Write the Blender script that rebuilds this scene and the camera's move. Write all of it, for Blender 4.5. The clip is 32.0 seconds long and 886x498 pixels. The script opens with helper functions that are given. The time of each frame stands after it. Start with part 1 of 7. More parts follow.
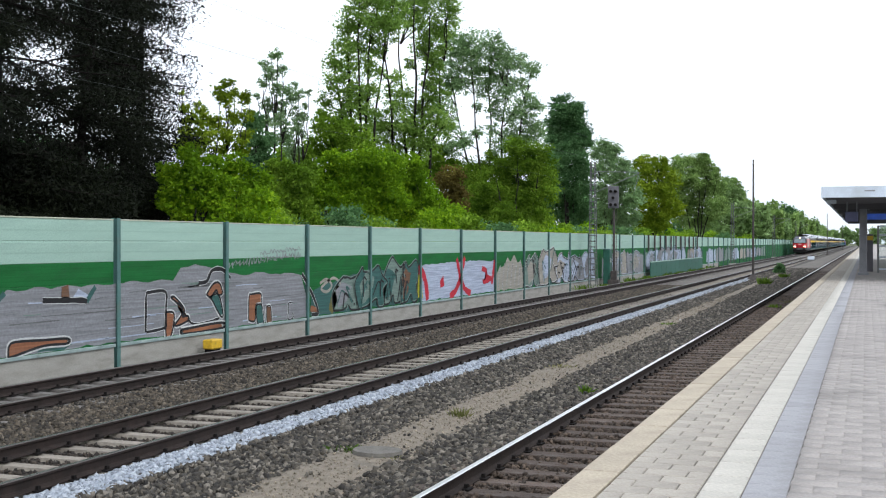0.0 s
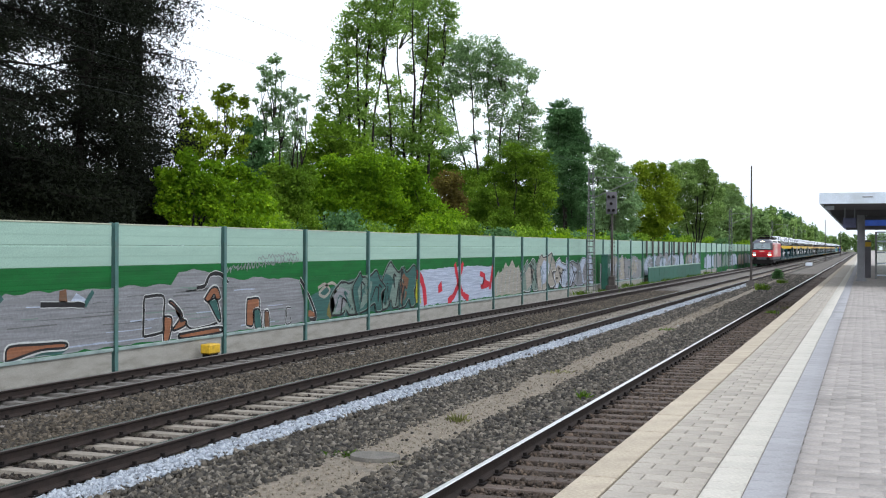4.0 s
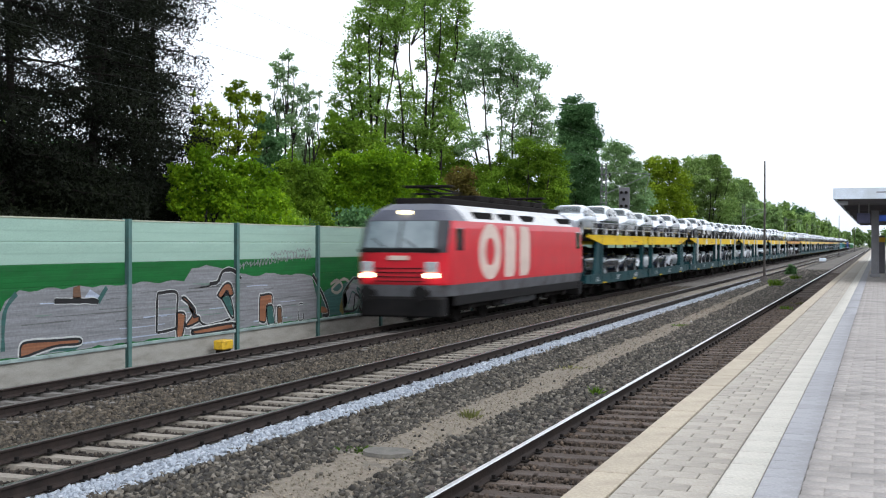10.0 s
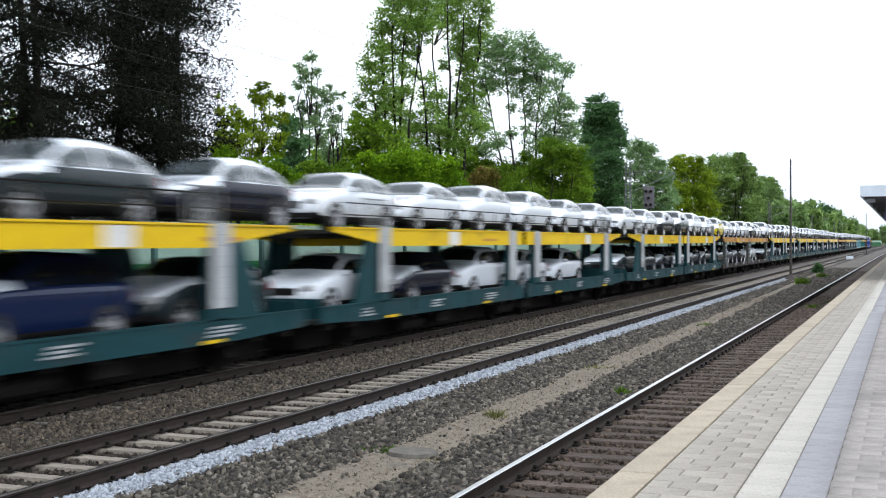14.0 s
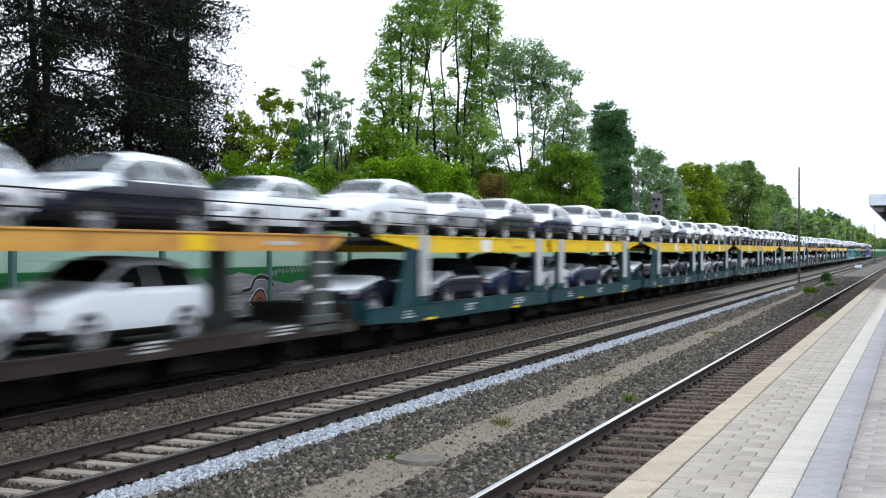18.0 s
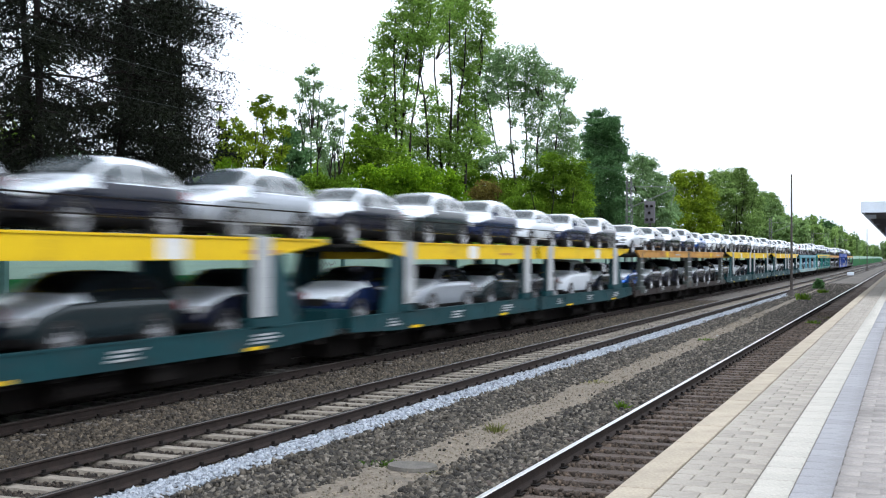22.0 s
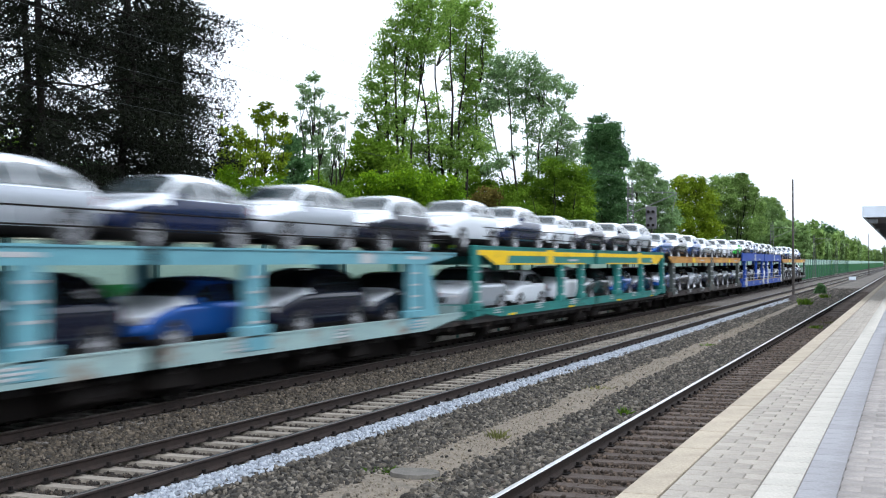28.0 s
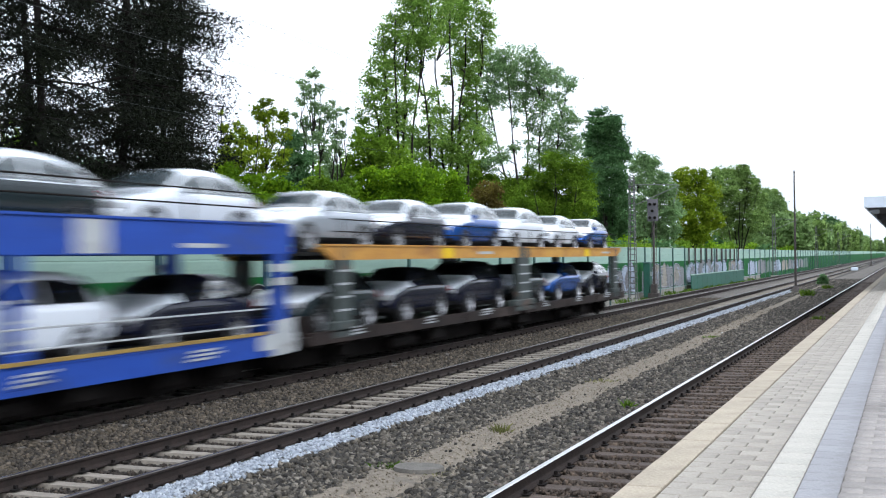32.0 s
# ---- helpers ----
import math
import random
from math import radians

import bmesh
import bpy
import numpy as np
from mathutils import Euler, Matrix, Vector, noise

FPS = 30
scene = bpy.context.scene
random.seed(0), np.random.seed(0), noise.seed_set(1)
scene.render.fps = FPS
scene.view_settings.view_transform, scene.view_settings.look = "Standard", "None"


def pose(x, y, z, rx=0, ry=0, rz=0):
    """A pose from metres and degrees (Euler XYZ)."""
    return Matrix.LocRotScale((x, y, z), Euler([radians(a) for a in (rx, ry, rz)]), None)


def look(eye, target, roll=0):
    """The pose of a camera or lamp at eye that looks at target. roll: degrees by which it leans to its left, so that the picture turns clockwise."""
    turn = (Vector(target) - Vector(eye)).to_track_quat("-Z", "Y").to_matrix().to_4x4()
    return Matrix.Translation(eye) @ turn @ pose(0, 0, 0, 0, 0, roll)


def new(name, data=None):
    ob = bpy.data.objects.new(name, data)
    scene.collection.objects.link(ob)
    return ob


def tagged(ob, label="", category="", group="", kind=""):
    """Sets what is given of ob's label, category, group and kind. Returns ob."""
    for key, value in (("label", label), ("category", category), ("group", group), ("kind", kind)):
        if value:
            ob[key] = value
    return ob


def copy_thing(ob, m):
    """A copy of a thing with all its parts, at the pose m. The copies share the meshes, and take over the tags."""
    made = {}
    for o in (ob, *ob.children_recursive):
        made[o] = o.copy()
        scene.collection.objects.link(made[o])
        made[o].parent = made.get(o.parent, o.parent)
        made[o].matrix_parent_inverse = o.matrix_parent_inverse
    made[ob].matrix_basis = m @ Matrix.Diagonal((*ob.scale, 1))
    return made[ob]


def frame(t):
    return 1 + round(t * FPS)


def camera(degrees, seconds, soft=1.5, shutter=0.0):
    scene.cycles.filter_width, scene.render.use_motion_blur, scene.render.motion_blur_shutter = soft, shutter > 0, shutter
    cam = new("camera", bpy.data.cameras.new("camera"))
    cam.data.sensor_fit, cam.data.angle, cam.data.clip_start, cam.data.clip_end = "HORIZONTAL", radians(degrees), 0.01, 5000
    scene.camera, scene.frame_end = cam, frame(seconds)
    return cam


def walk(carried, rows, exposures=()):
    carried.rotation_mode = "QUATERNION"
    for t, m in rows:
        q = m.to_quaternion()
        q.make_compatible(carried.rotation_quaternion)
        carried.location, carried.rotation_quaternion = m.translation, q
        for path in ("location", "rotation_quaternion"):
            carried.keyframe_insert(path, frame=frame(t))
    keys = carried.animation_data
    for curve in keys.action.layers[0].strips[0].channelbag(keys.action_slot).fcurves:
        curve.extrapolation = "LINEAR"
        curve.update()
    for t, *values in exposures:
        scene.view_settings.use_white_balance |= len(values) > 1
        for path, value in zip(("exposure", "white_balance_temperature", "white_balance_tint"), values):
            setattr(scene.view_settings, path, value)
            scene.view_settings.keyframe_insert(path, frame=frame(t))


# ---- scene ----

EYE = Vector((0.0, 0.0, 1.529))
RAIL = -1.015          # top of the rails; the platform is z = 0
Y_A, Y_B, Y_C = 3.445, 9.28, 13.44   # track centre lines


def aim(yaw, pitch, roll):
    """The hand-held camera's pose from its heading off the track, its tilt and its lean."""
    a, b = radians(yaw), radians(pitch)
    way = Vector((math.cos(a) * math.cos(b), math.sin(a) * math.cos(b), math.sin(b)))
    return look(EYE, EYE + way * 10, roll)


cam = camera(42.46, 32.0, soft=1.1, shutter=0.8)
walk(cam, [(t, aim(a, b, c)) for t, a, b, c in (
    (0, 20.350, -0.361, 0.043), (0.5, 20.608, -0.359, 0.011), (1, 20.771, -0.291, 0.095), (1.5, 20.752, -0.278, 0.140), (2, 20.672, -0.290, 0.169),
    (2.5, 20.565, -0.297, 0.113), (3, 20.442, -0.235, 0.151), (3.5, 20.352, -0.151, 0.168), (5.5, 20.062, -0.088, 0.249),
    (6, 20.331, -0.260, 0.254), (6.5, 20.480, -0.319, 0.259), (7, 20.593, -0.361, 0.215), (7.5, 20.617, -0.368, 0.186), (8, 20.658, -0.345, 0.238),
    (8.5, 20.659, -0.328, 0.174), (9, 20.710, -0.309, 0.147), (9.5, 20.785, -0.294, 0.101), (10, 20.878, -0.306, 0.115),
    (10.5, 20.963, -0.331, -0.059), (11, 21.096, -0.442, -0.120), (11.5, 21.171, -0.355, -0.468), (12, 21.356, -0.149, -0.415),
    (12.5, 21.439, -0.052, -0.166), (13, 21.655, -0.061, -0.092), (13.5, 21.774, -0.184, -0.172), (14, 22.092, -0.306, -0.201),
    (14.5, 22.374, -0.410, -0.116), (16.5, 22.809, -0.244, -0.234), (17, 22.721, -0.163, 0.003), (17.5, 22.606, -0.044, 0.069),
    (18, 22.472, 0.043, 0.067), (18.5, 22.375, 0.094, 0.030), (19, 22.247, 0.153, 0.018), (19.5, 22.146, 0.159, 0.079), (20, 22.088, 0.243, 0.088),
    (20.5, 22.114, 0.302, 0.033), (21, 22.087, 0.377, 0.089), (21.5, 22.126, 0.426, 0.078), (22, 22.128, 0.384, 0.115), (22.5, 22.130, 0.343, 0.135),
    (23, 22.078, 0.407, 0.059), (23.5, 22.133, 0.471, 0.072), (24, 22.193, 0.503, 0.069), (24.5, 22.295, 0.471, 0.052), (25, 22.309, 0.499, -0.071),
    (25.5, 22.198, 0.569, 0.016), (27.5, 22.141, 0.708, -0.050), (28, 22.203, 0.704, -0.114), (28.5, 22.229, 0.658, -0.040),
    (29, 22.197, 0.597, -0.215), (29.5, 22.131, 0.542, -0.144), (30, 22.021, 0.524, -0.276), (30.5, 21.952, 0.517, -0.187),
    (31, 21.909, 0.437, -0.155), (31.5, 21.946, 0.427, -0.217), (32, 22.296, 0.437, -0.695),
)], exposures=((0, 0.03, 6400, 10), (10, 0.03, 6400, 10), (17, 0.06, 6350, 10), (19.5, 0.18, 6270, 10), (32, 0.17, 6220, 10)))

# ---- sky and light: a bright overcast day ----
world = bpy.data.worlds.new("sky")
scene.world = world
world.use_nodes = True
wn, wl = world.node_tree.nodes, world.node_tree.links
wn.clear()
w_sky = wn.new("ShaderNodeTexSky")
w_sky.sky_type, w_sky.sun_disc = "NISHITA", False
w_sky.sun_elevation, w_sky.sun_rotation = radians(45), radians(215)
w_sky.dust_density, w_sky.air_density = 4.0, 1.0
w_hue = wn.new("ShaderNodeHueSaturation")
w_hue.inputs["Saturation"].default_value = 0.12
w_cloud = wn.new("ShaderNodeMix")
w_cloud.data_type = "RGBA"
w_cloud.inputs["Factor"].default_value = 0.55
w_cloud.inputs["B"].default_value = (9.9, 10.7, 11.8, 1)
w_bg, w_out = wn.new("ShaderNodeBackground"), wn.new("ShaderNodeOutputWorld")
w_bg.inputs["Strength"].default_value = 0.17
wl.new(w_sky.outputs["Color"], w_hue.inputs["Color"])
wl.new(w_hue.outputs["Color"], w_cloud.inputs["A"])
wl.new(w_cloud.outputs["Result"], w_bg.inputs["Color"])
wl.new(w_bg.outputs["Background"], w_out.inputs["Surface"])

sun = new("sun", bpy.data.lights.new("sun", "SUN"))
sun.data.energy, sun.data.angle, sun.data.color = 1.2, radians(30), (0.99, 0.99, 1.0)
sun.matrix_world = look((0, 0, 60), (15, 21, 34.2))


# ---- materials ----
def mix_colour(nt, fac, a, b):
    m = nt.nodes.new("ShaderNodeMix")
    m.data_type = "RGBA"
    nt.links.new(fac, m.inputs["Factor"])
    for key, v in (("A", a), ("B", b)):
        if isinstance(v, tuple):
            m.inputs[key].default_value = (*v, 1)
        else:
            nt.links.new(v, m.inputs[key])
    return m.outputs["Result"]


def noise_fac(nt, scale, lo=0.35, hi=0.65, detail=4.0, stretch=None, rough=0.55):
    co = nt.nodes.new("ShaderNodeTexCoord").outputs["Object"]
    if stretch:
        mp = nt.nodes.new("ShaderNodeMapping")
        mp.inputs["Scale"].default_value = stretch
        nt.links.new(co, mp.inputs["Vector"])
        co = mp.outputs["Vector"]
    n = nt.nodes.new("ShaderNodeTexNoise")
    n.inputs["Scale"].default_value, n.inputs["Detail"].default_value = scale, detail
    n.inputs["Roughness"].default_value = rough
    nt.links.new(co, n.inputs["Vector"])
    r = nt.nodes.new("ShaderNodeMapRange")
    r.inputs["From Min"].default_value, r.inputs["From Max"].default_value = lo, hi
    nt.links.new(n.outputs["Fac"], r.inputs["Value"])
    return r.outputs["Result"], n.outputs["Fac"]


def surface(name, col, alt=None, scale=3.0, rough=0.7, metal=0.0, bump=0.0, grain=40.0, stain=None, stain_scale=0.6,
            stain_lo=0.52, stretch=None, vary=0.0, island=False, coat=0.0, spec=0.5, glow=0.0, pick=None):
    """A painted, mineral or metal surface: two tones by noise, stains at a larger scale, fine relief, and a shift of tone from piece to piece."""
    m = bpy.data.materials.new(name)
    m.use_nodes = True
    nt = m.node_tree
    bs = nt.nodes["Principled BSDF"]
    fac, _ = noise_fac(nt, scale, stretch=stretch)
    c = mix_colour(nt, fac, col, alt or tuple(v * 0.8 for v in col))
    gfac, graw = noise_fac(nt, grain, 0.3, 0.7, 3.0)
    dark = mix_colour(nt, gfac, (0.82, 0.82, 0.82), (1.12, 1.12, 1.12))
    mul = nt.nodes.new("ShaderNodeMix")
    mul.data_type, mul.blend_type = "RGBA", "MULTIPLY"
    mul.inputs["Factor"].default_value = 1.0
    nt.links.new(c, mul.inputs["A"])
    nt.links.new(dark, mul.inputs["B"])
    c = mul.outputs["Result"]
    if stain:
        sf, _ = noise_fac(nt, stain_scale, stain_lo, stain_lo + 0.16, 6.0, stretch=stretch, rough=0.65)
        c = mix_colour(nt, sf, c, stain)
    if vary:
        if island:
            rnd = nt.nodes.new("ShaderNodeNewGeometry").outputs["Random Per Island"]
        else:
            rnd = nt.nodes.new("ShaderNodeObjectInfo").outputs["Random"]
        hs = nt.nodes.new("ShaderNodeHueSaturation")
        mr = nt.nodes.new("ShaderNodeMapRange")
        mr.inputs["To Min"].default_value, mr.inputs["To Max"].default_value = 1 - vary, 1 + vary
        nt.links.new(rnd, mr.inputs["Value"])
        nt.links.new(mr.outputs["Result"], hs.inputs["Value"])
        nt.links.new(c, hs.inputs["Color"])
        c = hs.outputs["Color"]
    if pick:
        rnd = nt.nodes.new("ShaderNodeNewGeometry").outputs["Random Per Island"]
        ramp = nt.nodes.new("ShaderNodeValToRGB")
        for k, tone in enumerate(pick):
            el = ramp.color_ramp.elements[k] if k < 2 else ramp.color_ramp.elements.new(k / (len(pick) - 1))
            el.position, el.color = k / (len(pick) - 1), (*tone, 1)
        nt.links.new(rnd, ramp.inputs["Fac"])
        m2 = nt.nodes.new("ShaderNodeMix")
        m2.data_type, m2.blend_type = "RGBA", "MULTIPLY"
        m2.inputs["Factor"].default_value = 1.0
        nt.links.new(c, m2.inputs["A"])
        nt.links.new(ramp.outputs["Color"], m2.inputs["B"])
        c = m2.outputs["Result"]
    nt.links.new(c, bs.inputs["Base Color"])
    bs.inputs["Metallic"].default_value = metal
    rf = nt.nodes.new("ShaderNodeMapRange")
    rf.inputs["To Min"].default_value, rf.inputs["To Max"].default_value = max(0.02, rough - 0.08), min(1, rough + 0.1)
    nt.links.new(graw, rf.inputs["Value"])
    nt.links.new(rf.outputs["Result"], bs.inputs["Roughness"])
    bs.inputs["Coat Weight"].default_value, bs.inputs["Coat Roughness"].default_value = coat, 0.04
    bs.inputs["Specular IOR Level"].default_value = spec
    if bump:
        b = nt.nodes.new("ShaderNodeBump")
        b.inputs["Strength"].default_value, b.inputs["Distance"].default_value = min(1.0, bump * 8), 0.02
        nt.links.new(graw, b.inputs["Height"])
        nt.links.new(b.outputs["Normal"], bs.inputs["Normal"])
    if glow:
        bs.inputs["Emission Color"].default_value = (*col, 1)
        bs.inputs["Emission Strength"].default_value = glow
    return m


def leaf_material(name, col, alt, thin=0.5):
    m = bpy.data.materials.new(name)
    m.use_nodes = True
    nt = m.node_tree
    bs, out = nt.nodes["Principled BSDF"], nt.nodes["Material Output"]
    rnd = nt.nodes.new("ShaderNodeNewGeometry").outputs["Random Per Island"]
    big, _ = noise_fac(nt, 0.35, 0.38, 0.62)
    c = mix_colour(nt, rnd, col, alt)
    c2 = mix_colour(nt, big, c, tuple(v * 0.6 for v in col))
    hs = nt.nodes.new("ShaderNodeHueSaturation")
    mr = nt.nodes.new("ShaderNodeMapRange")
    mr.inputs["To Min"].default_value, mr.inputs["To Max"].default_value = 0.7, 1.25
    nt.links.new(rnd, mr.inputs["Value"])
    nt.links.new(mr.outputs["Result"], hs.inputs["Value"])
    nt.links.new(c2, hs.inputs["Color"])
    nt.links.new(hs.outputs["Color"], bs.inputs["Base Color"])
    bs.inputs["Roughness"].default_value = 0.7
    bs.inputs["Specular IOR Level"].default_value = 0.15
    tr = nt.nodes.new("ShaderNodeBsdfTranslucent")
    nt.links.new(hs.outputs["Color"], tr.inputs["Color"])
    mx = nt.nodes.new("ShaderNodeMixShader")
    mx.inputs["Fac"].default_value = thin
    nt.links.new(bs.outputs["BSDF"], mx.inputs[1])
    nt.links.new(tr.outputs["BSDF"], mx.inputs[2])
    nt.links.new(mx.outputs["Shader"], out.inputs["Surface"])
    return m


M = {}
M["earth"] = surface("earth", (0.10, 0.09, 0.05), (0.06, 0.09, 0.03), 0.4, 0.95, bump=0.1, grain=9, stain=(0.05, 0.08, 0.02), stain_scale=0.15)
M["bed"] = surface("ballast_bed", (0.050, 0.044, 0.039), (0.028, 0.024, 0.022), 14, 0.95, bump=0.125, grain=24, stain=(0.05, 0.040, 0.033), stain_scale=0.5)
# averaged tone of loose stones, lightened further for the haze of distance
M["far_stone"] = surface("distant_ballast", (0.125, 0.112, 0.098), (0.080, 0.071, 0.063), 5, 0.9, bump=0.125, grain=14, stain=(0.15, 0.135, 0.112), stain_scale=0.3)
M["sign_blue"] = surface("sign_blue_grey", (0.16, 0.17, 0.30), (0.12, 0.13, 0.24), 2, 0.5)
M["stone"] = surface("ballast_stone", (0.080, 0.074, 0.066), (0.048, 0.045, 0.041), 9, 0.85, bump=0.05, grain=60, pick=((0.22, 0.21, 0.20), (0.5, 0.47, 0.44), (0.8, 0.76, 0.68), (1.4, 1.3, 1.12), (3.0, 2.9, 2.7)))
M["path_pebble"] = surface("path_pebble", (0.25, 0.215, 0.168), (0.185, 0.158, 0.123), 9, 0.9, bump=0.05, grain=60, pick=((0.7, 0.68, 0.66), (0.9, 0.89, 0.87), (1.1, 1.1, 1.1), (1.6, 1.57, 1.5)))
M["rusty_stone"] = surface("rusty_ballast_stone", (0.074, 0.056, 0.044), (0.046, 0.036, 0.029), 9, 0.9, bump=0.05, grain=60, pick=((0.5, 0.46, 0.42), (0.9, 0.85, 0.8), (1.1, 1.0, 0.92), (2.0, 1.9, 1.75)))
M["dusty_stone"] = surface("dusty_ballast_stone", (0.074, 0.064, 0.053), (0.046, 0.040, 0.034), 9, 0.9, bump=0.05, grain=60, pick=((0.25, 0.24, 0.22), (0.6, 0.56, 0.5), (0.85, 0.8, 0.7), (1.3, 1.2, 1.02), (2.2, 2.1, 1.9)))
# darker stones for the gaps between sleepers
M["dark_stone"] = surface("dark_ballast_stone", (0.036, 0.029, 0.024), (0.022, 0.018, 0.015), 9, 0.9, bump=0.05, grain=60, pick=((0.4, 0.38, 0.35), (0.8, 0.76, 0.7), (1.1, 1.0, 0.92), (2.2, 2.1, 1.9)))
M["blue_stone"] = surface("painted_stone", (0.35, 0.385, 0.43), (0.25, 0.285, 0.33), 7, 0.85, bump=0.04, grain=50, pick=((0.6, 0.6, 0.6), (0.95, 0.95, 0.97), (1.1, 1.1, 1.1), (1.35, 1.32, 1.3)))
M["sand"] = surface("gritty_sand", (0.235, 0.200, 0.155), (0.160, 0.137, 0.107), 9, 0.95, bump=0.12, grain=55, stain=(0.110, 0.097, 0.083), stain_scale=1.6, stain_lo=0.56)
M["rail_side"] = surface("rusty_rail_steel", (0.030, 0.021, 0.018), (0.017, 0.0125, 0.011), 6, 0.8, metal=0.0, bump=0.03, spec=0.25)
M["rail_top"] = surface("polished_rail_steel", (0.85, 0.85, 0.86), (0.76, 0.76, 0.77), 2, 0.30, metal=1.0)
M["rail_worn"] = surface("worn_rail_steel", (0.075, 0.068, 0.064), (0.05, 0.045, 0.042), 2, 0.22, metal=0.0, spec=0.35)
M["rail_dull"] = surface("dull_rail_steel", (0.20, 0.18, 0.17), (0.13, 0.115, 0.105), 2, 0.42, metal=0.9)
M["concrete_sleeper"] = surface("concrete_sleeper", (0.265, 0.238, 0.200), (0.190, 0.168, 0.142), 6, 0.9, bump=0.05, stain=(0.145, 0.119, 0.098), stain_scale=2.5, vary=0.14)
M["brown_sleeper"] = surface("dusty_sleeper", (0.150, 0.138, 0.128), (0.105, 0.096, 0.090), 6, 0.92, bump=0.05, vary=0.15)
M["wood_sleeper"] = surface("tarred_wood_sleeper", (0.105, 0.076, 0.060), (0.055, 0.040, 0.032), 5, 0.9, bump=0.08, stretch=(6, 1, 6), stain=(0.133, 0.115, 0.105), stain_scale=1.2, vary=0.3)
M["iron"] = surface("dark_iron", (0.010, 0.0095, 0.0095), (0.016, 0.013, 0.012), 9, 0.85, bump=0.03, spec=0.08)
M["cover"] = surface("worn_concrete_cover", (0.150, 0.140, 0.124), (0.105, 0.098, 0.088), 6, 0.9, bump=0.08)
M["edge_slab"] = surface("platform_edge_concrete", (0.42, 0.362, 0.280), (0.355, 0.306, 0.237), 2.2, 0.88, bump=0.04, stain=(0.238, 0.202, 0.158), stain_scale=0.9, stain_lo=0.56, vary=0.06)
M["paver"] = surface("warm_paver", (0.355, 0.324, 0.280), (0.305, 0.277, 0.240), 3, 0.85, bump=0.04, stain=(0.216, 0.195, 0.172), stain_scale=1.3, stain_lo=0.57, vary=0.10)
M["paver_joined"] = surface("warm_paver_row", (0.355, 0.324, 0.280), (0.305, 0.277, 0.240), 3, 0.85, bump=0.04, stain=(0.216, 0.195, 0.172), stain_scale=1.3, stain_lo=0.57, vary=0.10, island=True)
M["white_tile"] = surface("white_tactile_tile", (0.475, 0.452, 0.405), (0.42, 0.40, 0.355), 2, 0.8, bump=0.03, stain=(0.383, 0.367, 0.337), stain_scale=1.7, stain_lo=0.6, vary=0.05)
M["blue_tile"] = surface("blue_grey_tile", (0.300, 0.300, 0.316), (0.255, 0.255, 0.270), 2, 0.82, bump=0.03, stain=(0.194, 0.191, 0.194), stain_scale=1.1, vary=0.07)
M["grey_paver"] = surface("grey_paver", (0.335, 0.308, 0.290), (0.285, 0.262, 0.247), 2, 0.85, bump=0.03, stain=(0.194, 0.180, 0.169), stain_scale=0.7, vary=0.05, island=True)
M["joint"] = surface("joint_grit", (0.19, 0.17, 0.15), (0.12, 0.11, 0.095), 20, 0.95)
M["plinth"] = surface("weathered_concrete", (0.320, 0.312, 0.284), (0.245, 0.238, 0.214), 1.6, 0.9, bump=0.05, stain=(0.180, 0.176, 0.148), stain_scale=0.8, stain_lo=0.54, stretch=(0.6, 1, 2.5))
M["post"] = surface("teal_post_paint", (0.068, 0.160, 0.148), (0.052, 0.124, 0.116), 3, 0.55, bump=0.02, stain=(0.096, 0.136, 0.120), stain_scale=1.5)
M["light_panel"] = surface("light_green_panel", (0.300, 0.445, 0.378), (0.268, 0.405, 0.344), 1.2, 0.7, stain=(0.285, 0.375, 0.318), stain_scale=0.9, stain_lo=0.55, stretch=(0.5, 1, 3), vary=0.05, spec=0.3)
M["dark_panel"] = surface("dark_green_panel", (0.011, 0.121, 0.030), (0.009, 0.092, 0.023), 1.4, 0.85, stain=(0.016, 0.081, 0.029), stain_scale=1.1, stretch=(0.5, 1, 3), vary=0.08, spec=0.2)
M["ledge"] = surface("weathered_ledge", (0.27, 0.34, 0.33), (0.20, 0.27, 0.26), 3, 0.6, stain=(0.15, 0.19, 0.18), stain_scale=2.0)
M["cap"] = surface("pale_cap_metal", (0.46, 0.48, 0.38), (0.36, 0.38, 0.28), 3, 0.5)
M["barrier_green"] = surface("barrier_green", (0.014, 0.10, 0.068), (0.011, 0.076, 0.052), 2, 0.6, vary=0.1)
for key, col in (("silver", (0.235, 0.243, 0.262)), ("streak", (0.15, 0.155, 0.16)), ("pale", (0.40, 0.46, 0.58)), ("black", (0.018, 0.018, 0.02)), ("red", (0.50, 0.025, 0.045)),
                 ("orange", (0.27, 0.115, 0.06)), ("teal", (0.038, 0.115, 0.105)), ("mist", (0.17, 0.24, 0.21)), ("olive", (0.15, 0.13, 0.04)), ("lemon", (0.42, 0.42, 0.04)),
                 ("beige", (0.34, 0.32, 0.28)), ("brown", (0.16, 0.085, 0.05)), ("white", (0.58, 0.60, 0.60))):
    M["spray_" + key] = surface("spray_" + key, col, tuple(v * 0.62 for v in col), 3.0, 0.6 if key == "silver" else 0.75, stretch=(0.22, 1, 6), grain=15, spec=0.3,
                                stain=tuple(v * 0.6 + 0.03 for v in col), stain_scale=1.3, stain_lo=0.56)
M["bark"] = surface("bark", (0.055, 0.044, 0.036), (0.032, 0.026, 0.022), 8, 0.95, bump=0.1, stretch=(3, 3, 1), spec=0.2)
M["stem_bark"] = surface("stem_bark", (0.032, 0.028, 0.024), (0.020, 0.018, 0.016), 8, 0.95, bump=0.1, stretch=(3, 3, 1), spec=0.1)
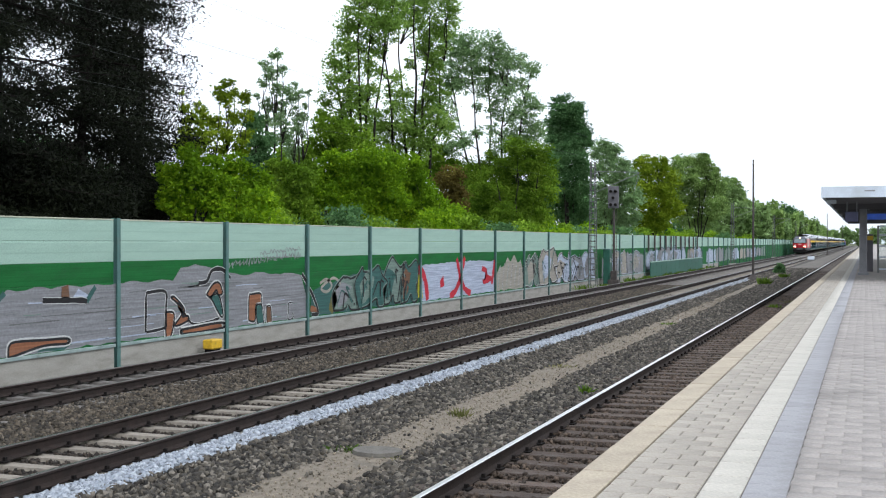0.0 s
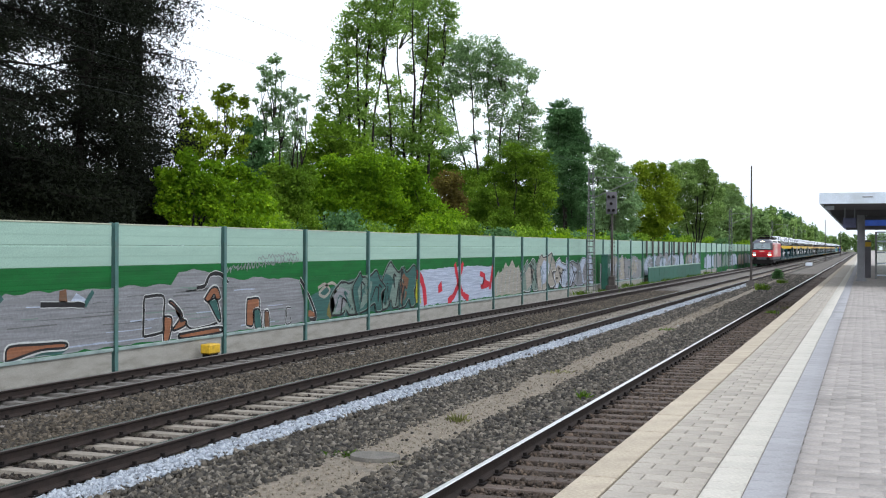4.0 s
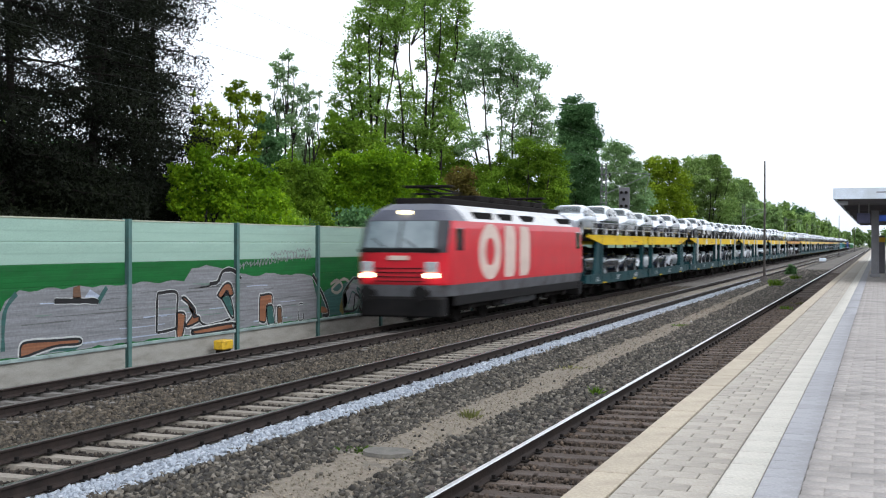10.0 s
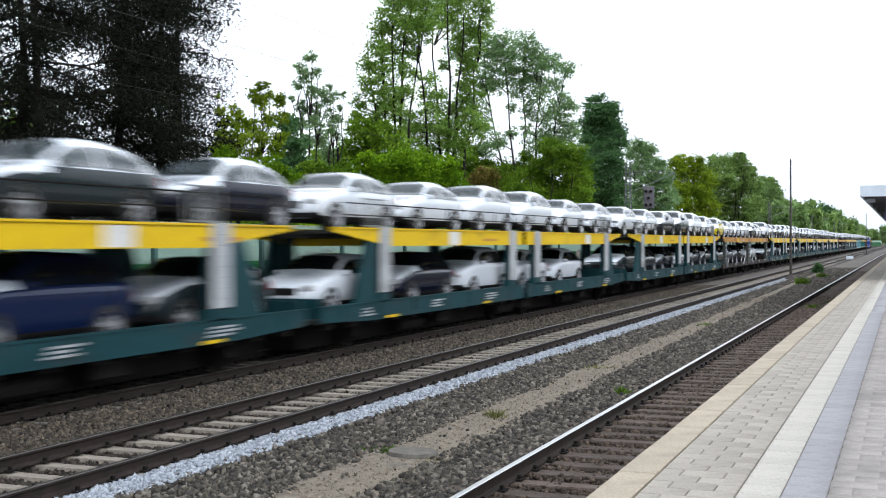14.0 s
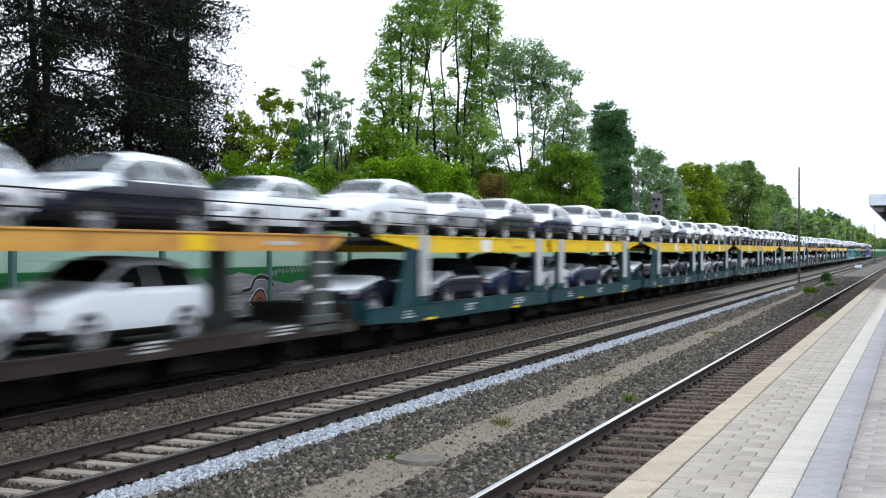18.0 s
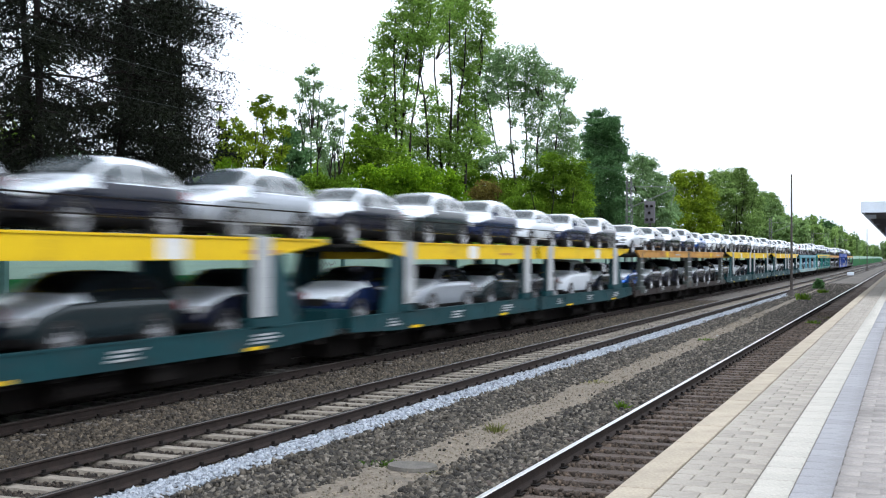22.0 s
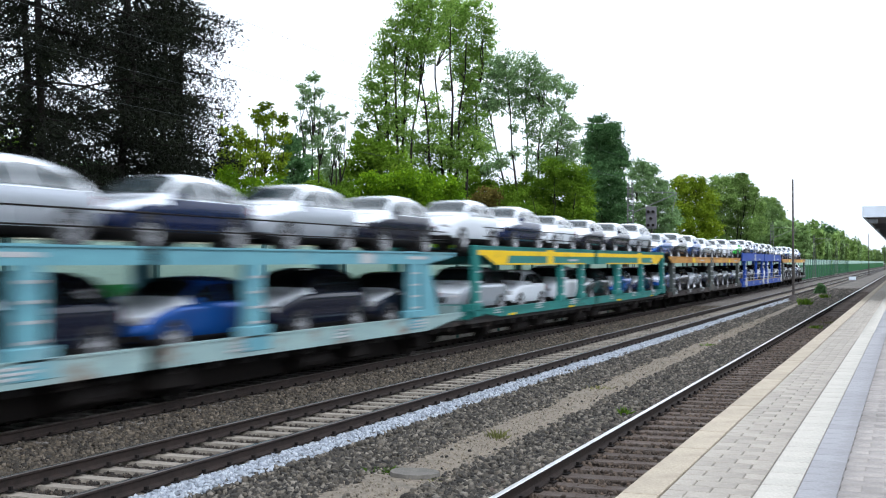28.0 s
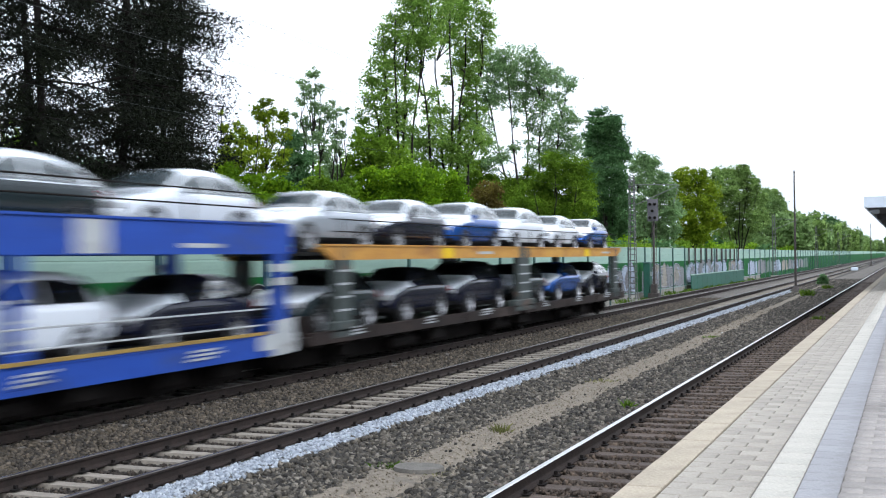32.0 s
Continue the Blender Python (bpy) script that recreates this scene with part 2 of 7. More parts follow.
# conifer bark taken near black, the crown's shade included in the colour
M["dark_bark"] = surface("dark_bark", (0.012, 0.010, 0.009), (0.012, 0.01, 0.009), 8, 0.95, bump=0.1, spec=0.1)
M["leaf_bright"] = leaf_material("leaf_bright", (0.135, 0.300, 0.008), (0.265, 0.420, 0.014))
M["leaf_mid"] = leaf_material("leaf_mid", (0.150, 0.295, 0.020), (0.270, 0.415, 0.042), 0.55)
M["leaf_cool"] = leaf_material("leaf_cool", (0.240, 0.395, 0.165), (0.360, 0.520, 0.260), 0.6)
M["leaf_maple"] = leaf_material("leaf_maple", (0.215, 0.385, 0.062), (0.355, 0.525, 0.125), 0.6)
M["leaf_yellow"] = leaf_material("leaf_yellow", (0.198, 0.319, 0.013), (0.319, 0.407, 0.033))
M["leaf_rust"] = leaf_material("leaf_rust", (0.15, 0.12, 0.03), (0.20, 0.17, 0.035))
M["leaf_dark"] = leaf_material("leaf_dark", (0.100, 0.225, 0.082), (0.165, 0.310, 0.128), 0.56)
# needles near black: shade inside the conifers is painted into them
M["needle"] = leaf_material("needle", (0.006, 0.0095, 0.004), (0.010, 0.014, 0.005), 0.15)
M["grass"] = leaf_material("grass_blade", (0.20, 0.22, 0.07), (0.32, 0.29, 0.14))
# leaves of distant trees: both tones paled to paint in the haze of distance
M["leaf_hazed"] = leaf_material("leaf_hazed", (0.22, 0.36, 0.09), (0.33, 0.47, 0.16), 0.58)
M["leaf_far_haze"] = leaf_material("leaf_far_haze", (0.20, 0.33, 0.10), (0.29, 0.42, 0.18))
M["weed"] = leaf_material("weed_leaf", (0.09, 0.18, 0.02), (0.15, 0.24, 0.03))
M["mast"] = surface("dark_mast_steel", (0.070, 0.060, 0.055), (0.048, 0.041, 0.038), 4, 0.7, metal=0.2)
M["lattice"] = surface("weathered_lattice_steel", (0.13, 0.135, 0.135), (0.09, 0.093, 0.095), 4, 0.6, metal=0.3)
M["galv"] = surface("galvanised_steel", (0.26, 0.27, 0.27), (0.20, 0.21, 0.21), 4, 0.5, metal=0.6)
M["wire"] = surface("weathered_wire", (0.05, 0.06, 0.06), None, 4, 0.7)
M["yellow_box"] = surface("yellow_plastic", (0.60, 0.38, 0.02), (0.5, 0.31, 0.02), 5, 0.5, stain=(0.3, 0.2, 0.03), stain_scale=6)
# pale paint; the sky's blue-white reflection on the fascia is mixed into it
M["canopy_white"] = surface("canopy_fascia_paint", (0.62, 0.69, 0.78), (0.56, 0.63, 0.72), 1, 0.5, stain=(0.48, 0.53, 0.58), stain_scale=0.5)
M["canopy_dark"] = surface("canopy_soffit", (0.13, 0.125, 0.14), (0.10, 0.098, 0.11), 1, 0.8)
M["pillar_grey"] = surface("pillar_paint", (0.26, 0.265, 0.29), (0.22, 0.22, 0.24), 2, 0.5)
M["display"] = surface("blue_display", (0.03, 0.09, 0.42), (0.02, 0.05, 0.25), 3, 0.3, glow=0.35)


# ---- mesh helpers ----
def part(name, bm, material, parent=None, label="", smooth=False):
    """Links a bmesh (or a ready mesh) as one mesh object under a thing or part."""
    if isinstance(bm, bpy.types.Mesh):
        me = bm
    else:
        me = bpy.data.meshes.new(name)
        bmesh.ops.recalc_face_normals(bm, faces=bm.faces)
        if smooth:
            for fc in bm.faces:
                fc.smooth = True
        bm.to_mesh(me)
        bm.free()
    if material and not me.materials:
        for k in (material if isinstance(material, (list, tuple)) else [material]):
            me.materials.append(M[k] if isinstance(k, str) else k)
    ob = new(name, me)
    ob.parent = parent
    if label:
        ob["label"] = label
    return ob


def thing(name, label, category, group="", kind="", at=(0, 0, 0), rz=0.0):
    ob = new(name)
    ob.matrix_basis = pose(*at, 0, 0, rz)
    ob.empty_display_size = 0.2
    return tagged(ob, label, category, group, kind)


def box(bm, x0, x1, y0, y1, z0, z1, bevel=0.0, mi=0):
    """An axis-aligned block, its edges chamfered by bevel."""
    vs = [bm.verts.new((x, y, z)) for x in (x0, x1) for y in (y0, y1) for z in (z0, z1)]
    fs = [bm.faces.new([vs[i] for i in f]) for f in ((0, 1, 3, 2), (4, 6, 7, 5), (0, 4, 5, 1), (2, 3, 7, 6), (0, 2, 6, 4), (1, 5, 7, 3))]
    for fc in fs:
        fc.material_index = mi
    if bevel:
        es = {e for fc in fs for e in fc.edges}
        r = bmesh.ops.bevel(bm, geom=list(es), offset=bevel, segments=1, affect="EDGES", clamp_overlap=True)
        for fc in r["faces"]:
            fc.material_index = mi
    return bm


def prism(bm, pts, y0, y1, mi=0):
    """A flat (x, z) outline given thickness from y0 to y1."""
    a = [bm.verts.new((x, y0, z)) for x, z in pts]
    b = [bm.verts.new((x, y1, z)) for x, z in pts]
    n = len(pts)
    fs = [bm.faces.new(a), bm.faces.new(b[::-1])]
    fs += [bm.faces.new((a[i], b[i], b[(i + 1) % n], a[(i + 1) % n])) for i in range(n)]
    for fc in fs:
        fc.material_index = mi
    return bm


def rod(bm, a, b, r0, r1=None, sides=8, mi=0):
    """A tapered round bar from a to b."""
    a, b = Vector(a), Vector(b)
    r1 = r0 if r1 is None else r1
    q = (b - a).to_track_quat("Z", "Y")
    rings = []
    for p, r in ((a, r0), (b, r1)):
        rings.append([bm.verts.new(p + q @ Vector((r * math.cos(k * math.tau / sides), r * math.sin(k * math.tau / sides), 0))) for k in range(sides)])
    fs = [bm.faces.new((rings[0][k], rings[0][(k + 1) % sides], rings[1][(k + 1) % sides], rings[1][k])) for k in range(sides)]
    fs += [bm.faces.new(rings[0][::-1]), bm.faces.new(rings[1])]
    for fc in fs:
        fc.material_index = mi
    return bm


def wheel_disc(bm, c, r, y0, y1, sides=20, mi=0, inner=0.0):
    """A turned disc about the y axis, its face dished at the radius inner."""
    cx, cz = c
    prof = [(r - 0.02, y0), (r, y0 + 0.02 * (1 if y1 > y0 else -1)), (r, y1), (inner or r * 0.7, y1), (inner * 0.9 or r * 0.6, y1 - 0.05 * (1 if y1 > y0 else -1))]
    rings = [[bm.verts.new((cx + rr * math.cos(k * math.tau / sides), y, cz + rr * math.sin(k * math.tau / sides))) for k in range(sides)] for rr, y in prof]
    for a, b in zip(rings, rings[1:]):
        for k in range(sides):
            bm.faces.new((a[k], a[(k + 1) % sides], b[(k + 1) % sides], b[k])).material_index = mi
    bm.faces.new(rings[0]).material_index = mi
    bm.faces.new(rings[-1][::-1]).material_index = mi
    return bm


def fast_mesh(name, verts, faces, material):
    """A mesh from arrays: verts (n, 3) and faces (m, 3) or (m, 4)."""
    me = bpy.data.meshes.new(name)
    k = faces.shape[1]
    me.vertices.add(len(verts))
    me.vertices.foreach_set("co", np.ascontiguousarray(verts, dtype=np.float32).ravel())
    me.loops.add(faces.size)
    me.loops.foreach_set("vertex_index", np.ascontiguousarray(faces, dtype=np.int32).ravel())
    me.polygons.add(len(faces))
    me.polygons.foreach_set("loop_start", np.arange(0, faces.size, k, dtype=np.int32))
    me.update(calc_edges=True)
    me.materials.append(M[material])
    return me


def scatter(name, base_v, base_f, places, sizes, turns, material):
    """Many copies of small shapes (base_v: list of variants with the same faces) joined into one mesh."""
    n, nb = len(places), base_v.shape[1]
    pick = np.random.randint(0, len(base_v), n)
    v = base_v[pick] * sizes[:, None, :]
    v = np.einsum("nij,nkj->nki", turns, v) + places[:, None, :]
    fcs = (base_f[None] + (np.arange(n) * nb)[:, None, None]).reshape(-1, base_f.shape[1])
    return fast_mesh(name, v.reshape(-1, 3), fcs, material)


def random_turns(n, rng, upright=0.0):
    q = rng.normal(size=(n, 4))
    q[:, 0] += upright * 3
    q /= np.linalg.norm(q, axis=1)[:, None]
    w, x, y, z = q.T
    return np.stack([1 - 2 * (y * y + z * z), 2 * (x * y - z * w), 2 * (x * z + y * w), 2 * (x * y + z * w), 1 - 2 * (x * x + z * z), 2 * (y * z - x * w),
                     2 * (x * z - y * w), 2 * (y * z + x * w), 1 - 2 * (x * x + y * y)], -1).reshape(n, 3, 3)

# ---- ground and track bed ----
rng = np.random.default_rng(7)
bm = bmesh.new()
bmesh.ops.create_grid(bm, x_segments=60, y_segments=60, size=2500)
ground = part("ground", bm, "earth")
ground.location = (0, 0, -1.75)
tagged(ground, "grassy brown earth beside the railway", "ground", kind="structure")

X0, X1 = -90.0, 900.0


def strip(bm, xs, ys, height):
    rows = [[bm.verts.new((x, y, height(x, y))) for y in ys] for x in xs]
    for a, b in zip(rows, rows[1:]):
        for k in range(len(ys) - 1):
            bm.faces.new((a[k], b[k], b[k + 1], a[k + 1]))
    return bm


def bed_height(x, y):
    """Height of the ballast: level by the sleepers, falling to the barrier."""
    z = RAIL - 0.215
    for yc in (Y_A, Y_B, Y_C):
        d = abs(y - yc)
        if d < 0.62:
            return RAIL - 0.25
        if d < 1.35:
            return RAIL - 0.215 - 0.03 * (d < 0.95)
    if y > Y_C + 1.5:
        z -= min(0.3, (y - Y_C - 1.5) * 0.22)
    elif Y_A + 1.4 < y < Y_B - 1.6:
        z -= 0.03
    return z + 0.02 * noise.noise((x * 0.7, y * 0.7, 0))


bm = bmesh.new()
xs = list(np.arange(X0, 70, 1.0)) + list(np.arange(70, X1 + 1, 30))
ys = [1.6] + [round(yc + d, 3) for yc in (Y_A, Y_B, Y_C) for d in (-1.4, -1.3, -1.0, -0.9, -0.65, -0.6, 0.6, 0.65, 0.9, 1.0, 1.3, 1.4)] + [5.4, 6.0, 6.6, 7.2, 11.3, 15.6, 16.2, 16.8, 17.6, 19.0]
ys.sort()
strip(bm, xs, ys, bed_height)
box(bm, X0, X1, 1.6, 19.0, -1.9, -1.6)
bed = part("ballast_bed", bm, "bed", smooth=True)
bm = bmesh.new()
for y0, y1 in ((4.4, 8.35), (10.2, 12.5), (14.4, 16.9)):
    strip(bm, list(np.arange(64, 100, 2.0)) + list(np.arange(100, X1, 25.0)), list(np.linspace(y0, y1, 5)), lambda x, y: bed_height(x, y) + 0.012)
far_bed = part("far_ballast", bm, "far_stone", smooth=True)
tagged(far_bed, "distant grey-brown crushed stone between the tracks", "ballast", kind="stuff")
tagged(bed, "grey-brown crushed stone track bed", "ballast", kind="structure")

# gritty strip between the near and the middle track
bm = bmesh.new()
xs = list(np.arange(4, 128, 0.5))
rows = []
for x in xs:
    mid, half = 5.86 + 0.012 * min(x, 95), max(0.28, 0.60 - 0.0035 * x)
    e0, e1 = (0.22 * noise.noise((x * 0.45, s, 0)) + 0.10 * noise.noise((x * 1.7, s, 3)) for s in (1, 9))
    rows.append([bm.verts.new((x, y, bed_height(x, y) + h)) for y, h in
                 ((mid - half + e0 - 0.1, -0.03), (mid - half + e0, 0.022), (mid, 0.035), (mid + half + e1, 0.022), (mid + half + e1 + 0.1, -0.03))])
for a, b in zip(rows, rows[1:]):
    for k in range(4):
        bm.faces.new((a[k], b[k], b[k + 1], a[k + 1]))
grit = part("gritty_path", bm, "sand", smooth=True)
tagged(grit, "worn beige grit path between the tracks", "path", kind="structure")


# loose stones
def rocks(variants=10):
    base = np.array([(-1, -1, -1), (1, -1, -1), (1, 1, -1), (-1, 1, -1), (-1, -1, 1), (1, -1, 1), (1, 1, 1), (-1, 1, 1)], float)
    fcs = np.array([(0, 2, 1), (0, 3, 2), (4, 5, 6), (4, 6, 7), (0, 1, 5), (0, 5, 4), (1, 2, 6), (1, 6, 5), (2, 3, 7), (2, 7, 6), (3, 0, 4), (3, 4, 7)])
    out = base[None] * rng.uniform(0.3, 1.0, (variants, 8, 3))
    return out * 0.5, fcs


ROCK_V, ROCK_F = rocks()


def stones(name, n, xr, yr, size, material, label, keep=None, power=1.8, lift=0.0, ties=None, litter_on=0.03):
    """Crushed stones, denser towards the platform end that is passed nearest."""
    u = rng.random(n) ** power
    x = xr[0] + (xr[1] - xr[0]) * u
    y = rng.uniform(*yr, n)
    if keep is not None:
        ok = keep(x, y)
        x, y, u = x[ok], y[ok], u[ok]
    if ties:
        off = np.abs((x - ties[0]) / 0.6 - np.round((x - ties[0]) / 0.6)) * 0.6
        ok = (off > 0.125) | (rng.random(len(x)) < litter_on)
        x, y, u = x[ok], y[ok], u[ok]
    n = len(x)
    z = np.array([bed_height(a, b) for a, b in zip(x, y)]) + rng.uniform(-0.008, 0.028, n) + lift
    s = size * rng.uniform(0.6, 1.35, (n, 1)) * rng.uniform(0.7, 1.2, (n, 3)) * np.array([1.15, 1.0, 0.85]) * (1 + u[:, None] * 0.5)
    ob = part(name, scatter(name, ROCK_V, ROCK_F, np.stack([x, y, z], -1), s, random_turns(n, rng), material), None)
    return tagged(ob, label, "gravel", kind="stuff")


def off_path(x, y):
    mid, half = 5.86 + 0.012 * x, 0.52 - 0.0035 * x
    wob = np.array([0.22 * noise.noise((a * 0.45, 1.0 if b < m else 9.0, 0)) for a, b, m in zip(x, y, mid)])
    return np.abs(y - mid - wob * 0.7) > half * rng.uniform(0.75, 1.1, len(x))


stones("loose_ballast", 66000, (6, 72), (4.3, 7.95), 0.072, "stone", "loose grey crushed stones between the tracks", off_path)
stones("ballast_by_far_track", 40000, (8, 72), (10.1, 12.7), 0.070, "dusty_stone", "grey-brown crushed stones between two tracks")
stones("ballast_in_middle_track", 15000, (8, 60), (8.6, 9.95), 0.052, "dark_stone", "crushed stones between concrete sleepers", power=1.6, ties=(5.88,), lift=0.0, litter_on=0.0)
stones("ballast_in_near_track", 27000, (6, 60), (1.95, 4.35), 0.055, "rusty_stone", "rust-brown crushed stones between wooden sleepers", power=1.6, ties=(4.0,), lift=0.034, litter_on=0.22)
stones("ballast_in_far_track", 14000, (14, 70), (12.8, 15.4), 0.055, "dark_stone", "brown crushed stones under the far track", power=1.5, ties=(9.0,), lift=-0.03, litter_on=0.0)
stones("distant_ballast", 16000, (62, 125), (4.4, 8.3), 0.10, "stone", "distant crushed stones between the tracks", off_path, power=1.2)
stones("painted_stones", 20000, (6, 88), (7.80, 8.42), 0.06, "blue_stone", "pale blue painted stones beside the rail", power=1.9, lift=0.022)


def on_path(x, y):
    return np.abs(y - 5.86 - 0.012 * x) < (0.62 - 0.0035 * x) * rng.uniform(0.3, 1.15, len(x))


stones("path_pebbles", 16000, (6, 60), (5.2, 7.3), 0.022, "path_pebble", "small pale pebbles on the grit path", on_path, lift=0.028)
stones("path_stones", 350, (6, 60), (5.2, 7.3), 0.045, "stone", "stray crushed stones on the grit path", on_path, lift=0.03)


# ---- tracks ----
def rail_mesh(name, top_mat):
    prof = [(-0.075, -0.172), (0.075, -0.172), (0.075, -0.16), (0.02, -0.145), (0.009, -0.13), (0.009, -0.05), (0.034, -0.036), (0.036, -0.010), (0.027, 0.0),
            (-0.027, 0.0), (-0.036, -0.010), (-0.034, -0.036), (-0.009, -0.05), (-0.009, -0.13), (-0.02, -0.145), (-0.075, -0.16)]
    bm = bmesh.new()
    ends = [[bm.verts.new((x, y, z)) for y, z in prof] for x in (X0, X1)]
    n = len(prof)
    for k in range(n):
        fc = bm.faces.new((ends[0][k], ends[0][(k + 1) % n], ends[1][(k + 1) % n], ends[1][k]))
        fc.material_index = 1 if k in (7, 8, 9) else 0
    bm.faces.new(ends[0])
    bm.faces.new(ends[1][::-1])
    bmesh.ops.recalc_face_normals(bm, faces=bm.faces)
    me = bpy.data.meshes.new(name)
    bm.to_mesh(me)
    bm.free()
    for k in ("rail_side", top_mat):
        me.materials.append(M[k])
    return me


def concrete_sleeper(name, material, length=2.6):
    bm = bmesh.new()
    h = length / 2
    secs = []
    for y, w, z in ((-h, 0.12, -0.02), (-h + 0.06, 0.14, 0.0), (-1.0, 0.14, 0.0), (-0.5, 0.115, -0.012), (0.5, 0.115, -0.012), (1.0, 0.14, 0.0), (h - 0.06, 0.14, 0.0), (h, 0.12, -0.02)):
        secs.append([bm.verts.new(p) for p in ((-w, y, -0.1), (-w * 0.86, y, z), (w * 0.86, y, z), (w, y, -0.1))])
    for a, b in zip(secs, secs[1:]):
        for k in range(3):
            bm.faces.new((a[k], a[k + 1], b[k + 1], b[k]))
    bm.faces.new(secs[0])
    bm.faces.new(secs[-1][::-1])
    bmesh.ops.recalc_face_normals(bm, faces=bm.faces)
    me = bpy.data.meshes.new(name)
    bm.to_mesh(me)
    bm.free()
    me.materials.append(M[material])
    return me


def wood_sleeper(seed):
    r = random.Random(seed)
    bm = bmesh.new()
    box(bm, -0.13, 0.13, -1.3, 1.3, -0.12, 0.0, 0.012)
    for v in bm.verts:
        v.co.z += r.uniform(-0.006, 0.006)
        v.co.x += r.uniform(-0.008, 0.008)
    me = bpy.data.meshes.new("sleeper")
    bm.to_mesh(me)
    bm.free()
    me.materials.append(M["wood_sleeper"])
    return me


def fastening_bm(bm, x, y, z):
    for s in (-1, 1):
        box(bm, x - 0.075, x + 0.075, y + s * 0.045, y + s * 0.15, z, z + 0.016)
        box(bm, x - 0.02, x + 0.02, y + s * 0.075, y + s * 0.115, z + 0.016, z + 0.06)


def track(name, yc, label, meshes, pitch, first, top_mat, count, span):
    t = thing(name, label, "railway track", "railway tracks", "structure", (0, yc, RAIL))
    rm = rail_mesh("rail", top_mat)
    for s in (-0.7525, 0.7525):
        r = part("rail", rm, None, t, "shiny running surface on rusty steel" if top_mat == "rail_top" else "")
        r.location = (0, s, 0)
    bmf = bmesh.new()
    for k in range(count):
        x = first + k * pitch
        s = part("sleeper", meshes[k % len(meshes)], None, t)
        s.location = (x, 0.012 * math.sin(k * 7.3), -0.182 + 0.004 * math.sin(k * 3.1))
        s.rotation_euler = (0, 0, 0.008 * math.sin(k * 5.7))
        if k < span:
            for yy in (-0.7525, 0.7525):
                fastening_bm(bmf, x, yy, -0.172)
    part("fastenings", bmf, "iron", t, "small iron rail clips")["kind"] = "stuff"
    far = []
    x = first + count * pitch
    base = np.array([(-0.12, -1.3, 0), (0.12, -1.3, 0), (0.12, 1.3, 0), (-0.12, 1.3, 0)])
    steps = np.concatenate([np.arange(220), -count - 1 - np.arange(75)])
    n = len(steps)
    v = (base[None] + np.array([x, 0, -0.185])[None, None] + steps[:, None, None] * np.array([pitch, 0, 0])[None, None]).reshape(-1, 3)
    fcs = np.arange(4 * n).reshape(-1, 4)
    rest = part("sleepers", fast_mesh("sleepers", v, fcs, count_mat[name]), None, t)
    rest["kind"] = "stuff"
    return t


count_mat = {"track_1": "wood_sleeper", "track_2": "concrete_sleeper", "track_3": "brown_sleeper"}
track("track_1", Y_A, "platform track with dark wooden sleepers", [wood_sleeper(k) for k in range(5)], 0.60, 4.0, "rail_top", 180, 110)
track("track_2", Y_B, "railway track on pale concrete sleepers", [concrete_sleeper("sleeper", "concrete_sleeper")], 0.60, 11.28 - 9 * 0.6, "rail_worn", 240, 130)
track("track_3", Y_C, "railway track on dusty brown concrete sleepers", [concrete_sleeper("sleeper", "brown_sleeper")], 0.60, 9.0, "rail_dull", 240, 130)

# small things on the bed
bm = bmesh.new()
bmesh.ops.create_cone(bm, cap_ends=True, segments=24, radius1=0.34, radius2=0.33, depth=0.05)
for v in bm.verts:
    v.co.x *= 0.85
    v.co.z += 0.012 * noise.noise(v.co * 4)
slab = part("concrete_cover", bm, "cover")
slab.location = (13.62, 5.96, RAIL - 0.19)
tagged(slab, "round weathered concrete cover in the grit", "cover")
bm = bmesh.new()
box(bm, -0.05, 0.06, -0.035, 0.03, 0, 0.03, 0.008)
litter = part("litter", bm, "spray_white")
litter.location = (40.3, 6.1, RAIL - 0.19)
tagged(litter, "crumpled white paper scrap on the grit", "litter")


def tuft(name, x, y, h, r, n, material, label):
    z = bed_height(x, y)
    p = rng.normal(size=(n, 2)) * r * 0.45
    lean = p / (np.linalg.norm(p, axis=1)[:, None] + 0.05) * h * rng.uniform(0.1, 0.5, (n, 1)) + rng.normal(size=(n, 2)) * 0.03
    hh = h * rng.uniform(0.5, 1.1, n)
    ang = rng.uniform(0, math.tau, n)
    w = np.stack([np.cos(ang), np.sin(ang)], -1) * (0.012 if material == "grass" else 0.03)
    b = np.stack([np.c_[p - w * 0.6, np.full(n, z)], np.c_[p + w * 0.6, np.full(n, z)], np.c_[p + lean * 0.6 + w, z + hh * 0.6], np.c_[p + lean * 1.5, z + hh]], 1)
    b[:, :, 0] += x
    b[:, :, 1] += y
    ob = part(name, fast_mesh(name, b.reshape(-1, 3), np.arange(4 * n).reshape(-1, 4), material), None)
    return tagged(ob, label, "plant", kind="stuff")


tuft("grass_tuft", 17.0, 6.0, 0.17, 0.15, 80, "grass", "dry yellow-green grass tuft on the grit")
tuft("grass_tuft", 13.75, 6.45, 0.07, 0.24, 130, "weed", "flat mossy weed beside a concrete cover")
tuft("grass_tuft", 13.45, 5.65, 0.06, 0.2, 50, "grass", "thin dry grass by a concrete cover")
tuft("weed", 20.2, 4.75, 0.19, 0.08, 34, "weed", "small green weed beside the near rail")
tuft("grass_tuft", 24.5, 6.3, 0.09, 0.3, 60, "grass", "dry grass on the grit path")
tuft("grass_tuft", 38.5, 6.2, 0.1, 0.3, 60, "weed", "low weeds on the grit path")
tuft("weed", 27.6, 2.02, 0.25, 0.1, 40, "weed", "green weed at the foot of the platform")
tuft("weed", 52.5, 2.1, 0.3, 0.3, 90, "weed", "green weed at the foot of the platform")
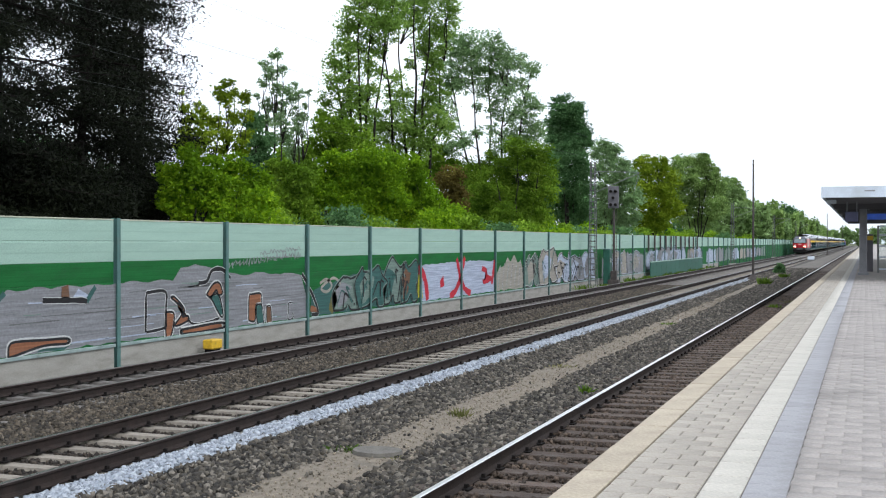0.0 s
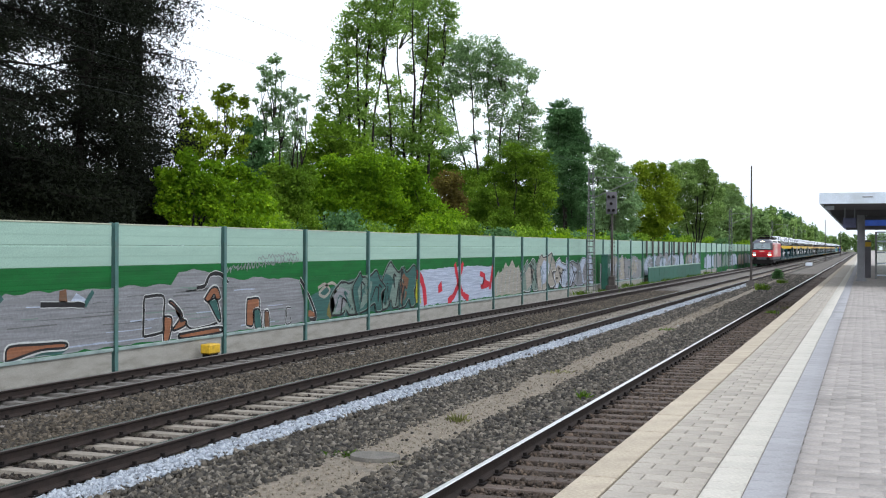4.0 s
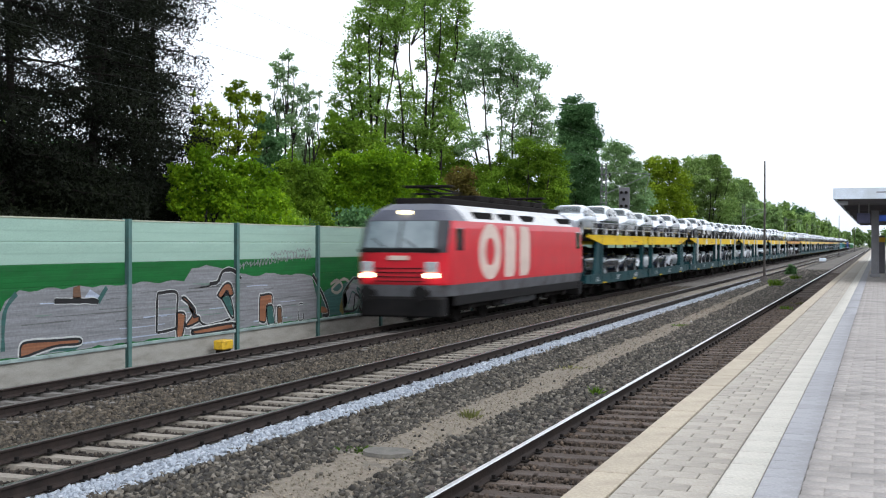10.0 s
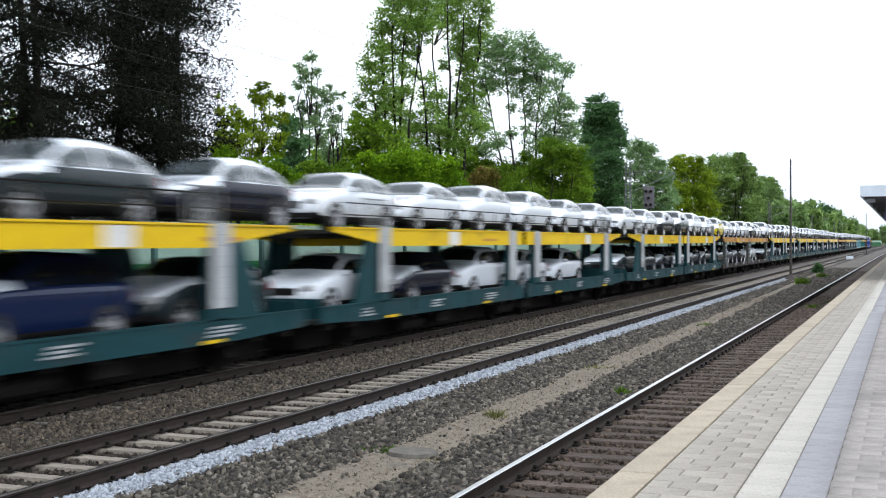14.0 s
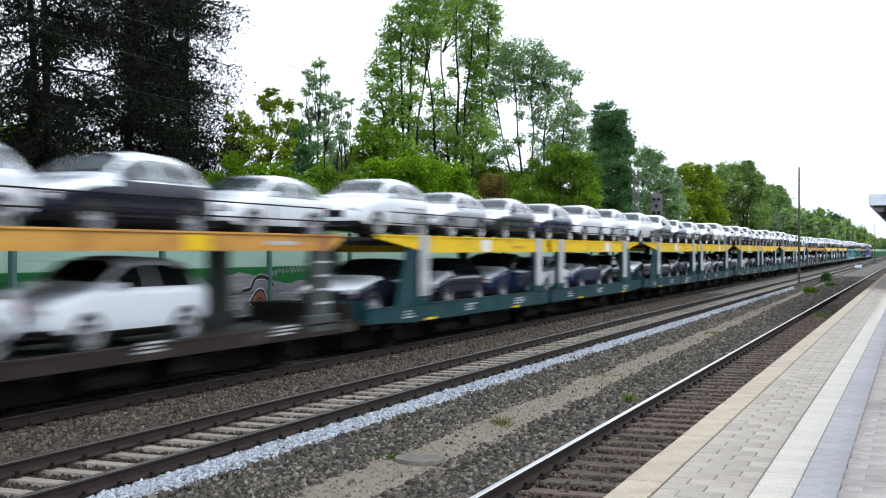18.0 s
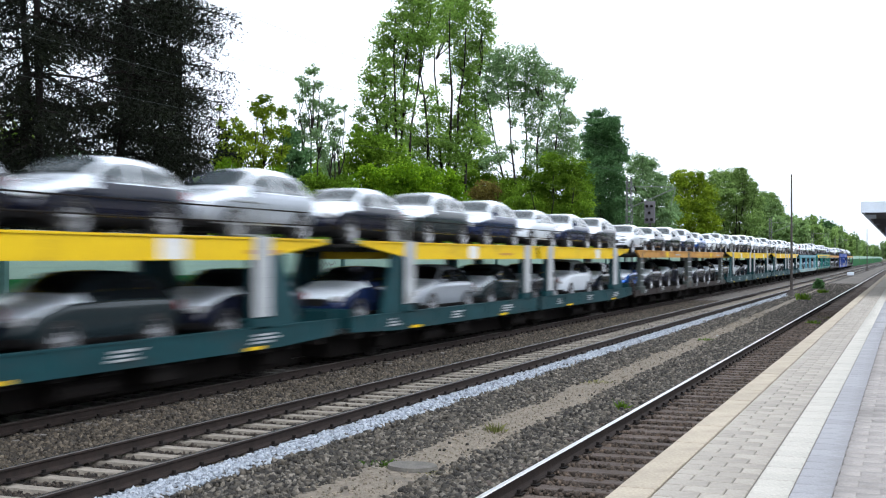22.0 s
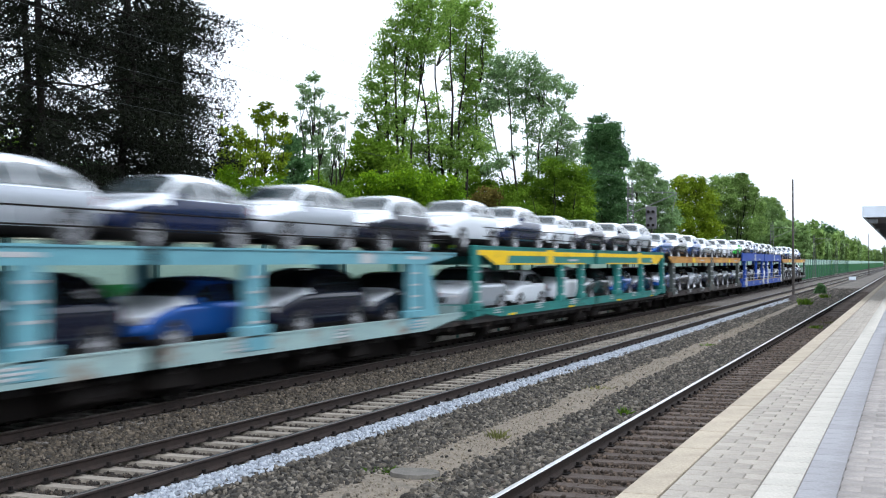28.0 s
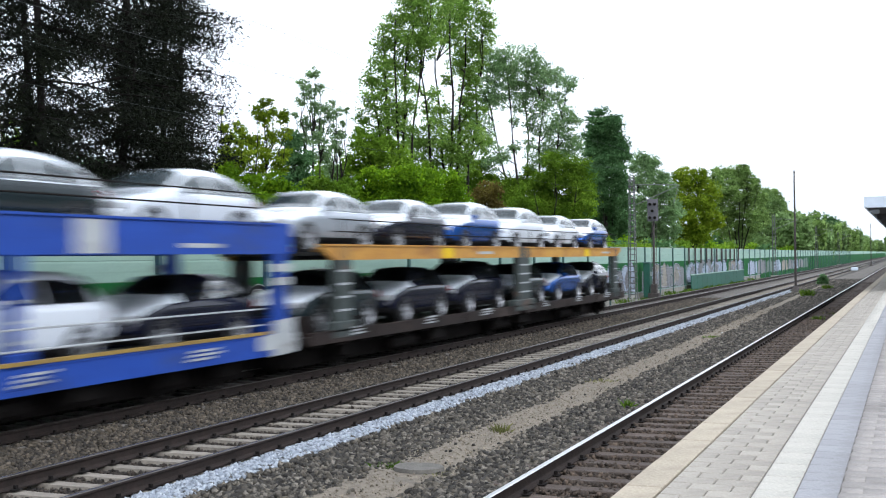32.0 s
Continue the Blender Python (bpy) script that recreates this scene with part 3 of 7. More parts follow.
tuft("weed", 92.0, 6.0, 0.4, 0.3, 110, "weed", "green weeds near a mast")
tuft("weed", 76.8, 6.2, 0.5, 0.35, 160, "weed", "bright green weeds near a mast")
tuft("weed", 49.4, 3.6, 0.22, 0.25, 70, "weed", "green weeds between the near rails")
tuft("weed", 53.5, 3.2, 0.2, 0.3, 70, "grass", "yellow-green weeds between the near rails")
for k in range(9):
    tuft("weeds", 70 + k * 7.5, 15.9 + 0.3 * (k % 2), 0.34, 1.6, 300, "weed", "green weeds along the foot of the barrier")

# ---- platform ----
bm = bmesh.new()
box(bm, X0, X1, -9.0, 1.70, -1.9, -0.10)
box(bm, X0, X1, 1.70, 1.735, -0.9, -0.14)
base = part("platform_base", bm, "plinth")
tagged(base, "concrete platform wall below the edge", "platform", kind="structure")
edge = thing("platform_edge", "pale concrete edge slabs along the platform", "platform edge", kind="structure")
bm = bmesh.new()
box(bm, -0.496, 0.496, 1.536, 1.785, -0.10, 0.0, 0.008)
me = bpy.data.meshes.new("edge_slab")
bm.to_mesh(me)
bm.free()
me.materials.append(M["edge_slab"])
for k in range(110):
    o = part("edge_slab", me, None, edge)
    o.location = (k - 3.0, 0, 0.002 * math.sin(k * 4.1))
bm = bmesh.new()
box(bm, 107.5, X1, 1.522, 1.785, -0.10, 0.0)
box(bm, X0, -3.5, 1.522, 1.785, -0.10, 0.0)
part("edge_slabs", bm, "edge_slab", edge)

paving = thing("platform_paving", "warm grey concrete paving with a white guide strip", "paving", kind="structure")
bm = bmesh.new()
box(bm, X0, X1, -9.0, 1.52, -0.099, -0.012)
part("paving_bed", bm, "joint", paving)


def tile_mesh(name, dx, dy, material, bevel=0.006):
    bm = bmesh.new()
    box(bm, -dx / 2, dx / 2, -dy / 2, dy / 2, -0.03, 0.0, bevel)
    me = bpy.data.meshes.new(name)
    bm.to_mesh(me)
    bm.free()
    me.materials.append(M[material])
    return me


def joined_tiles(name, cells, material):
    """Far paving stones, one joined mesh of separate bevel-less blocks."""
    c = np.array(cells)
    b = np.array([(-0.5, -0.5, 0), (0.5, -0.5, 0), (0.5, 0.5, 0), (-0.5, 0.5, 0), (-0.56, -0.56, -0.02), (0.56, -0.56, -0.02), (0.56, 0.56, -0.02), (-0.56, 0.56, -0.02)])
    v = b[None] * np.c_[c[:, 2], c[:, 3], np.ones(len(c))][:, None, :]
    v[:, :, 0] += c[:, 0:1]
    v[:, :, 1] += c[:, 1:2]
    v[:, :4, 2] += rng.uniform(-0.002, 0.002, (len(c), 1))
    q = np.array([(0, 1, 2, 3), (0, 4, 5, 1), (1, 5, 6, 2), (2, 6, 7, 3), (3, 7, 4, 0)])
    fcs = (q[None] + (np.arange(len(c)) * 8)[:, None, None]).reshape(-1, 4)
    ob = part(name, fast_mesh(name, v.reshape(-1, 3), fcs, material), None, paving)
    ob["kind"] = "stuff"
    return ob


PX = 0.20
full, half = tile_mesh("paver", PX - 0.008, 0.272, "paver"), tile_mesh("paver", PX - 0.008, 0.132, "paver")
far_cells, n_near = [], 0
for r in range(300):
    x = 4.0 + r * PX
    cols = [(1.520 - 0.14 - 0.28 * k, 0.272, full) for k in range(2)] if r % 2 else [(1.45, 0.132, half), (1.24, 0.272, full), (1.03, 0.132, half)]
    for y, w, me in cols:
        if n_near < 250:
            o = part("paver", me, None, paving)
            o.location = (x, y, 0.0015 * math.sin(r * 12.9 + y * 78))
            n_near += 1
        else:
            far_cells.append((x, y, PX - 0.009, w))
for r in range(1, 71):
    x = 4.0 - r * PX
    far_cells += [(x, y, PX - 0.009, w) for y, w in (((1.38, 0.272), (1.10, 0.272)) if r % 2 else ((1.45, 0.132), (1.24, 0.272), (1.03, 0.132)))]
joined_tiles("pavers", far_cells, "paver_joined")
wt, bt = tile_mesh("white_tile", 0.246, 0.244, "white_tile"), tile_mesh("guide_tile", 0.296, 0.254, "blue_tile")
for k in range(90):
    o = part("white_tile", wt, None, paving)
    o.location = (4.0 + k * 0.25, 0.829, 0.001 * math.sin(k * 9.7))
for k in range(75):
    o = part("guide_tile", bt, None, paving)
    o.location = (4.0 + k * 0.30, 0.5735, 0.001 * math.sin(k * 6.1))
joined_tiles("white_tiles", [(26.5 + k * 0.25, 0.829, 0.246, 0.244) for k in range(500)] + [(3.75 - k * 0.25, 0.829, 0.246, 0.244) for k in range(55)], "white_tile")
joined_tiles("guide_tiles", [(26.5 + k * 0.30, 0.5735, 0.296, 0.254) for k in range(420)] + [(3.7 - k * 0.30, 0.5735, 0.296, 0.254) for k in range(46)], "blue_tile")
cells = []
for r in range(-70, 330):
    for k in range(33):
        cells.append((4.0 + r * 0.2, 0.30 - 0.28 * k - (0.14 if r % 2 else 0.0), 0.192, 0.272))
cells += [(4.0 + r * 0.2, 0.371, 0.192, 0.128) for r in range(-69, 330, 2)]
joined_tiles("grey_pavers", cells, "grey_paver")
bm = bmesh.new()
for y0, y1, mi in ((0.96, 1.518, 0), (0.70, 0.953, 1), (0.446, 0.70, 2), (-9.0, 0.44, 3)):
    box(bm, 64.0 if mi == 0 else 70.0 if mi == 3 else 151.5, X1, y0, y1, -0.03, -0.002, 0, mi)
part("far_paving", bm, ["paver_joined", "white_tile", "blue_tile", "grey_paver"], paving)["kind"] = "stuff"

# ---- platform canopy and what stands under it ----
canopy = thing("platform_canopy", "flat station canopy with pale grey fascia and dark soffit", "canopy", at=(0, 0, 0))
bm = bmesh.new()
box(bm, 46.5, 110, 1.55, 1.62, 3.24, 3.67, 0.01)
box(bm, 46.43, 46.5, -6.0, 1.62, 3.24, 3.67, 0.01)
part("fascia", bm, "canopy_white", canopy, "pale painted fascia with the sky's blue sheen in its colour")
bm = bmesh.new()
box(bm, 46.5, 110, -6.0, 1.55, 3.57, 3.63)
part("roof", bm, "canopy_white", canopy)
bm = bmesh.new()
box(bm, 46.52, 110, -6.0, 1.545, 3.30, 3.34)
part("soffit", bm, "canopy_dark", canopy, "dark soffit")
for x in range(56, 110, 9):
    bm = bmesh.new()
    box(bm, x - 0.1, x + 0.1, -5.5, 1.4, 3.06, 3.30, 0.01)
    part("crossbeam", bm, "canopy_dark", canopy)
for k in range(6):
    bm = bmesh.new()
    box(bm, -0.19, 0.19, -0.17, 0.17, 0, 3.1, 0.03)
    box(bm, -0.26, 0.26, -0.24, 0.24, 0, 0.12, 0.02)
    o = part("pillar", bm, "pillar_grey", canopy, "grey steel pillar")
    o.location = (56.5 + 9 * k, 0.12, 0)
bm = bmesh.new()
box(bm, -0.14, 0.14, -0.18, 0.18, 0, 0.16, 0.02)
o = part("lamp", bm, "canopy_white", canopy, "small box lamp under the fascia")
o.location = (49.3, 1.32, 3.10)

board_sign = thing("hanging_sign", "blue-grey hanging station sign under the canopy", "sign", at=(53.0, 0.58, 2.42))
bm = box(bmesh.new(), -0.1, 0.1, -0.26, 0.28, 0.0, 0.44, 0.02)
part("panel", bm, "sign_blue", board_sign)
for y in (-0.2, 0.2):
    bm = rod(bmesh.new(), (0, y, 0.43), (0, y, 0.90), 0.025)
    part("hanger", bm, "pillar_grey", board_sign)
bm = box(bmesh.new(), -0.012, 0.0, -0.22, 0.16, 0.0, 0.05, 0.004)
vent = part("vent", bm, "pillar_grey", canopy)
vent.location = (46.43, -0.1, 3.47)
sign = thing("departure_display", "hanging departure display with blue screen", "display", at=(58, -0.62, 2.42))
bm = bmesh.new()
box(bm, -0.12, 0.12, -0.75, 0.75, 0, 0.62, 0.02)
part("housing", bm, "canopy_dark", sign)
bm = bmesh.new()
box(bm, -0.127, -0.121, -0.62, 0.62, 0.18, 0.46)
part("screen", bm, "display", sign, "glowing blue screen")
for y in (-0.5, 0.5):
    bm = bmesh.new()
    rod(bm, (0, y, 0.62), (0, y, 0.92), 0.03)
    part("hanger", bm, "pillar_grey", sign)

val = thing("ticket_machine", "dark ticket machine with yellow top on the platform", "ticket machine", at=(63.5, -0.02, 0))
bm = bmesh.new()
box(bm, -0.3, 0.3, -0.33, 0.33, 0.0, 1.95, 0.03)
part("cabinet", bm, "canopy_dark", val)
bm = bmesh.new()
box(bm, -0.306, 0.306, -0.336, 0.336, 1.62, 1.86, 0.01)
part("top_band", bm, "yellow_box", val, "yellow band")

shelter = thing("wind_shelter", "glazed platform shelter with white cross bars", "shelter", at=(61, -1.35, 0))
for y in (-0.65, 0.78):
    bm = bmesh.new()
    box(bm, -0.05, 0.05, y - 0.05, y + 0.05, 0, 2.35, 0.008)
    part("upright", bm, "galv", shelter)
for z in (0.15, 0.75, 1.3, 1.85, 2.3):
    bm = bmesh.new()
    box(bm, -0.045, 0.045, -0.6, 0.73, z, z + 0.07, 0.008)
    part("crossbar", bm, "canopy_white", shelter, "white cross bar")
gl = bpy.data.materials.new("clear_glass")
gl.use_nodes = True
gb = gl.node_tree.nodes["Principled BSDF"]
gb.inputs["Transmission Weight"].default_value, gb.inputs["Roughness"].default_value, gb.inputs["Base Color"].default_value = 1.0, 0.02, (0.85, 0.92, 0.9, 1)
M["glass"] = gl
bm = bmesh.new()
box(bm, -0.008, 0.008, -0.6, 0.73, 0.2, 2.3)
part("pane", bm, "glass", shelter)

# ---- noise barrier ----
WY = 17.02
POST0, BAY = 23.12, 5.0
ZT, ZB = RAIL + 3.06, RAIL + 0.06
barrier = thing("noise_barrier", "green railway noise barrier with sprayed lower panels and steel posts", "noise barrier", kind="structure")
bmp = bmesh.new()
for s in (-1, 1):
    box(bmp, -0.066, 0.066, 0.085 * s - 0.01, 0.085 * s + 0.01, RAIL - 0.52, ZT + 0.05, 0.004)
box(bmp, -0.01, 0.01, -0.076, 0.076, RAIL - 0.52, ZT + 0.04)
post_me = bpy.data.meshes.new("post")
bmp.to_mesh(post_me)
bmp.free()
post_me.materials.append(M["post"])


def board(name, material, h, ribs=4):
    """One barrier board: a shallow cassette with pressed horizontal ribs."""
    bm = bmesh.new()
    n = ribs * 2
    prof = [(0.0, 0.0)]
    for k in range(n):
        z = 0.012 + (h - 0.024) * k / n
        prof += [(-0.007 if k % 2 else -0.004, z), (-0.007 if k % 2 else -0.004, z + (h - 0.024) / n * 0.85)]
    prof += [(0.0, h - 0.004), (0.06, h - 0.004), (0.06, 0.0)]
    ends = [[bm.verts.new((x, y, z)) for y, z in prof] for x in (-2.4, 2.4)]
    m = len(prof)
    for k in range(m):
        bm.faces.new((ends[0][k], ends[0][(k + 1) % m], ends[1][(k + 1) % m], ends[1][k]))
    bm.faces.new(ends[0])
    bm.faces.new(ends[1][::-1])
    bmesh.ops.recalc_face_normals(bm, faces=bm.faces)
    me = bpy.data.meshes.new(name)
    bm.to_mesh(me)
    bm.free()
    me.materials.append(M[material])
    return me


light_b, dark_b = board("panel", "light_panel", 0.5, 1), board("panel", "dark_panel", 0.5, 2)
bm = bmesh.new()
box(bm, -2.4, 2.4, -0.03, 0.05, RAIL - 0.55, ZB - 0.02, 0.012)
plinth_me = bpy.data.meshes.new("plinth")
bm.to_mesh(plinth_me)
bm.free()
plinth_me.materials.append(M["plinth"])
bm = bmesh.new()
box(bm, -2.4, 2.4, -0.075, -0.012, ZB - 0.06, ZB + 0.02, 0.008)
ledge_me = bpy.data.meshes.new("ledge")
bm.to_mesh(ledge_me)
bm.free()
ledge_me.materials.append(M["ledge"])
bm = box(bmesh.new(), -2.4, 2.4, -0.02, 0.08, ZT - 0.005, ZT + 0.028, 0.006)
cap_me = bpy.data.meshes.new("cap")
bm.to_mesh(cap_me)
bm.free()
cap_me.materials.append(M["cap"])
for k in range(-6, 24):
    x = POST0 + BAY * k
    o = part("post", post_me, None, barrier)
    o.location = (x, WY, 0)
    for r in range(6):
        o = part("panel", light_b if r > 3 else dark_b, None, barrier)
        o.location = (x + BAY / 2, WY, ZB + r * 0.5)
    for nm, me in (("plinth", plinth_me), ("ledge", ledge_me), ("cap", cap_me)):
        o = part(nm, me, None, barrier)
        o.location = (x + BAY / 2, WY, 0)
# far stretch of the barrier, and the run of close dark posts in it
bm = bmesh.new()
box(bm, POST0 + BAY * 24, X1, WY, WY + 0.06, ZB + 2.0, ZT)
part("far_panels", bm, "light_panel", barrier)["kind"] = "stuff"
bm = bmesh.new()
box(bm, POST0 + BAY * 24, X1, WY, WY + 0.06, ZB - 0.5, ZB + 2.0)
part("far_panels", bm, "dark_panel", barrier)["kind"] = "stuff"
for k in range(24, 70):
    o = part("post", post_me, None, barrier)
    o.location = (POST0 + BAY * k, WY, 0)
bm = bmesh.new()
box(bm, -0.14, 0.14, -0.2, -0.095, ZB + 1.75, ZT + 0.05, 0.01)
fin_me = bpy.data.meshes.new("fin")
bm.to_mesh(fin_me)
bm.free()
fin_me.materials.append(M["mast"])
for k in range(11):
    o = part("fin", fin_me, None, barrier, "dark upright fin")
    o.location = (94.5 + 2.9 * k, WY, 0)

low = thing("low_barrier", "low dark green metal screen beside the track", "barrier", at=(0, 16.55, 0))
for k in range(12):
    bm = bmesh.new()
    box(bm, 93.5 + 2.6 * k, 93.5 + 2.6 * k + 2.56, -0.03, 0.03, RAIL - 0.35, RAIL + 0.85, 0.01)
    part("panel", bm, "barrier_green", low)
bm = bmesh.new()
box(bm, 93.4, 124.8, -0.06, 0.06, RAIL + 0.85, RAIL + 0.93, 0.01)
part("cap_rail", bm, "light_panel", low, "pale cap rail")

cab = thing("equipment_cabinet", "dark green trackside equipment cabinet", "cabinet", at=(76.5, 16.45, RAIL - 0.3))
bm = bmesh.new()
box(bm, -0.4, 0.4, -0.22, 0.22, 0.0, 2.3, 0.03)
part("housing", bm, "barrier_green", cab)
bm = bmesh.new()
box(bm, -0.44, 0.44, -0.26, 0.26, 2.3, 2.38, 0.02)
part("lid", bm, "post", cab)
bm = bmesh.new()
box(bm, -0.12, 0.12, -0.226, -0.222, 1.45, 1.75)
part("notice", bm, "spray_white", cab, "small white notice")

ybox = thing("yellow_track_box", "small yellow signal box on a dark foot", "signal box", at=(26.8, 16.6, RAIL - 0.5))
bm = bmesh.new()
box(bm, -0.26, 0.26, -0.16, 0.16, 0.14, 0.40, 0.03)
part("housing", bm, "yellow_box", ybox)
bm = bmesh.new()
box(bm, -0.2, 0.2, -0.12, 0.12, 0.0, 0.14)
part("foot", bm, "iron", ybox)


# ---- masts and wires ----
def lattice_mast(x, y, h):
    t = thing("catenary_mast", "slim steel lattice overhead-line mast", "mast", "overhead-line masts", at=(x, y, RAIL - 0.45))
    for sx in (-1, 1):
        for sy in (-1, 1):
            bm = bmesh.new()
            rod(bm, (sx * 0.27, sy * 0.22, 0.2), (sx * 0.16, sy * 0.12, h), 0.032, 0.028, 6)
            part("leg", bm, "lattice", t)
    n = 22
    for s in (-1, 1):
        bm = bmesh.new()
        for k in range(n):
            z0, z1 = 0.2 + (h - 0.2) * k / n, 0.2 + (h - 0.2) * (k + 1) / n
            w0, w1 = 0.27 - 0.11 * k / n, 0.27 - 0.11 * (k + 1) / n
            rod(bm, (-w0, s * 0.16, z0), (w0, s * 0.16, z0), 0.032, None, 5)
            rod(bm, (s * w0, -0.18, z0), (s * w1, 0.18, z0), 0.03, None, 5)
        part("lacing", bm, "lattice", t)["kind"] = "stuff"
    bm = bmesh.new()
    box(bm, -0.45, 0.45, -0.4, 0.4, -0.1, 0.25, 0.03)
    part("footing", bm, "plinth", t)
    bm = bmesh.new()
    rod(bm, (0, -0.15, 6.1), (0, -2.9, 7.25), 0.028, None, 6)
    rod(bm, (0, -0.15, 7.4), (0, -2.9, 7.3), 0.022, None, 6)
    rod(bm, (0, -2.9, 7.25), (0, -2.6, 6.15), 0.018, None, 6)
    part("cantilever", bm, "galv", t)
    return t


lattice_mast(70.3, 16.05, 8.0)
for xx in (150.0, 220.0, 290.0):
    lattice_mast(xx, 16.05, 8.0)

sig = thing("signal_mast", "dark railway signal with square black screen on a post", "signal", at=(76.2, 15.95, RAIL - 0.35))
bm = bmesh.new()
rod(bm, (0, 0, 0.2), (0, 0, 6.4), 0.085, 0.075, 10)
part("post", bm, "mast", sig)
bm = bmesh.new()
box(bm, -0.36, 0.36, -0.36, 0.36, 0, 0.35, 0.03)
box(bm, -0.2, 0.2, -0.2, 0.2, 0.35, 0.95, 0.03)
part("base", bm, "mast", sig)
bm = bmesh.new()
box(bm, -0.26, -0.12, -0.36, 0.36, 5.15, 6.65, 0.03)
part("screen", bm, "canopy_dark", sig, "black signal screen")
for yy, zz in ((-0.16, 6.3), (0.16, 6.3), (0, 5.85), (-0.16, 5.4), (0.16, 5.4)):
    bm = bmesh.new()
    rod(bm, (-0.26, yy, zz), (-0.42, yy, zz), 0.09, 0.1, 10)
    part("lens_hood", bm, "iron", sig)
bm = bmesh.new()
for k in range(16):
    rod(bm, (0.12, -0.16, 1.0 + k * 0.28), (0.12, 0.16, 1.0 + k * 0.28), 0.012, None, 5)
for yy in (-0.16, 0.16):
    rod(bm, (0.12, yy, 0.9), (0.12, yy, 5.3), 0.016, None, 5)
part("ladder", bm, "mast", sig)

pole = thing("line_mast", "tall slender dark steel mast between the tracks", "mast", "overhead-line masts", at=(84.6, 7.6, RAIL - 0.25))
bm = bmesh.new()
rod(bm, (0, 0, 0), (0, 0, 8.7), 0.095, 0.05, 12)
part("post", bm, "mast", pole)
bm = bmesh.new()
bmesh.ops.create_cone(bm, cap_ends=True, segments=12, radius1=0.55, radius2=0.14, depth=0.5)
for v in bm.verts:
    v.co.z += 0.2
part("footing", bm, "mast", pole)
for xx, yy in ((252.0, 7.6), (420.0, 7.6)):
    copy_thing(pole, pose(xx, yy, RAIL - 0.25))

line = thing("overhead_line", "thin dark overhead contact lines above the tracks", "overhead line")
for yc in (Y_B, Y_C):
    bm = bmesh.new()
    rod(bm, (X0, yc, RAIL + 5.5), (X1, yc, RAIL + 5.5), 0.0028, None, 5)
    part("contact_wire", bm, "wire", line)
    bm = bmesh.new()
    for a in range(-90, 890, 10):
        u0, u1 = ((a + 10.0) % 70) / 70, ((a + 10.0) % 70 + 10) / 70
        z0, z1 = (RAIL + 6.1 + 1.0 * (2 * u - 1) ** 2 for u in (u0, u1))
        rod(bm, (a, yc, z0), (a + 10, yc, z1), 0.0025, None, 5)
    part("messenger_wire", bm, "wire", line)["kind"] = "stuff"

mk = thing("track_marker", "low white-topped marker block between distant tracks", "marker", at=(186, 8.0, RAIL - 0.2))
bm = bmesh.new()
box(bm, -0.5, 0.5, -0.5, 0.5, 0, 0.5, 0.05)
part("block", bm, "canopy_white", mk)


# ---- sprayed paint on the barrier; x along the barrier, z above its ledge ----
PAINT_Y = WY - 0.0085


def blob(pts, colour, layer=0, rough=0.05, step=0.25, label=""):
    """A flat patch of paint with an uneven sprayed edge."""
    ring = []
    n = len(pts)
    for k in range(n):
        a, b = Vector(pts[k]), Vector(pts[(k + 1) % n])
        m = max(1, int((b - a).length / step))
        for i in range(m):
            p = a.lerp(b, i / m)
            ring.append((p.x + rough * noise.noise((p.x * 3, p.y * 3, layer + 5.0)), max(0.03, p.y + rough * 1.6 * noise.noise((p.x * 2.3, p.y * 2.3, layer)))))
    bm = bmesh.new()
    y = PAINT_Y - 0.003 * layer
    vs = [bm.verts.new((x, y, ZB + z)) for x, z in ring]
    bm.faces.new(vs)
    bmesh.ops.triangulate(bm, faces=bm.faces[:], ngon_method="EAR_CLIP")
    r = bmesh.ops.extrude_face_region(bm, geom=bm.faces[:])
    for v in r["geom"]:
        if isinstance(v, bmesh.types.BMVert):
            v.co.y += 0.002
    return part("sprayed_paint", bm, "spray_" + colour, barrier, label or {"silver": "streaky silver sprayed paint", "pale": "pale blue-white sprayed paint"}.get(colour, colour + " sprayed paint"))


def stroke(pts, width, colour, layer=2, closed=False, taper=0.85):
    """A sprayed line: a smooth flat ribbon through the points."""
    P = [Vector(p) for p in pts]
    if closed:
        P.append(P[0])
    fine = []
    for k in range(len(P) - 1):
        p0, p1, p2, p3 = P[max(0, k - 1)], P[k], P[k + 1], P[min(len(P) - 1, k + 2)]
        for i in range(5):
            u = i / 5
            fine.append(0.5 * ((2 * p1) + (p2 - p0) * u + (2 * p0 - 5 * p1 + 4 * p2 - p3) * u * u + (3 * p1 - p0 - 3 * p2 + p3) * u ** 3))
    fine.append(P[-1])
    bm = bmesh.new()
    y = PAINT_Y - 0.003 * layer
    last = None
    for k, p in enumerate(fine):
        d = (fine[min(k + 1, len(fine) - 1)] - fine[max(k - 1, 0)])
        if d.length < 1e-6:
            continue
        d.normalize()
        w = width * 0.72 * (0.8 + 0.4 * noise.noise((p.x * 5, p.y * 5, 2)) * taper)
        a, b = (bm.verts.new((p.x - d.y * w * s, y, max(ZB + 0.02, ZB + p.y + d.x * w * s))) for s in (1, -1))
        if last:
            bm.faces.new((last[0], a, b, last[1]))
        last = (a, b)
    return part("sprayed_line", bm, "spray_" + colour, barrier, colour + " sprayed line")


def outlined(pts, width, colour, layer=3, closed=False):
    """A dark line with a thin white line round it."""
    stroke(pts, width + 0.035, "white", layer - 1, closed)
    return stroke(pts, width, colour, layer, closed)


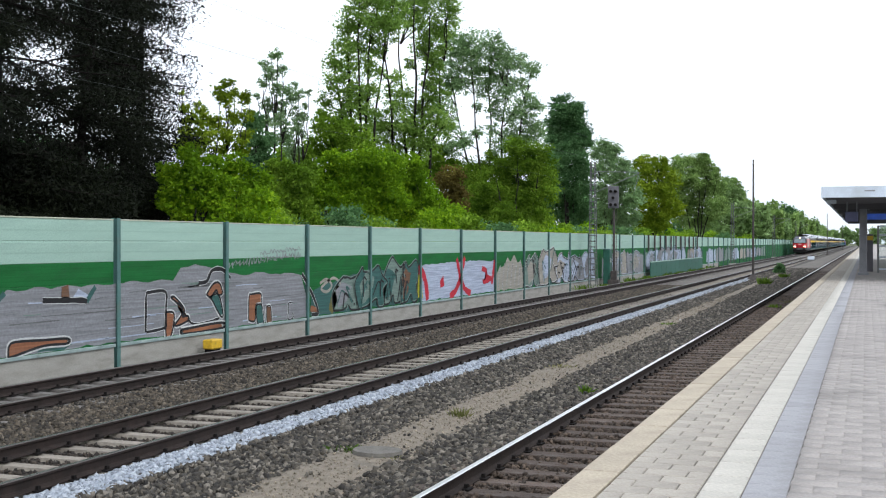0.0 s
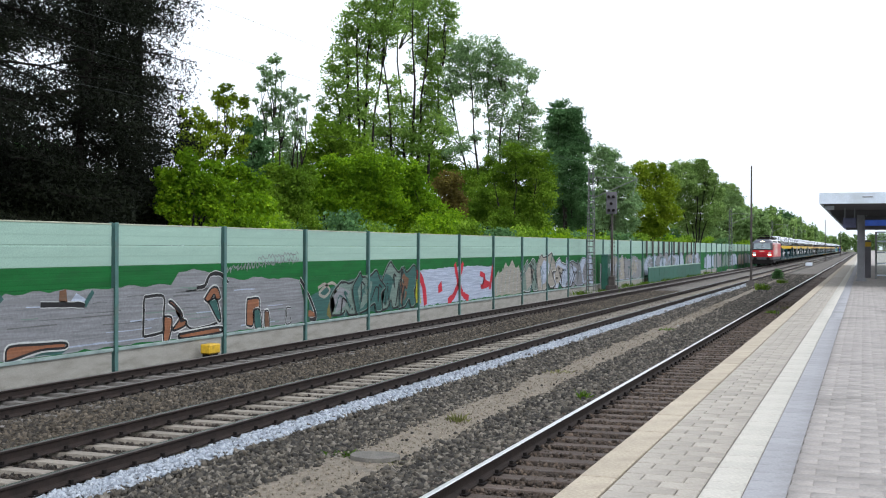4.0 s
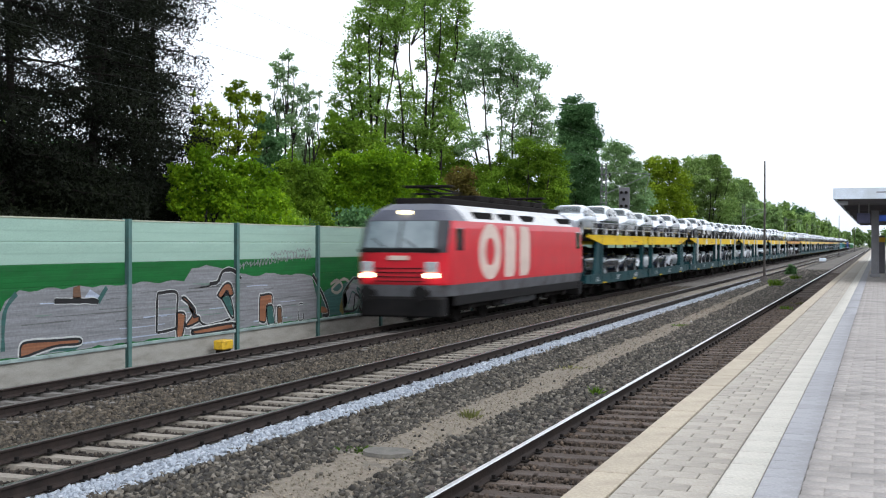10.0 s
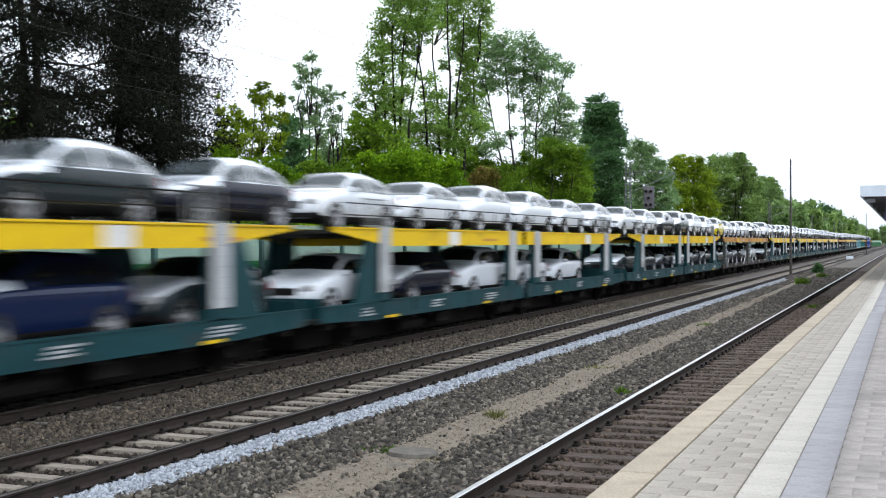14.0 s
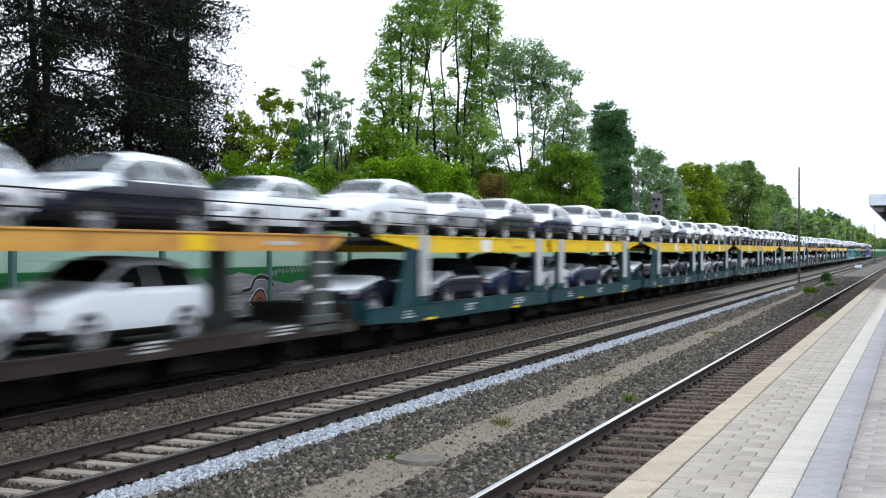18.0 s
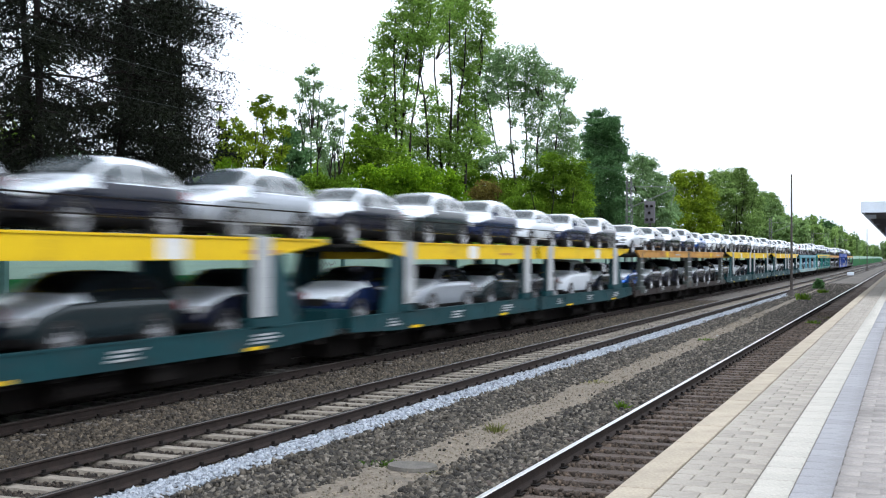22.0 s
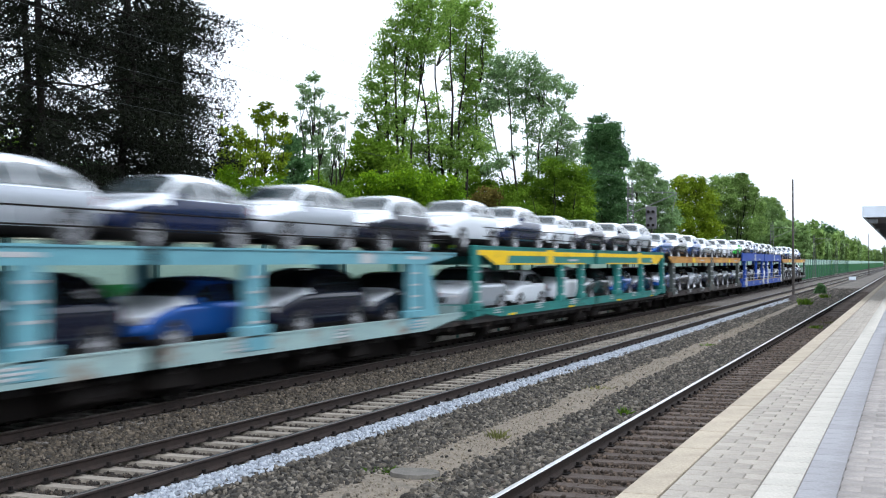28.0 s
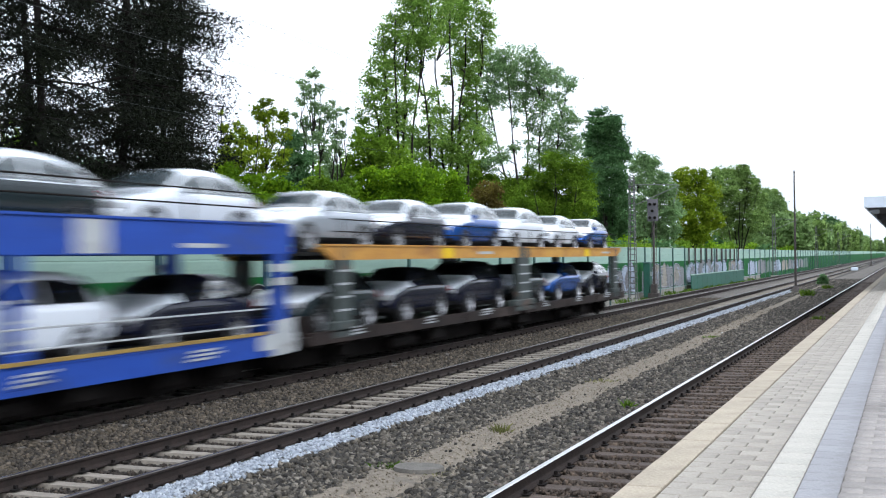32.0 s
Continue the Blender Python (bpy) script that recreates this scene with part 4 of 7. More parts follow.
LETTER = ((0.02, 0.0), (0.0, 0.55), (0.10, 0.90), (0.24, 1.02), (0.38, 0.90), (0.55, 0.96), (0.74, 1.06), (0.95, 0.86), (1.0, 0.55), (0.86, 0.40), (1.02, 0.06), (0.72, 0.0), (0.58, 0.22), (0.42, 0.02))


def letterish(x0, x1, z0, z1, fill, edge, seed, layer=1, second=None, rim="mist"):
    """One illegible angular letter form: fill, a lighter part, outline, counters and slashes."""
    r = random.Random(seed)
    w, h = x1 - x0, z1 - z0
    lean = r.uniform(-0.12, 0.2)
    flip = r.random() < 0.5
    pts = []
    for u, v in LETTER:
        u, v = (1 - u if flip else u) + r.uniform(-0.09, 0.09), v + r.uniform(-0.07, 0.07)
        pts.append((x0 + w * (u + lean * v), z0 + h * max(0.0, v)))
    blob(pts, fill, layer, 0.03)
    if second:
        q = r.uniform(0.1, 0.45)
        blob([(x0 + w * (q + 0.02), z0 + h * 0.1), (x0 + w * (q - 0.05), z0 + h * 0.6), (x0 + w * (q + 0.15), z0 + h * 0.85), (x0 + w * (q + 0.45), z0 + h * 0.7), (x0 + w * (q + 0.3), z0 + h * 0.25)], second, layer + 1, 0.08)
    stroke(pts + pts[:1], 0.07, rim, layer + 2)
    stroke([(a + 0.02, b - 0.03) for a, b in pts + pts[:1]], 0.06, edge, layer + 3)
    for q in range(6):
        cx, cz = x0 + w * r.uniform(0.15, 0.85), z0 + h * r.uniform(0.2, 0.7)
        a, b = r.uniform(-0.14, 0.14) * w, r.uniform(0.15, 0.3) * h
        stroke([(cx - a, cz - b), (cx - a * 0.2, cz - b * 0.2), (cx + a, cz + b), (cx + a + 0.1 * w, cz + b * 0.7)], r.uniform(0.04, 0.1), r.choice((edge, edge, rim, "teal")), layer + 4 + q * 0.4)


# long silver piece
blob([(18.75, 0.04), (18.8, 1.0), (18.95, 1.25), (19.4, 1.42), (20.5, 1.45), (22.9, 1.47), (25.5, 1.5), (25.9, 1.75), (26.6, 1.88), (27.6, 1.74), (28.3, 1.62), (29.0, 1.52), (32.7, 1.46), (33.1, 0.8), (33.3, 0.04)], "silver", 0, 0.06)
stroke([(18.9, 0.2), (18.95, 1.0), (19.3, 1.4)], 0.10, "teal", 1)


def edged(pts, fill, line=0.05, layer=5):
    """A filled sprayed shape with a dark edge and a thin white rim."""
    stroke(pts, line + 0.07, "white", layer - 2, True, 0.3)
    blob(pts, fill, layer - 1, 0.01)
    return stroke(pts, line, "black", layer, True, 0.3)


outlined([(20.48, 1.18), (21.2, 1.15), (21.85, 1.12), (22.0, 1.08)], 0.10, "black", 4)
stroke([(22.0, 1.08), (22.12, 1.22), (22.32, 1.42)], 0.12, "teal", 3)
blob([(21.1, 1.2), (21.1, 1.48), (21.34, 1.5), (21.4, 1.2)], "brown", 3)
blob([(21.5, 1.18), (21.7, 1.4), (22.1, 1.25), (22.0, 1.14)], "pale", 2)
edged([(19.4, 0.06), (19.43, 0.28), (19.67, 0.34), (20.5, 0.31), (21.3, 0.28), (21.3, 0.17), (20.48, 0.18), (19.5, 0.03)], "orange")
blob([(20.3, 0.04), (20.5, 0.14), (21.5, 0.15), (21.2, 0.05)], "teal", 1)
outlined([(24.30, 0.2), (24.32, 0.7), (24.34, 1.14), (24.5, 1.2), (25.18, 1.18), (25.2, 0.75), (25.2, 0.27)], 0.07, "black", 4)
outlined([(24.34, 0.2), (24.8, 0.22), (25.2, 0.26)], 0.06, "black", 4)
edged([(25.2, 0.66), (25.57, 0.58), (25.42, 0.02), (25.2, 0.02)], "orange")
edged([(25.41, 1.03), (25.98, 0.66), (25.6, 0.28), (26.21, 0.37), (26.21, 0.50), (25.95, 0.50), (26.05, 0.68), (25.6, 1.02)], "orange")
edged([(25.88, 0.15), (27.87, 0.21), (27.96, 0.06), (26.05, 0.03)], "orange", 0.06, 7)
outlined([(26.2, 0.44), (26.5, 0.26), (27.3, 0.27), (27.8, 0.34)], 0.06, "black", 4)
edged([(27.13, 1.03), (27.48, 1.31), (27.8, 1.32), (27.96, 1.04), (27.75, 1.0), (27.62, 1.14), (27.35, 0.95)], "orange")
edged([(27.33, 0.96), (27.75, 1.0), (27.99, 0.45), (27.84, 0.41)], "teal")
outlined([(26.75, 1.36), (27.15, 1.40), (27.42, 1.68), (27.95, 1.70), (28.4, 1.45)], 0.09, "black", 4)
edged([(29.41, 0.17), (29.44, 0.86), (29.6, 0.93), (30.14, 0.92), (30.14, 0.60), (29.84, 0.60), (29.78, 0.15)], "orange")
edged([(29.84, 0.58), (30.18, 0.58), (30.3, 0.05), (29.93, 0.05)], "teal", 0.04, 7)
edged([(30.49, 0.53), (30.73, 0.50), (30.78, 0.04), (30.52, 0.04)], "brown", 0.04)
outlined([(32.16, 0.55), (31.9, 0.55), (31.87, 0.3), (31.86, 0.06), (32.16, 0.07), (32.16, 0.24)], 0.05, "black", 4)
outlined([(32.8, 1.45), (33.3, 1.0), (33.75, 0.5), (33.95, 0.12), (33.5, 0.1)], 0.10, "black", 4)
stroke([(33.4, 0.3), (33.75, 0.25), (33.9, 0.1)], 0.14, "orange", 3)
# streaks of the roller in the silver
rk = random.Random(3)
for k in range(46):
    x, z = rk.uniform(18.9, 31.5), rk.uniform(0.12, 1.4)
    ln = rk.uniform(0.5, 2.2)
    stroke([(x, z), (x + ln * 0.5, z + rk.uniform(-0.02, 0.02)), (min(x + ln, 32.8), z)], rk.uniform(0.012, 0.035), rk.choice(("streak", "streak", "mist", "pale")), 1)
# thin scribble above
for k in range(22):
    x, z = 28.3 + k * 0.2, 1.68 + 0.012 * k
    stroke([(x + rk.uniform(-0.05, 0.05), z + rk.uniform(0, 0.1)), (x + 0.05, z + rk.uniform(0.2, 0.3)), (x + rk.uniform(0.0, 0.16), z + rk.uniform(0.05, 0.15)), (x + 0.2, z + rk.uniform(0.1, 0.26))], 0.03, "silver", 1)
    if k > 8:
        stroke([(x, z + 0.28), (x + 0.08, z + rk.uniform(0.3, 0.42)), (x + 0.2, z + 0.3)], 0.028, "silver", 1)
# dark teal and olive piece
blob([(33.4, 0.05), (33.5, 0.8), (34.2, 1.0), (36.0, 1.25), (38.0, 1.45), (41.5, 1.4), (42.6, 1.2), (42.9, 0.06)], "teal", 0, 0.08)
stroke([(34.1, 1.1), (34.6, 1.22), (35.0, 1.0), (34.6, 0.8), (34.2, 0.95), (35.1, 1.25), (35.7, 1.05)], 0.09, "beige", 2)
stroke([(34.9, 0.1), (35.2, 0.55), (35.6, 0.9)], 0.35, "olive", 1)
for k, (a, b, fl, sc, hh) in enumerate(((34.9, 37.5, "mist", "silver", 1.3), (37.0, 39.6, "teal", "mist", 1.6), (39.0, 41.4, "mist", "teal", 1.72), (40.9, 42.7, "teal", "brown", 1.7))):
    letterish(a, b, 0.1, hh, fl, "black", 20 + k, 1 + 7 * (k % 2), sc)
blob([(37.4, 0.3), (37.3, 0.52), (38.0, 0.6), (38.1, 0.35)], "red", 3)
# white field with red figures
blob([(43.2, 0.05), (43.25, 1.5), (45.0, 1.58), (47.9, 1.6), (50.5, 1.6), (53.0, 1.55), (53.0, 0.08)], "pale", 1, 0.05)
blob([(42.6, 0.2), (42.5, 1.1), (43.2, 1.35), (43.5, 0.2)], "lemon", 2)
stroke([(42.5, 1.35), (43.3, 1.3), (43.8, 0.8), (44.0, 0.08)], 0.32, "red", 3)
blob([(45.55, 0.5), (45.5, 0.85), (45.9, 1.0), (46.0, 0.6)], "red", 3)
stroke([(47.6, 1.75), (47.9, 1.2), (48.1, 0.8), (48.35, 1.3), (48.7, 1.78)], 0.26, "red", 3)
stroke([(46.7, 0.12), (47.4, 0.3), (48.1, 0.75), (48.7, 0.35), (49.5, 0.12)], 0.26, "red", 3)
blob([(51.1, 1.1), (51.2, 1.35), (51.9, 1.2), (51.9, 0.95), (52.6, 0.8), (52.6, 0.55), (51.3, 0.5), (51.2, 0.7), (51.7, 0.75), (51.6, 1.0)], "red", 3)
stroke([(53.1, 1.6), (52.85, 0.9), (52.6, 0.45)], 0.24, "red", 3)
# on the concrete below
stroke([(49.9, -0.2), (50.7, -0.22)], 0.07, "red", 1)
# beige, grey and teal pieces further on
blob([(53.4, 0.05), (53.5, 0.9), (53.9, 1.25), (54.6, 1.2), (55.3, 1.7), (55.8, 1.45), (56.4, 1.85), (57.0, 1.4), (57.6, 1.5), (58.2, 0.8), (58.2, 0.06)], "beige", 0, 0.1)
for k in range(6):
    outlined([(53.7 + k * 0.7, 0.15), (53.8 + k * 0.7, 0.7), (54.1 + k * 0.68, 1.3 + 0.1 * (k % 2))], 0.05, "streak" if k % 2 else "mist", 3)
outlined([(58.0, 0.1), (58.3, 0.6), (57.9, 1.0), (58.6, 1.45), (58.9, 1.1)], 0.09, "black", 4)
blob([(58.2, 0.05), (58.3, 1.2), (60.0, 1.4), (63.0, 1.5), (67.0, 1.4), (67.4, 0.05)], "teal", 0, 0.15)
blob([(67.6, 0.05), (68.0, 1.0), (71.0, 1.5), (75.2, 1.6), (75.4, 0.05)], "silver", 0, 0.15)
blob([(77.2, 0.05), (77.4, 1.4), (82.0, 1.7), (88.0, 1.6), (92.8, 1.5), (92.8, 0.05)], "silver", 0, 0.15)
blob([(93.5, 0.05), (93.8, 1.5), (100.0, 1.6), (108.0, 1.7), (115.2, 1.7), (115.2, 0.05)], "mist", 0, 0.15)
for k, (a, b, fl, ed, sc, hh) in enumerate(((58.4, 61.6, "mist", "black", "beige", 1.7), (61.0, 65.0, "beige", "black", "pale", 2.1), (64.4, 68.2, "pale", "black", "beige", 1.7), (67.8, 71.8, "silver", "black", "pale", 1.6), (71.2, 75.2, "pale", "streak", "silver", 1.85),
                                            (77.5, 82.0, "silver", "streak", "pale", 1.8), (81.4, 86.2, "beige", "streak", "silver", 1.85), (85.6, 92.0, "silver", "streak", "beige", 1.75),
                                            (94.0, 100.0, "pale", "teal", "silver", 1.85), (99.2, 106.0, "silver", "teal", "pale", 1.95), (105.2, 114.5, "pale", "teal", "silver", 2.0), (117.0, 122.5, "beige", "brown", "silver", 1.8), (122.0, 128.0, "pale", "streak", "silver", 1.9))):
    letterish(a, b, 0.08, hh, fl, ed, 60 + k, 1 + 7 * (k % 2), sc, "white" if k < 3 else "pale")
for k in range(9):
    x = 132 + k * 9.0
    blob([(x, 0.1), (x + 0.3, 1.5), (x + 3.5, 1.7), (x + 8.2, 1.5), (x + 8.6, 0.1)], ("pale", "silver", "mist", "pale", "beige", "silver")[k % 6], 1, 0.3, 0.8)

# ---- the train: a red locomotive and double-deck car carriers ----
M["loco_red"] = surface("loco_red_paint", (0.56, 0.010, 0.024), (0.49, 0.008, 0.020), 1.5, 0.35, coat=0.3, spec=0.4, stain=(0.44, 0.02, 0.03), stain_scale=0.9, stain_lo=0.56)
M["loco_grey"] = surface("loco_grey_paint", (0.085, 0.092, 0.12), (0.065, 0.07, 0.092), 1.5, 0.4, coat=0.1, spec=0.3)
M["loco_white"] = surface("loco_roof_paint", (0.60, 0.61, 0.63), (0.50, 0.51, 0.53), 1.5, 0.45, stain=(0.45, 0.43, 0.40), stain_scale=1.0)
M["loco_sill"] = surface("loco_sill_paint", (0.13, 0.132, 0.145), (0.09, 0.092, 0.10), 2, 0.7, spec=0.2, stain=(0.055, 0.05, 0.05), stain_scale=1.2)
M["loco_logo"] = surface("loco_logo_film", (0.62, 0.50, 0.44), (0.54, 0.42, 0.37), 2, 0.5)
M["black"] = surface("black_parts", (0.007, 0.007, 0.008), (0.012, 0.011, 0.011), 5, 0.75, spec=0.15)
M["dark_glass"] = surface("dark_window_glass", (0.012, 0.016, 0.02), (0.016, 0.021, 0.025), 2, 0.04, spec=0.8, coat=1.0)
M["dark_glass"].node_tree.nodes["Principled BSDF"].inputs["Coat IOR"].default_value = 1.8
# upper-deck car windows: sky light through the panes painted as a grey-blue base
M["car_glass"] = surface("car_window_glass", (0.050, 0.072, 0.084), (0.085, 0.112, 0.122), 1.6, 0.05, spec=0.5, coat=0.8)
M["car_glass"].node_tree.nodes["Principled BSDF"].inputs["Coat IOR"].default_value = 1.65
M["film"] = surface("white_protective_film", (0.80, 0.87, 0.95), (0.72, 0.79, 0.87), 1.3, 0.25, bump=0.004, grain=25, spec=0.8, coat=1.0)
M["film"].node_tree.nodes["Principled BSDF"].inputs["Coat IOR"].default_value = 1.8
# windscreen base lightened and blued to carry the reflected sky
M["screen_glass"] = surface("sky_toned_cab_glass", (0.12, 0.16, 0.18), (0.20, 0.25, 0.27), 0.9, 0.04, spec=0.6, coat=1.0)
M["loco_frame"] = surface("loco_dark_frame", (0.030, 0.032, 0.040), (0.022, 0.024, 0.03), 2, 0.5, spec=0.3)
M["headlight"] = surface("lit_headlight", (1.0, 0.82, 0.48), None, 3, 0.3, glow=7.0)
M["lamp_off"] = surface("lamp_glass", (0.45, 0.46, 0.48), (0.35, 0.36, 0.38), 9, 0.12, spec=0.8)
M["tail_red"] = surface("red_lamp_glass", (0.28, 0.012, 0.014), None, 9, 0.15, spec=0.7)
M["tyre"] = surface("tyre_rubber", (0.022, 0.022, 0.023), None, 9, 0.85)
M["alloy"] = surface("alloy_rim", (0.38, 0.39, 0.42), (0.28, 0.29, 0.31), 6, 0.35, metal=0.6)
PAINT = {"w": ("white", (0.68, 0.73, 0.80), 0.0), "s": ("silver", (0.42, 0.46, 0.52), 0.35), "g": ("dark grey", (0.019, 0.029, 0.034), 0.1), "k": ("black", (0.009, 0.011, 0.024), 0.1),
         "b": ("bright blue", (0.015, 0.09, 0.36), 0.5), "n": ("navy blue", (0.008, 0.017, 0.060), 0.15), "y": ("yellow", (0.62, 0.52, 0.01), 0.1), "l": ("bright green", (0.05, 0.46, 0.06), 0.1),
         "r": ("dark red", (0.30, 0.03, 0.05), 0.8)}
for key, (nm, col, flake) in PAINT.items():
    M["car_" + key] = surface("car_paint_" + nm.replace(" ", "_"), col, tuple(v * 0.92 for v in col), 0.8, 0.16, metal=flake, coat=0.42, grain=200, spec=0.25)
    M["car_" + key].node_tree.nodes["Principled BSDF"].inputs["Coat IOR"].default_value = 1.45
for key, col, alt, st in (("teal", (0.004, 0.042, 0.051), (0.003, 0.031, 0.038), (0.018, 0.033, 0.037)), ("yellow", (0.68, 0.46, 0.004), (0.62, 0.41, 0.004), (0.45, 0.30, 0.012)),
                          ("pillar_white", (0.40, 0.42, 0.44), (0.32, 0.34, 0.355), (0.20, 0.20, 0.19)), ("panel_white", (0.66, 0.66, 0.64), (0.58, 0.58, 0.56), (0.40, 0.39, 0.36)), ("rust", (0.022, 0.014, 0.012), (0.014, 0.010, 0.009), (0.055, 0.040, 0.034)),
                          ("rust_orange", (0.50, 0.27, 0.055), (0.38, 0.18, 0.04), (0.21, 0.085, 0.035)), ("grey_green", (0.050, 0.062, 0.060), (0.038, 0.047, 0.046), (0.11, 0.065, 0.048)),
                          ("turquoise", (0.12, 0.31, 0.37), (0.10, 0.26, 0.32), (0.19, 0.31, 0.34)), ("turq_sill", (0.25, 0.36, 0.36), (0.21, 0.31, 0.32), (0.17, 0.085, 0.05)),
                          ("sea_green", (0.018, 0.17, 0.155), (0.016, 0.14, 0.13), (0.035, 0.11, 0.10)), ("wagon_blue", (0.016, 0.062, 0.33), (0.014, 0.050, 0.27), (0.03, 0.055, 0.18)),
                          ("ochre", (0.30, 0.20, 0.05), (0.22, 0.15, 0.05), (0.12, 0.09, 0.05)), ("deck", (0.025, 0.024, 0.023), (0.018, 0.017, 0.016), (0.045, 0.03, 0.024))):
    M[key] = surface("wagon_" + key, col, alt, 1.8, 0.6, bump=0.01, spec=0.25, stain=st, stain_scale=1.1, stain_lo=0.55, stretch=(0.6, 1, 1.4))

MOVING = []      # (thing, metres behind the locomotive's front, height above the rail)


def ring_shell(bm, levels, outline, mat_of):
    """Stacks closed plan outlines one above another into a shell."""
    rings = [[bm.verts.new((x, y, z)) for x, y in outline(k)] for k, z in enumerate(levels)]
    n = len(rings[0])
    for k in range(len(rings) - 1):
        for i in range(n):
            a, b, c, d = rings[k][i], rings[k][(i + 1) % n], rings[k + 1][(i + 1) % n], rings[k + 1][i]
            fc = bm.faces.new((a, b, c, d))
            mid = (a.co + b.co + c.co + d.co) / 4
            fc.material_index = mat_of(mid)
    bm.faces.new(rings[0][::-1]).material_index = mat_of(rings[0][0].co)
    bm.faces.new(rings[-1]).material_index = 2
    return bm


def locomotive():
    t = thing("locomotive", "red electric locomotive with grey cab and lit headlamps", "locomotive", at=(0, Y_C, RAIL))
    L = 17.05
    levels = [0.93, 1.28, 1.32, 2.25, 2.45, 3.0, 3.22, 3.27, 3.55, 3.75]
    xf = [0.0, -0.10, -0.12, -0.14, -0.10, 0.12, 0.24, 0.28, 0.5, 1.0]
    hw = [1.40, 1.48, 1.485, 1.485, 1.485, 1.47, 1.45, 1.40, 1.16, 0.86]

    def outline(k):
        f, w = xf[k], hw[k]
        half = [(f, 0.0), (f + 0.01, w * 0.45), (f + 0.05, w * 0.72), (f + 0.16, w * 0.88), (f + 0.38, w * 0.97), (f + 0.7, w), (1.95, w), (6.0, w), (L / 2, w)]
        left = half + [(L - x, y) for x, y in half[::-1][1:]]
        return [(x, -y) for x, y in left] + [(x, y) for x, y in left[::-1][1:-1]]

    def mat_of(p):
        front = min(p.x, L - p.x)
        if p.z < 1.3:
            return 3
        if p.z > 3.2:
            return 1 if front < 2.7 else 2
        if front < 0.30 + (p.z - 2.3) * 0.45 and p.z > 2.26:
            return 4
        return 0

    bm = ring_shell(bmesh.new(), levels, outline, mat_of)
    body = part("body", bm, ["loco_red", "loco_grey", "loco_white", "loco_sill", "loco_frame"], t, "glossy red paint with pale roof shoulders")
    for f in (0, 1):
        s = 1 - 2 * f
        ox = L * f

        def px(x):
            return ox + s * x
        bm = bmesh.new()
        quad = [(-0.115, -1.16, 2.40), (-0.115, 1.16, 2.40), (0.20, 1.10, 3.20), (0.20, -1.10, 3.20)]
        vs = [bm.verts.new((px(x - 0.02), y, z)) for x, y, z in quad]
        vb = [bm.verts.new((px(x + 0.05), y, z)) for x, y, z in quad]
        bm.faces.new(vs)
        for i in range(4):
            bm.faces.new((vs[i], vs[(i + 1) % 4], vb[(i + 1) % 4], vb[i]))
        part("windscreen", bm, "screen_glass", t, "cab windscreen with sky reflection in its colour")
        bm = rod(bmesh.new(), (px(-0.13), 0, 2.40), (px(0.19), 0, 3.20), 0.035, None, 6)
        for sy in (-0.55, 0.45):
            rod(bm, (px(-0.14), sy, 2.42), (px(-0.03), sy + 0.45, 2.68), 0.018, None, 5)
        part("wiper", bm, "black", t, "dark screen divider and wipers")
        for sy in (-1, 1):
            bm = bmesh.new()
            box(bm, *sorted((px(-0.15), px(0.1))), *sorted((sy * 0.83, sy * 1.24)), 1.50, 1.63, 0.02)
            part("headlight", bm, "headlight" if f == 0 else "tail_red", t, "lit warm white headlight" if f == 0 else "")
            bm = bmesh.new()
            box(bm, *sorted((px(-0.14), px(0.1))), *sorted((sy * 0.85, sy * 1.22)), 1.66, 1.98, 0.02)
            part("marker_lamp", bm, "lamp_off", t)
            bm = bmesh.new()
            rod(bm, (px(0.1), sy * 0.875, 1.05), (px(-0.52), sy * 0.875, 1.05), 0.10, None, 12)
            rod(bm, (px(-0.52), sy * 0.875, 1.05), (px(-0.58), sy * 0.875, 1.05), 0.23, None, 14)
            part("buffer", bm, "black", t)
            bm = bmesh.new()
            box(bm, *sorted((px(0.85), px(1.5))), *sorted((sy * 1.46, sy * 1.492)), 2.3, 3.0, 0.02)
            part("cab_window", bm, "dark_glass", t)
        bm = bmesh.new()
        box(bm, *sorted((px(0.34), px(0.6))), -0.2, 0.2, 3.42, 3.52, 0.02)
        part("top_lamp", bm, "headlight" if f == 0 else "lamp_off", t)
        bm = bmesh.new()
        for k in range(4):
            box(bm, *sorted((px(-0.155), px(0.0))), -0.8, 0.8, 1.38 + 0.13 * k, 1.405 + 0.13 * k)
        part("grille", bm, "black", t)
        bm = bmesh.new()
        box(bm, *sorted((px(-0.17), px(-0.08))), -0.32, 0.32, 2.02, 2.16, 0.01)
        part("badge", bm, "loco_logo", t, "pale badge")
        bm = bmesh.new()
        box(bm, *sorted((px(-0.06), px(0.5))), -1.36, 1.36, 0.30, 0.92, 0.06)
        part("apron", bm, "black", t, "black snow plough apron")
        bm = bmesh.new()
        box(bm, *sorted((px(-0.15), px(-0.02))), -1.3, 1.3, 2.27, 2.36, 0.01)
        part("screen_sill", bm, "black", t)
    for sy in (-1, 1):
        y0, y1 = sorted((sy * 1.484, sy * 1.490))
        bm = bmesh.new()
        n = 26
        ring = []
        for rr, yy in (((1.15, 0.92), y0), ((1.15, 0.92), y1), ((0.50, 0.46), y1), ((0.50, 0.46), y0)):
            ring.append([bm.verts.new((4.1 + rr[0] * math.cos(k * math.tau / n), yy, 2.26 + rr[1] * math.sin(k * math.tau / n))) for k in range(n)])
        for a, b in zip(ring, ring[1:] + ring[:1]):
            for k in range(n):
                bm.faces.new((a[k], a[(k + 1) % n], b[(k + 1) % n], b[k]))
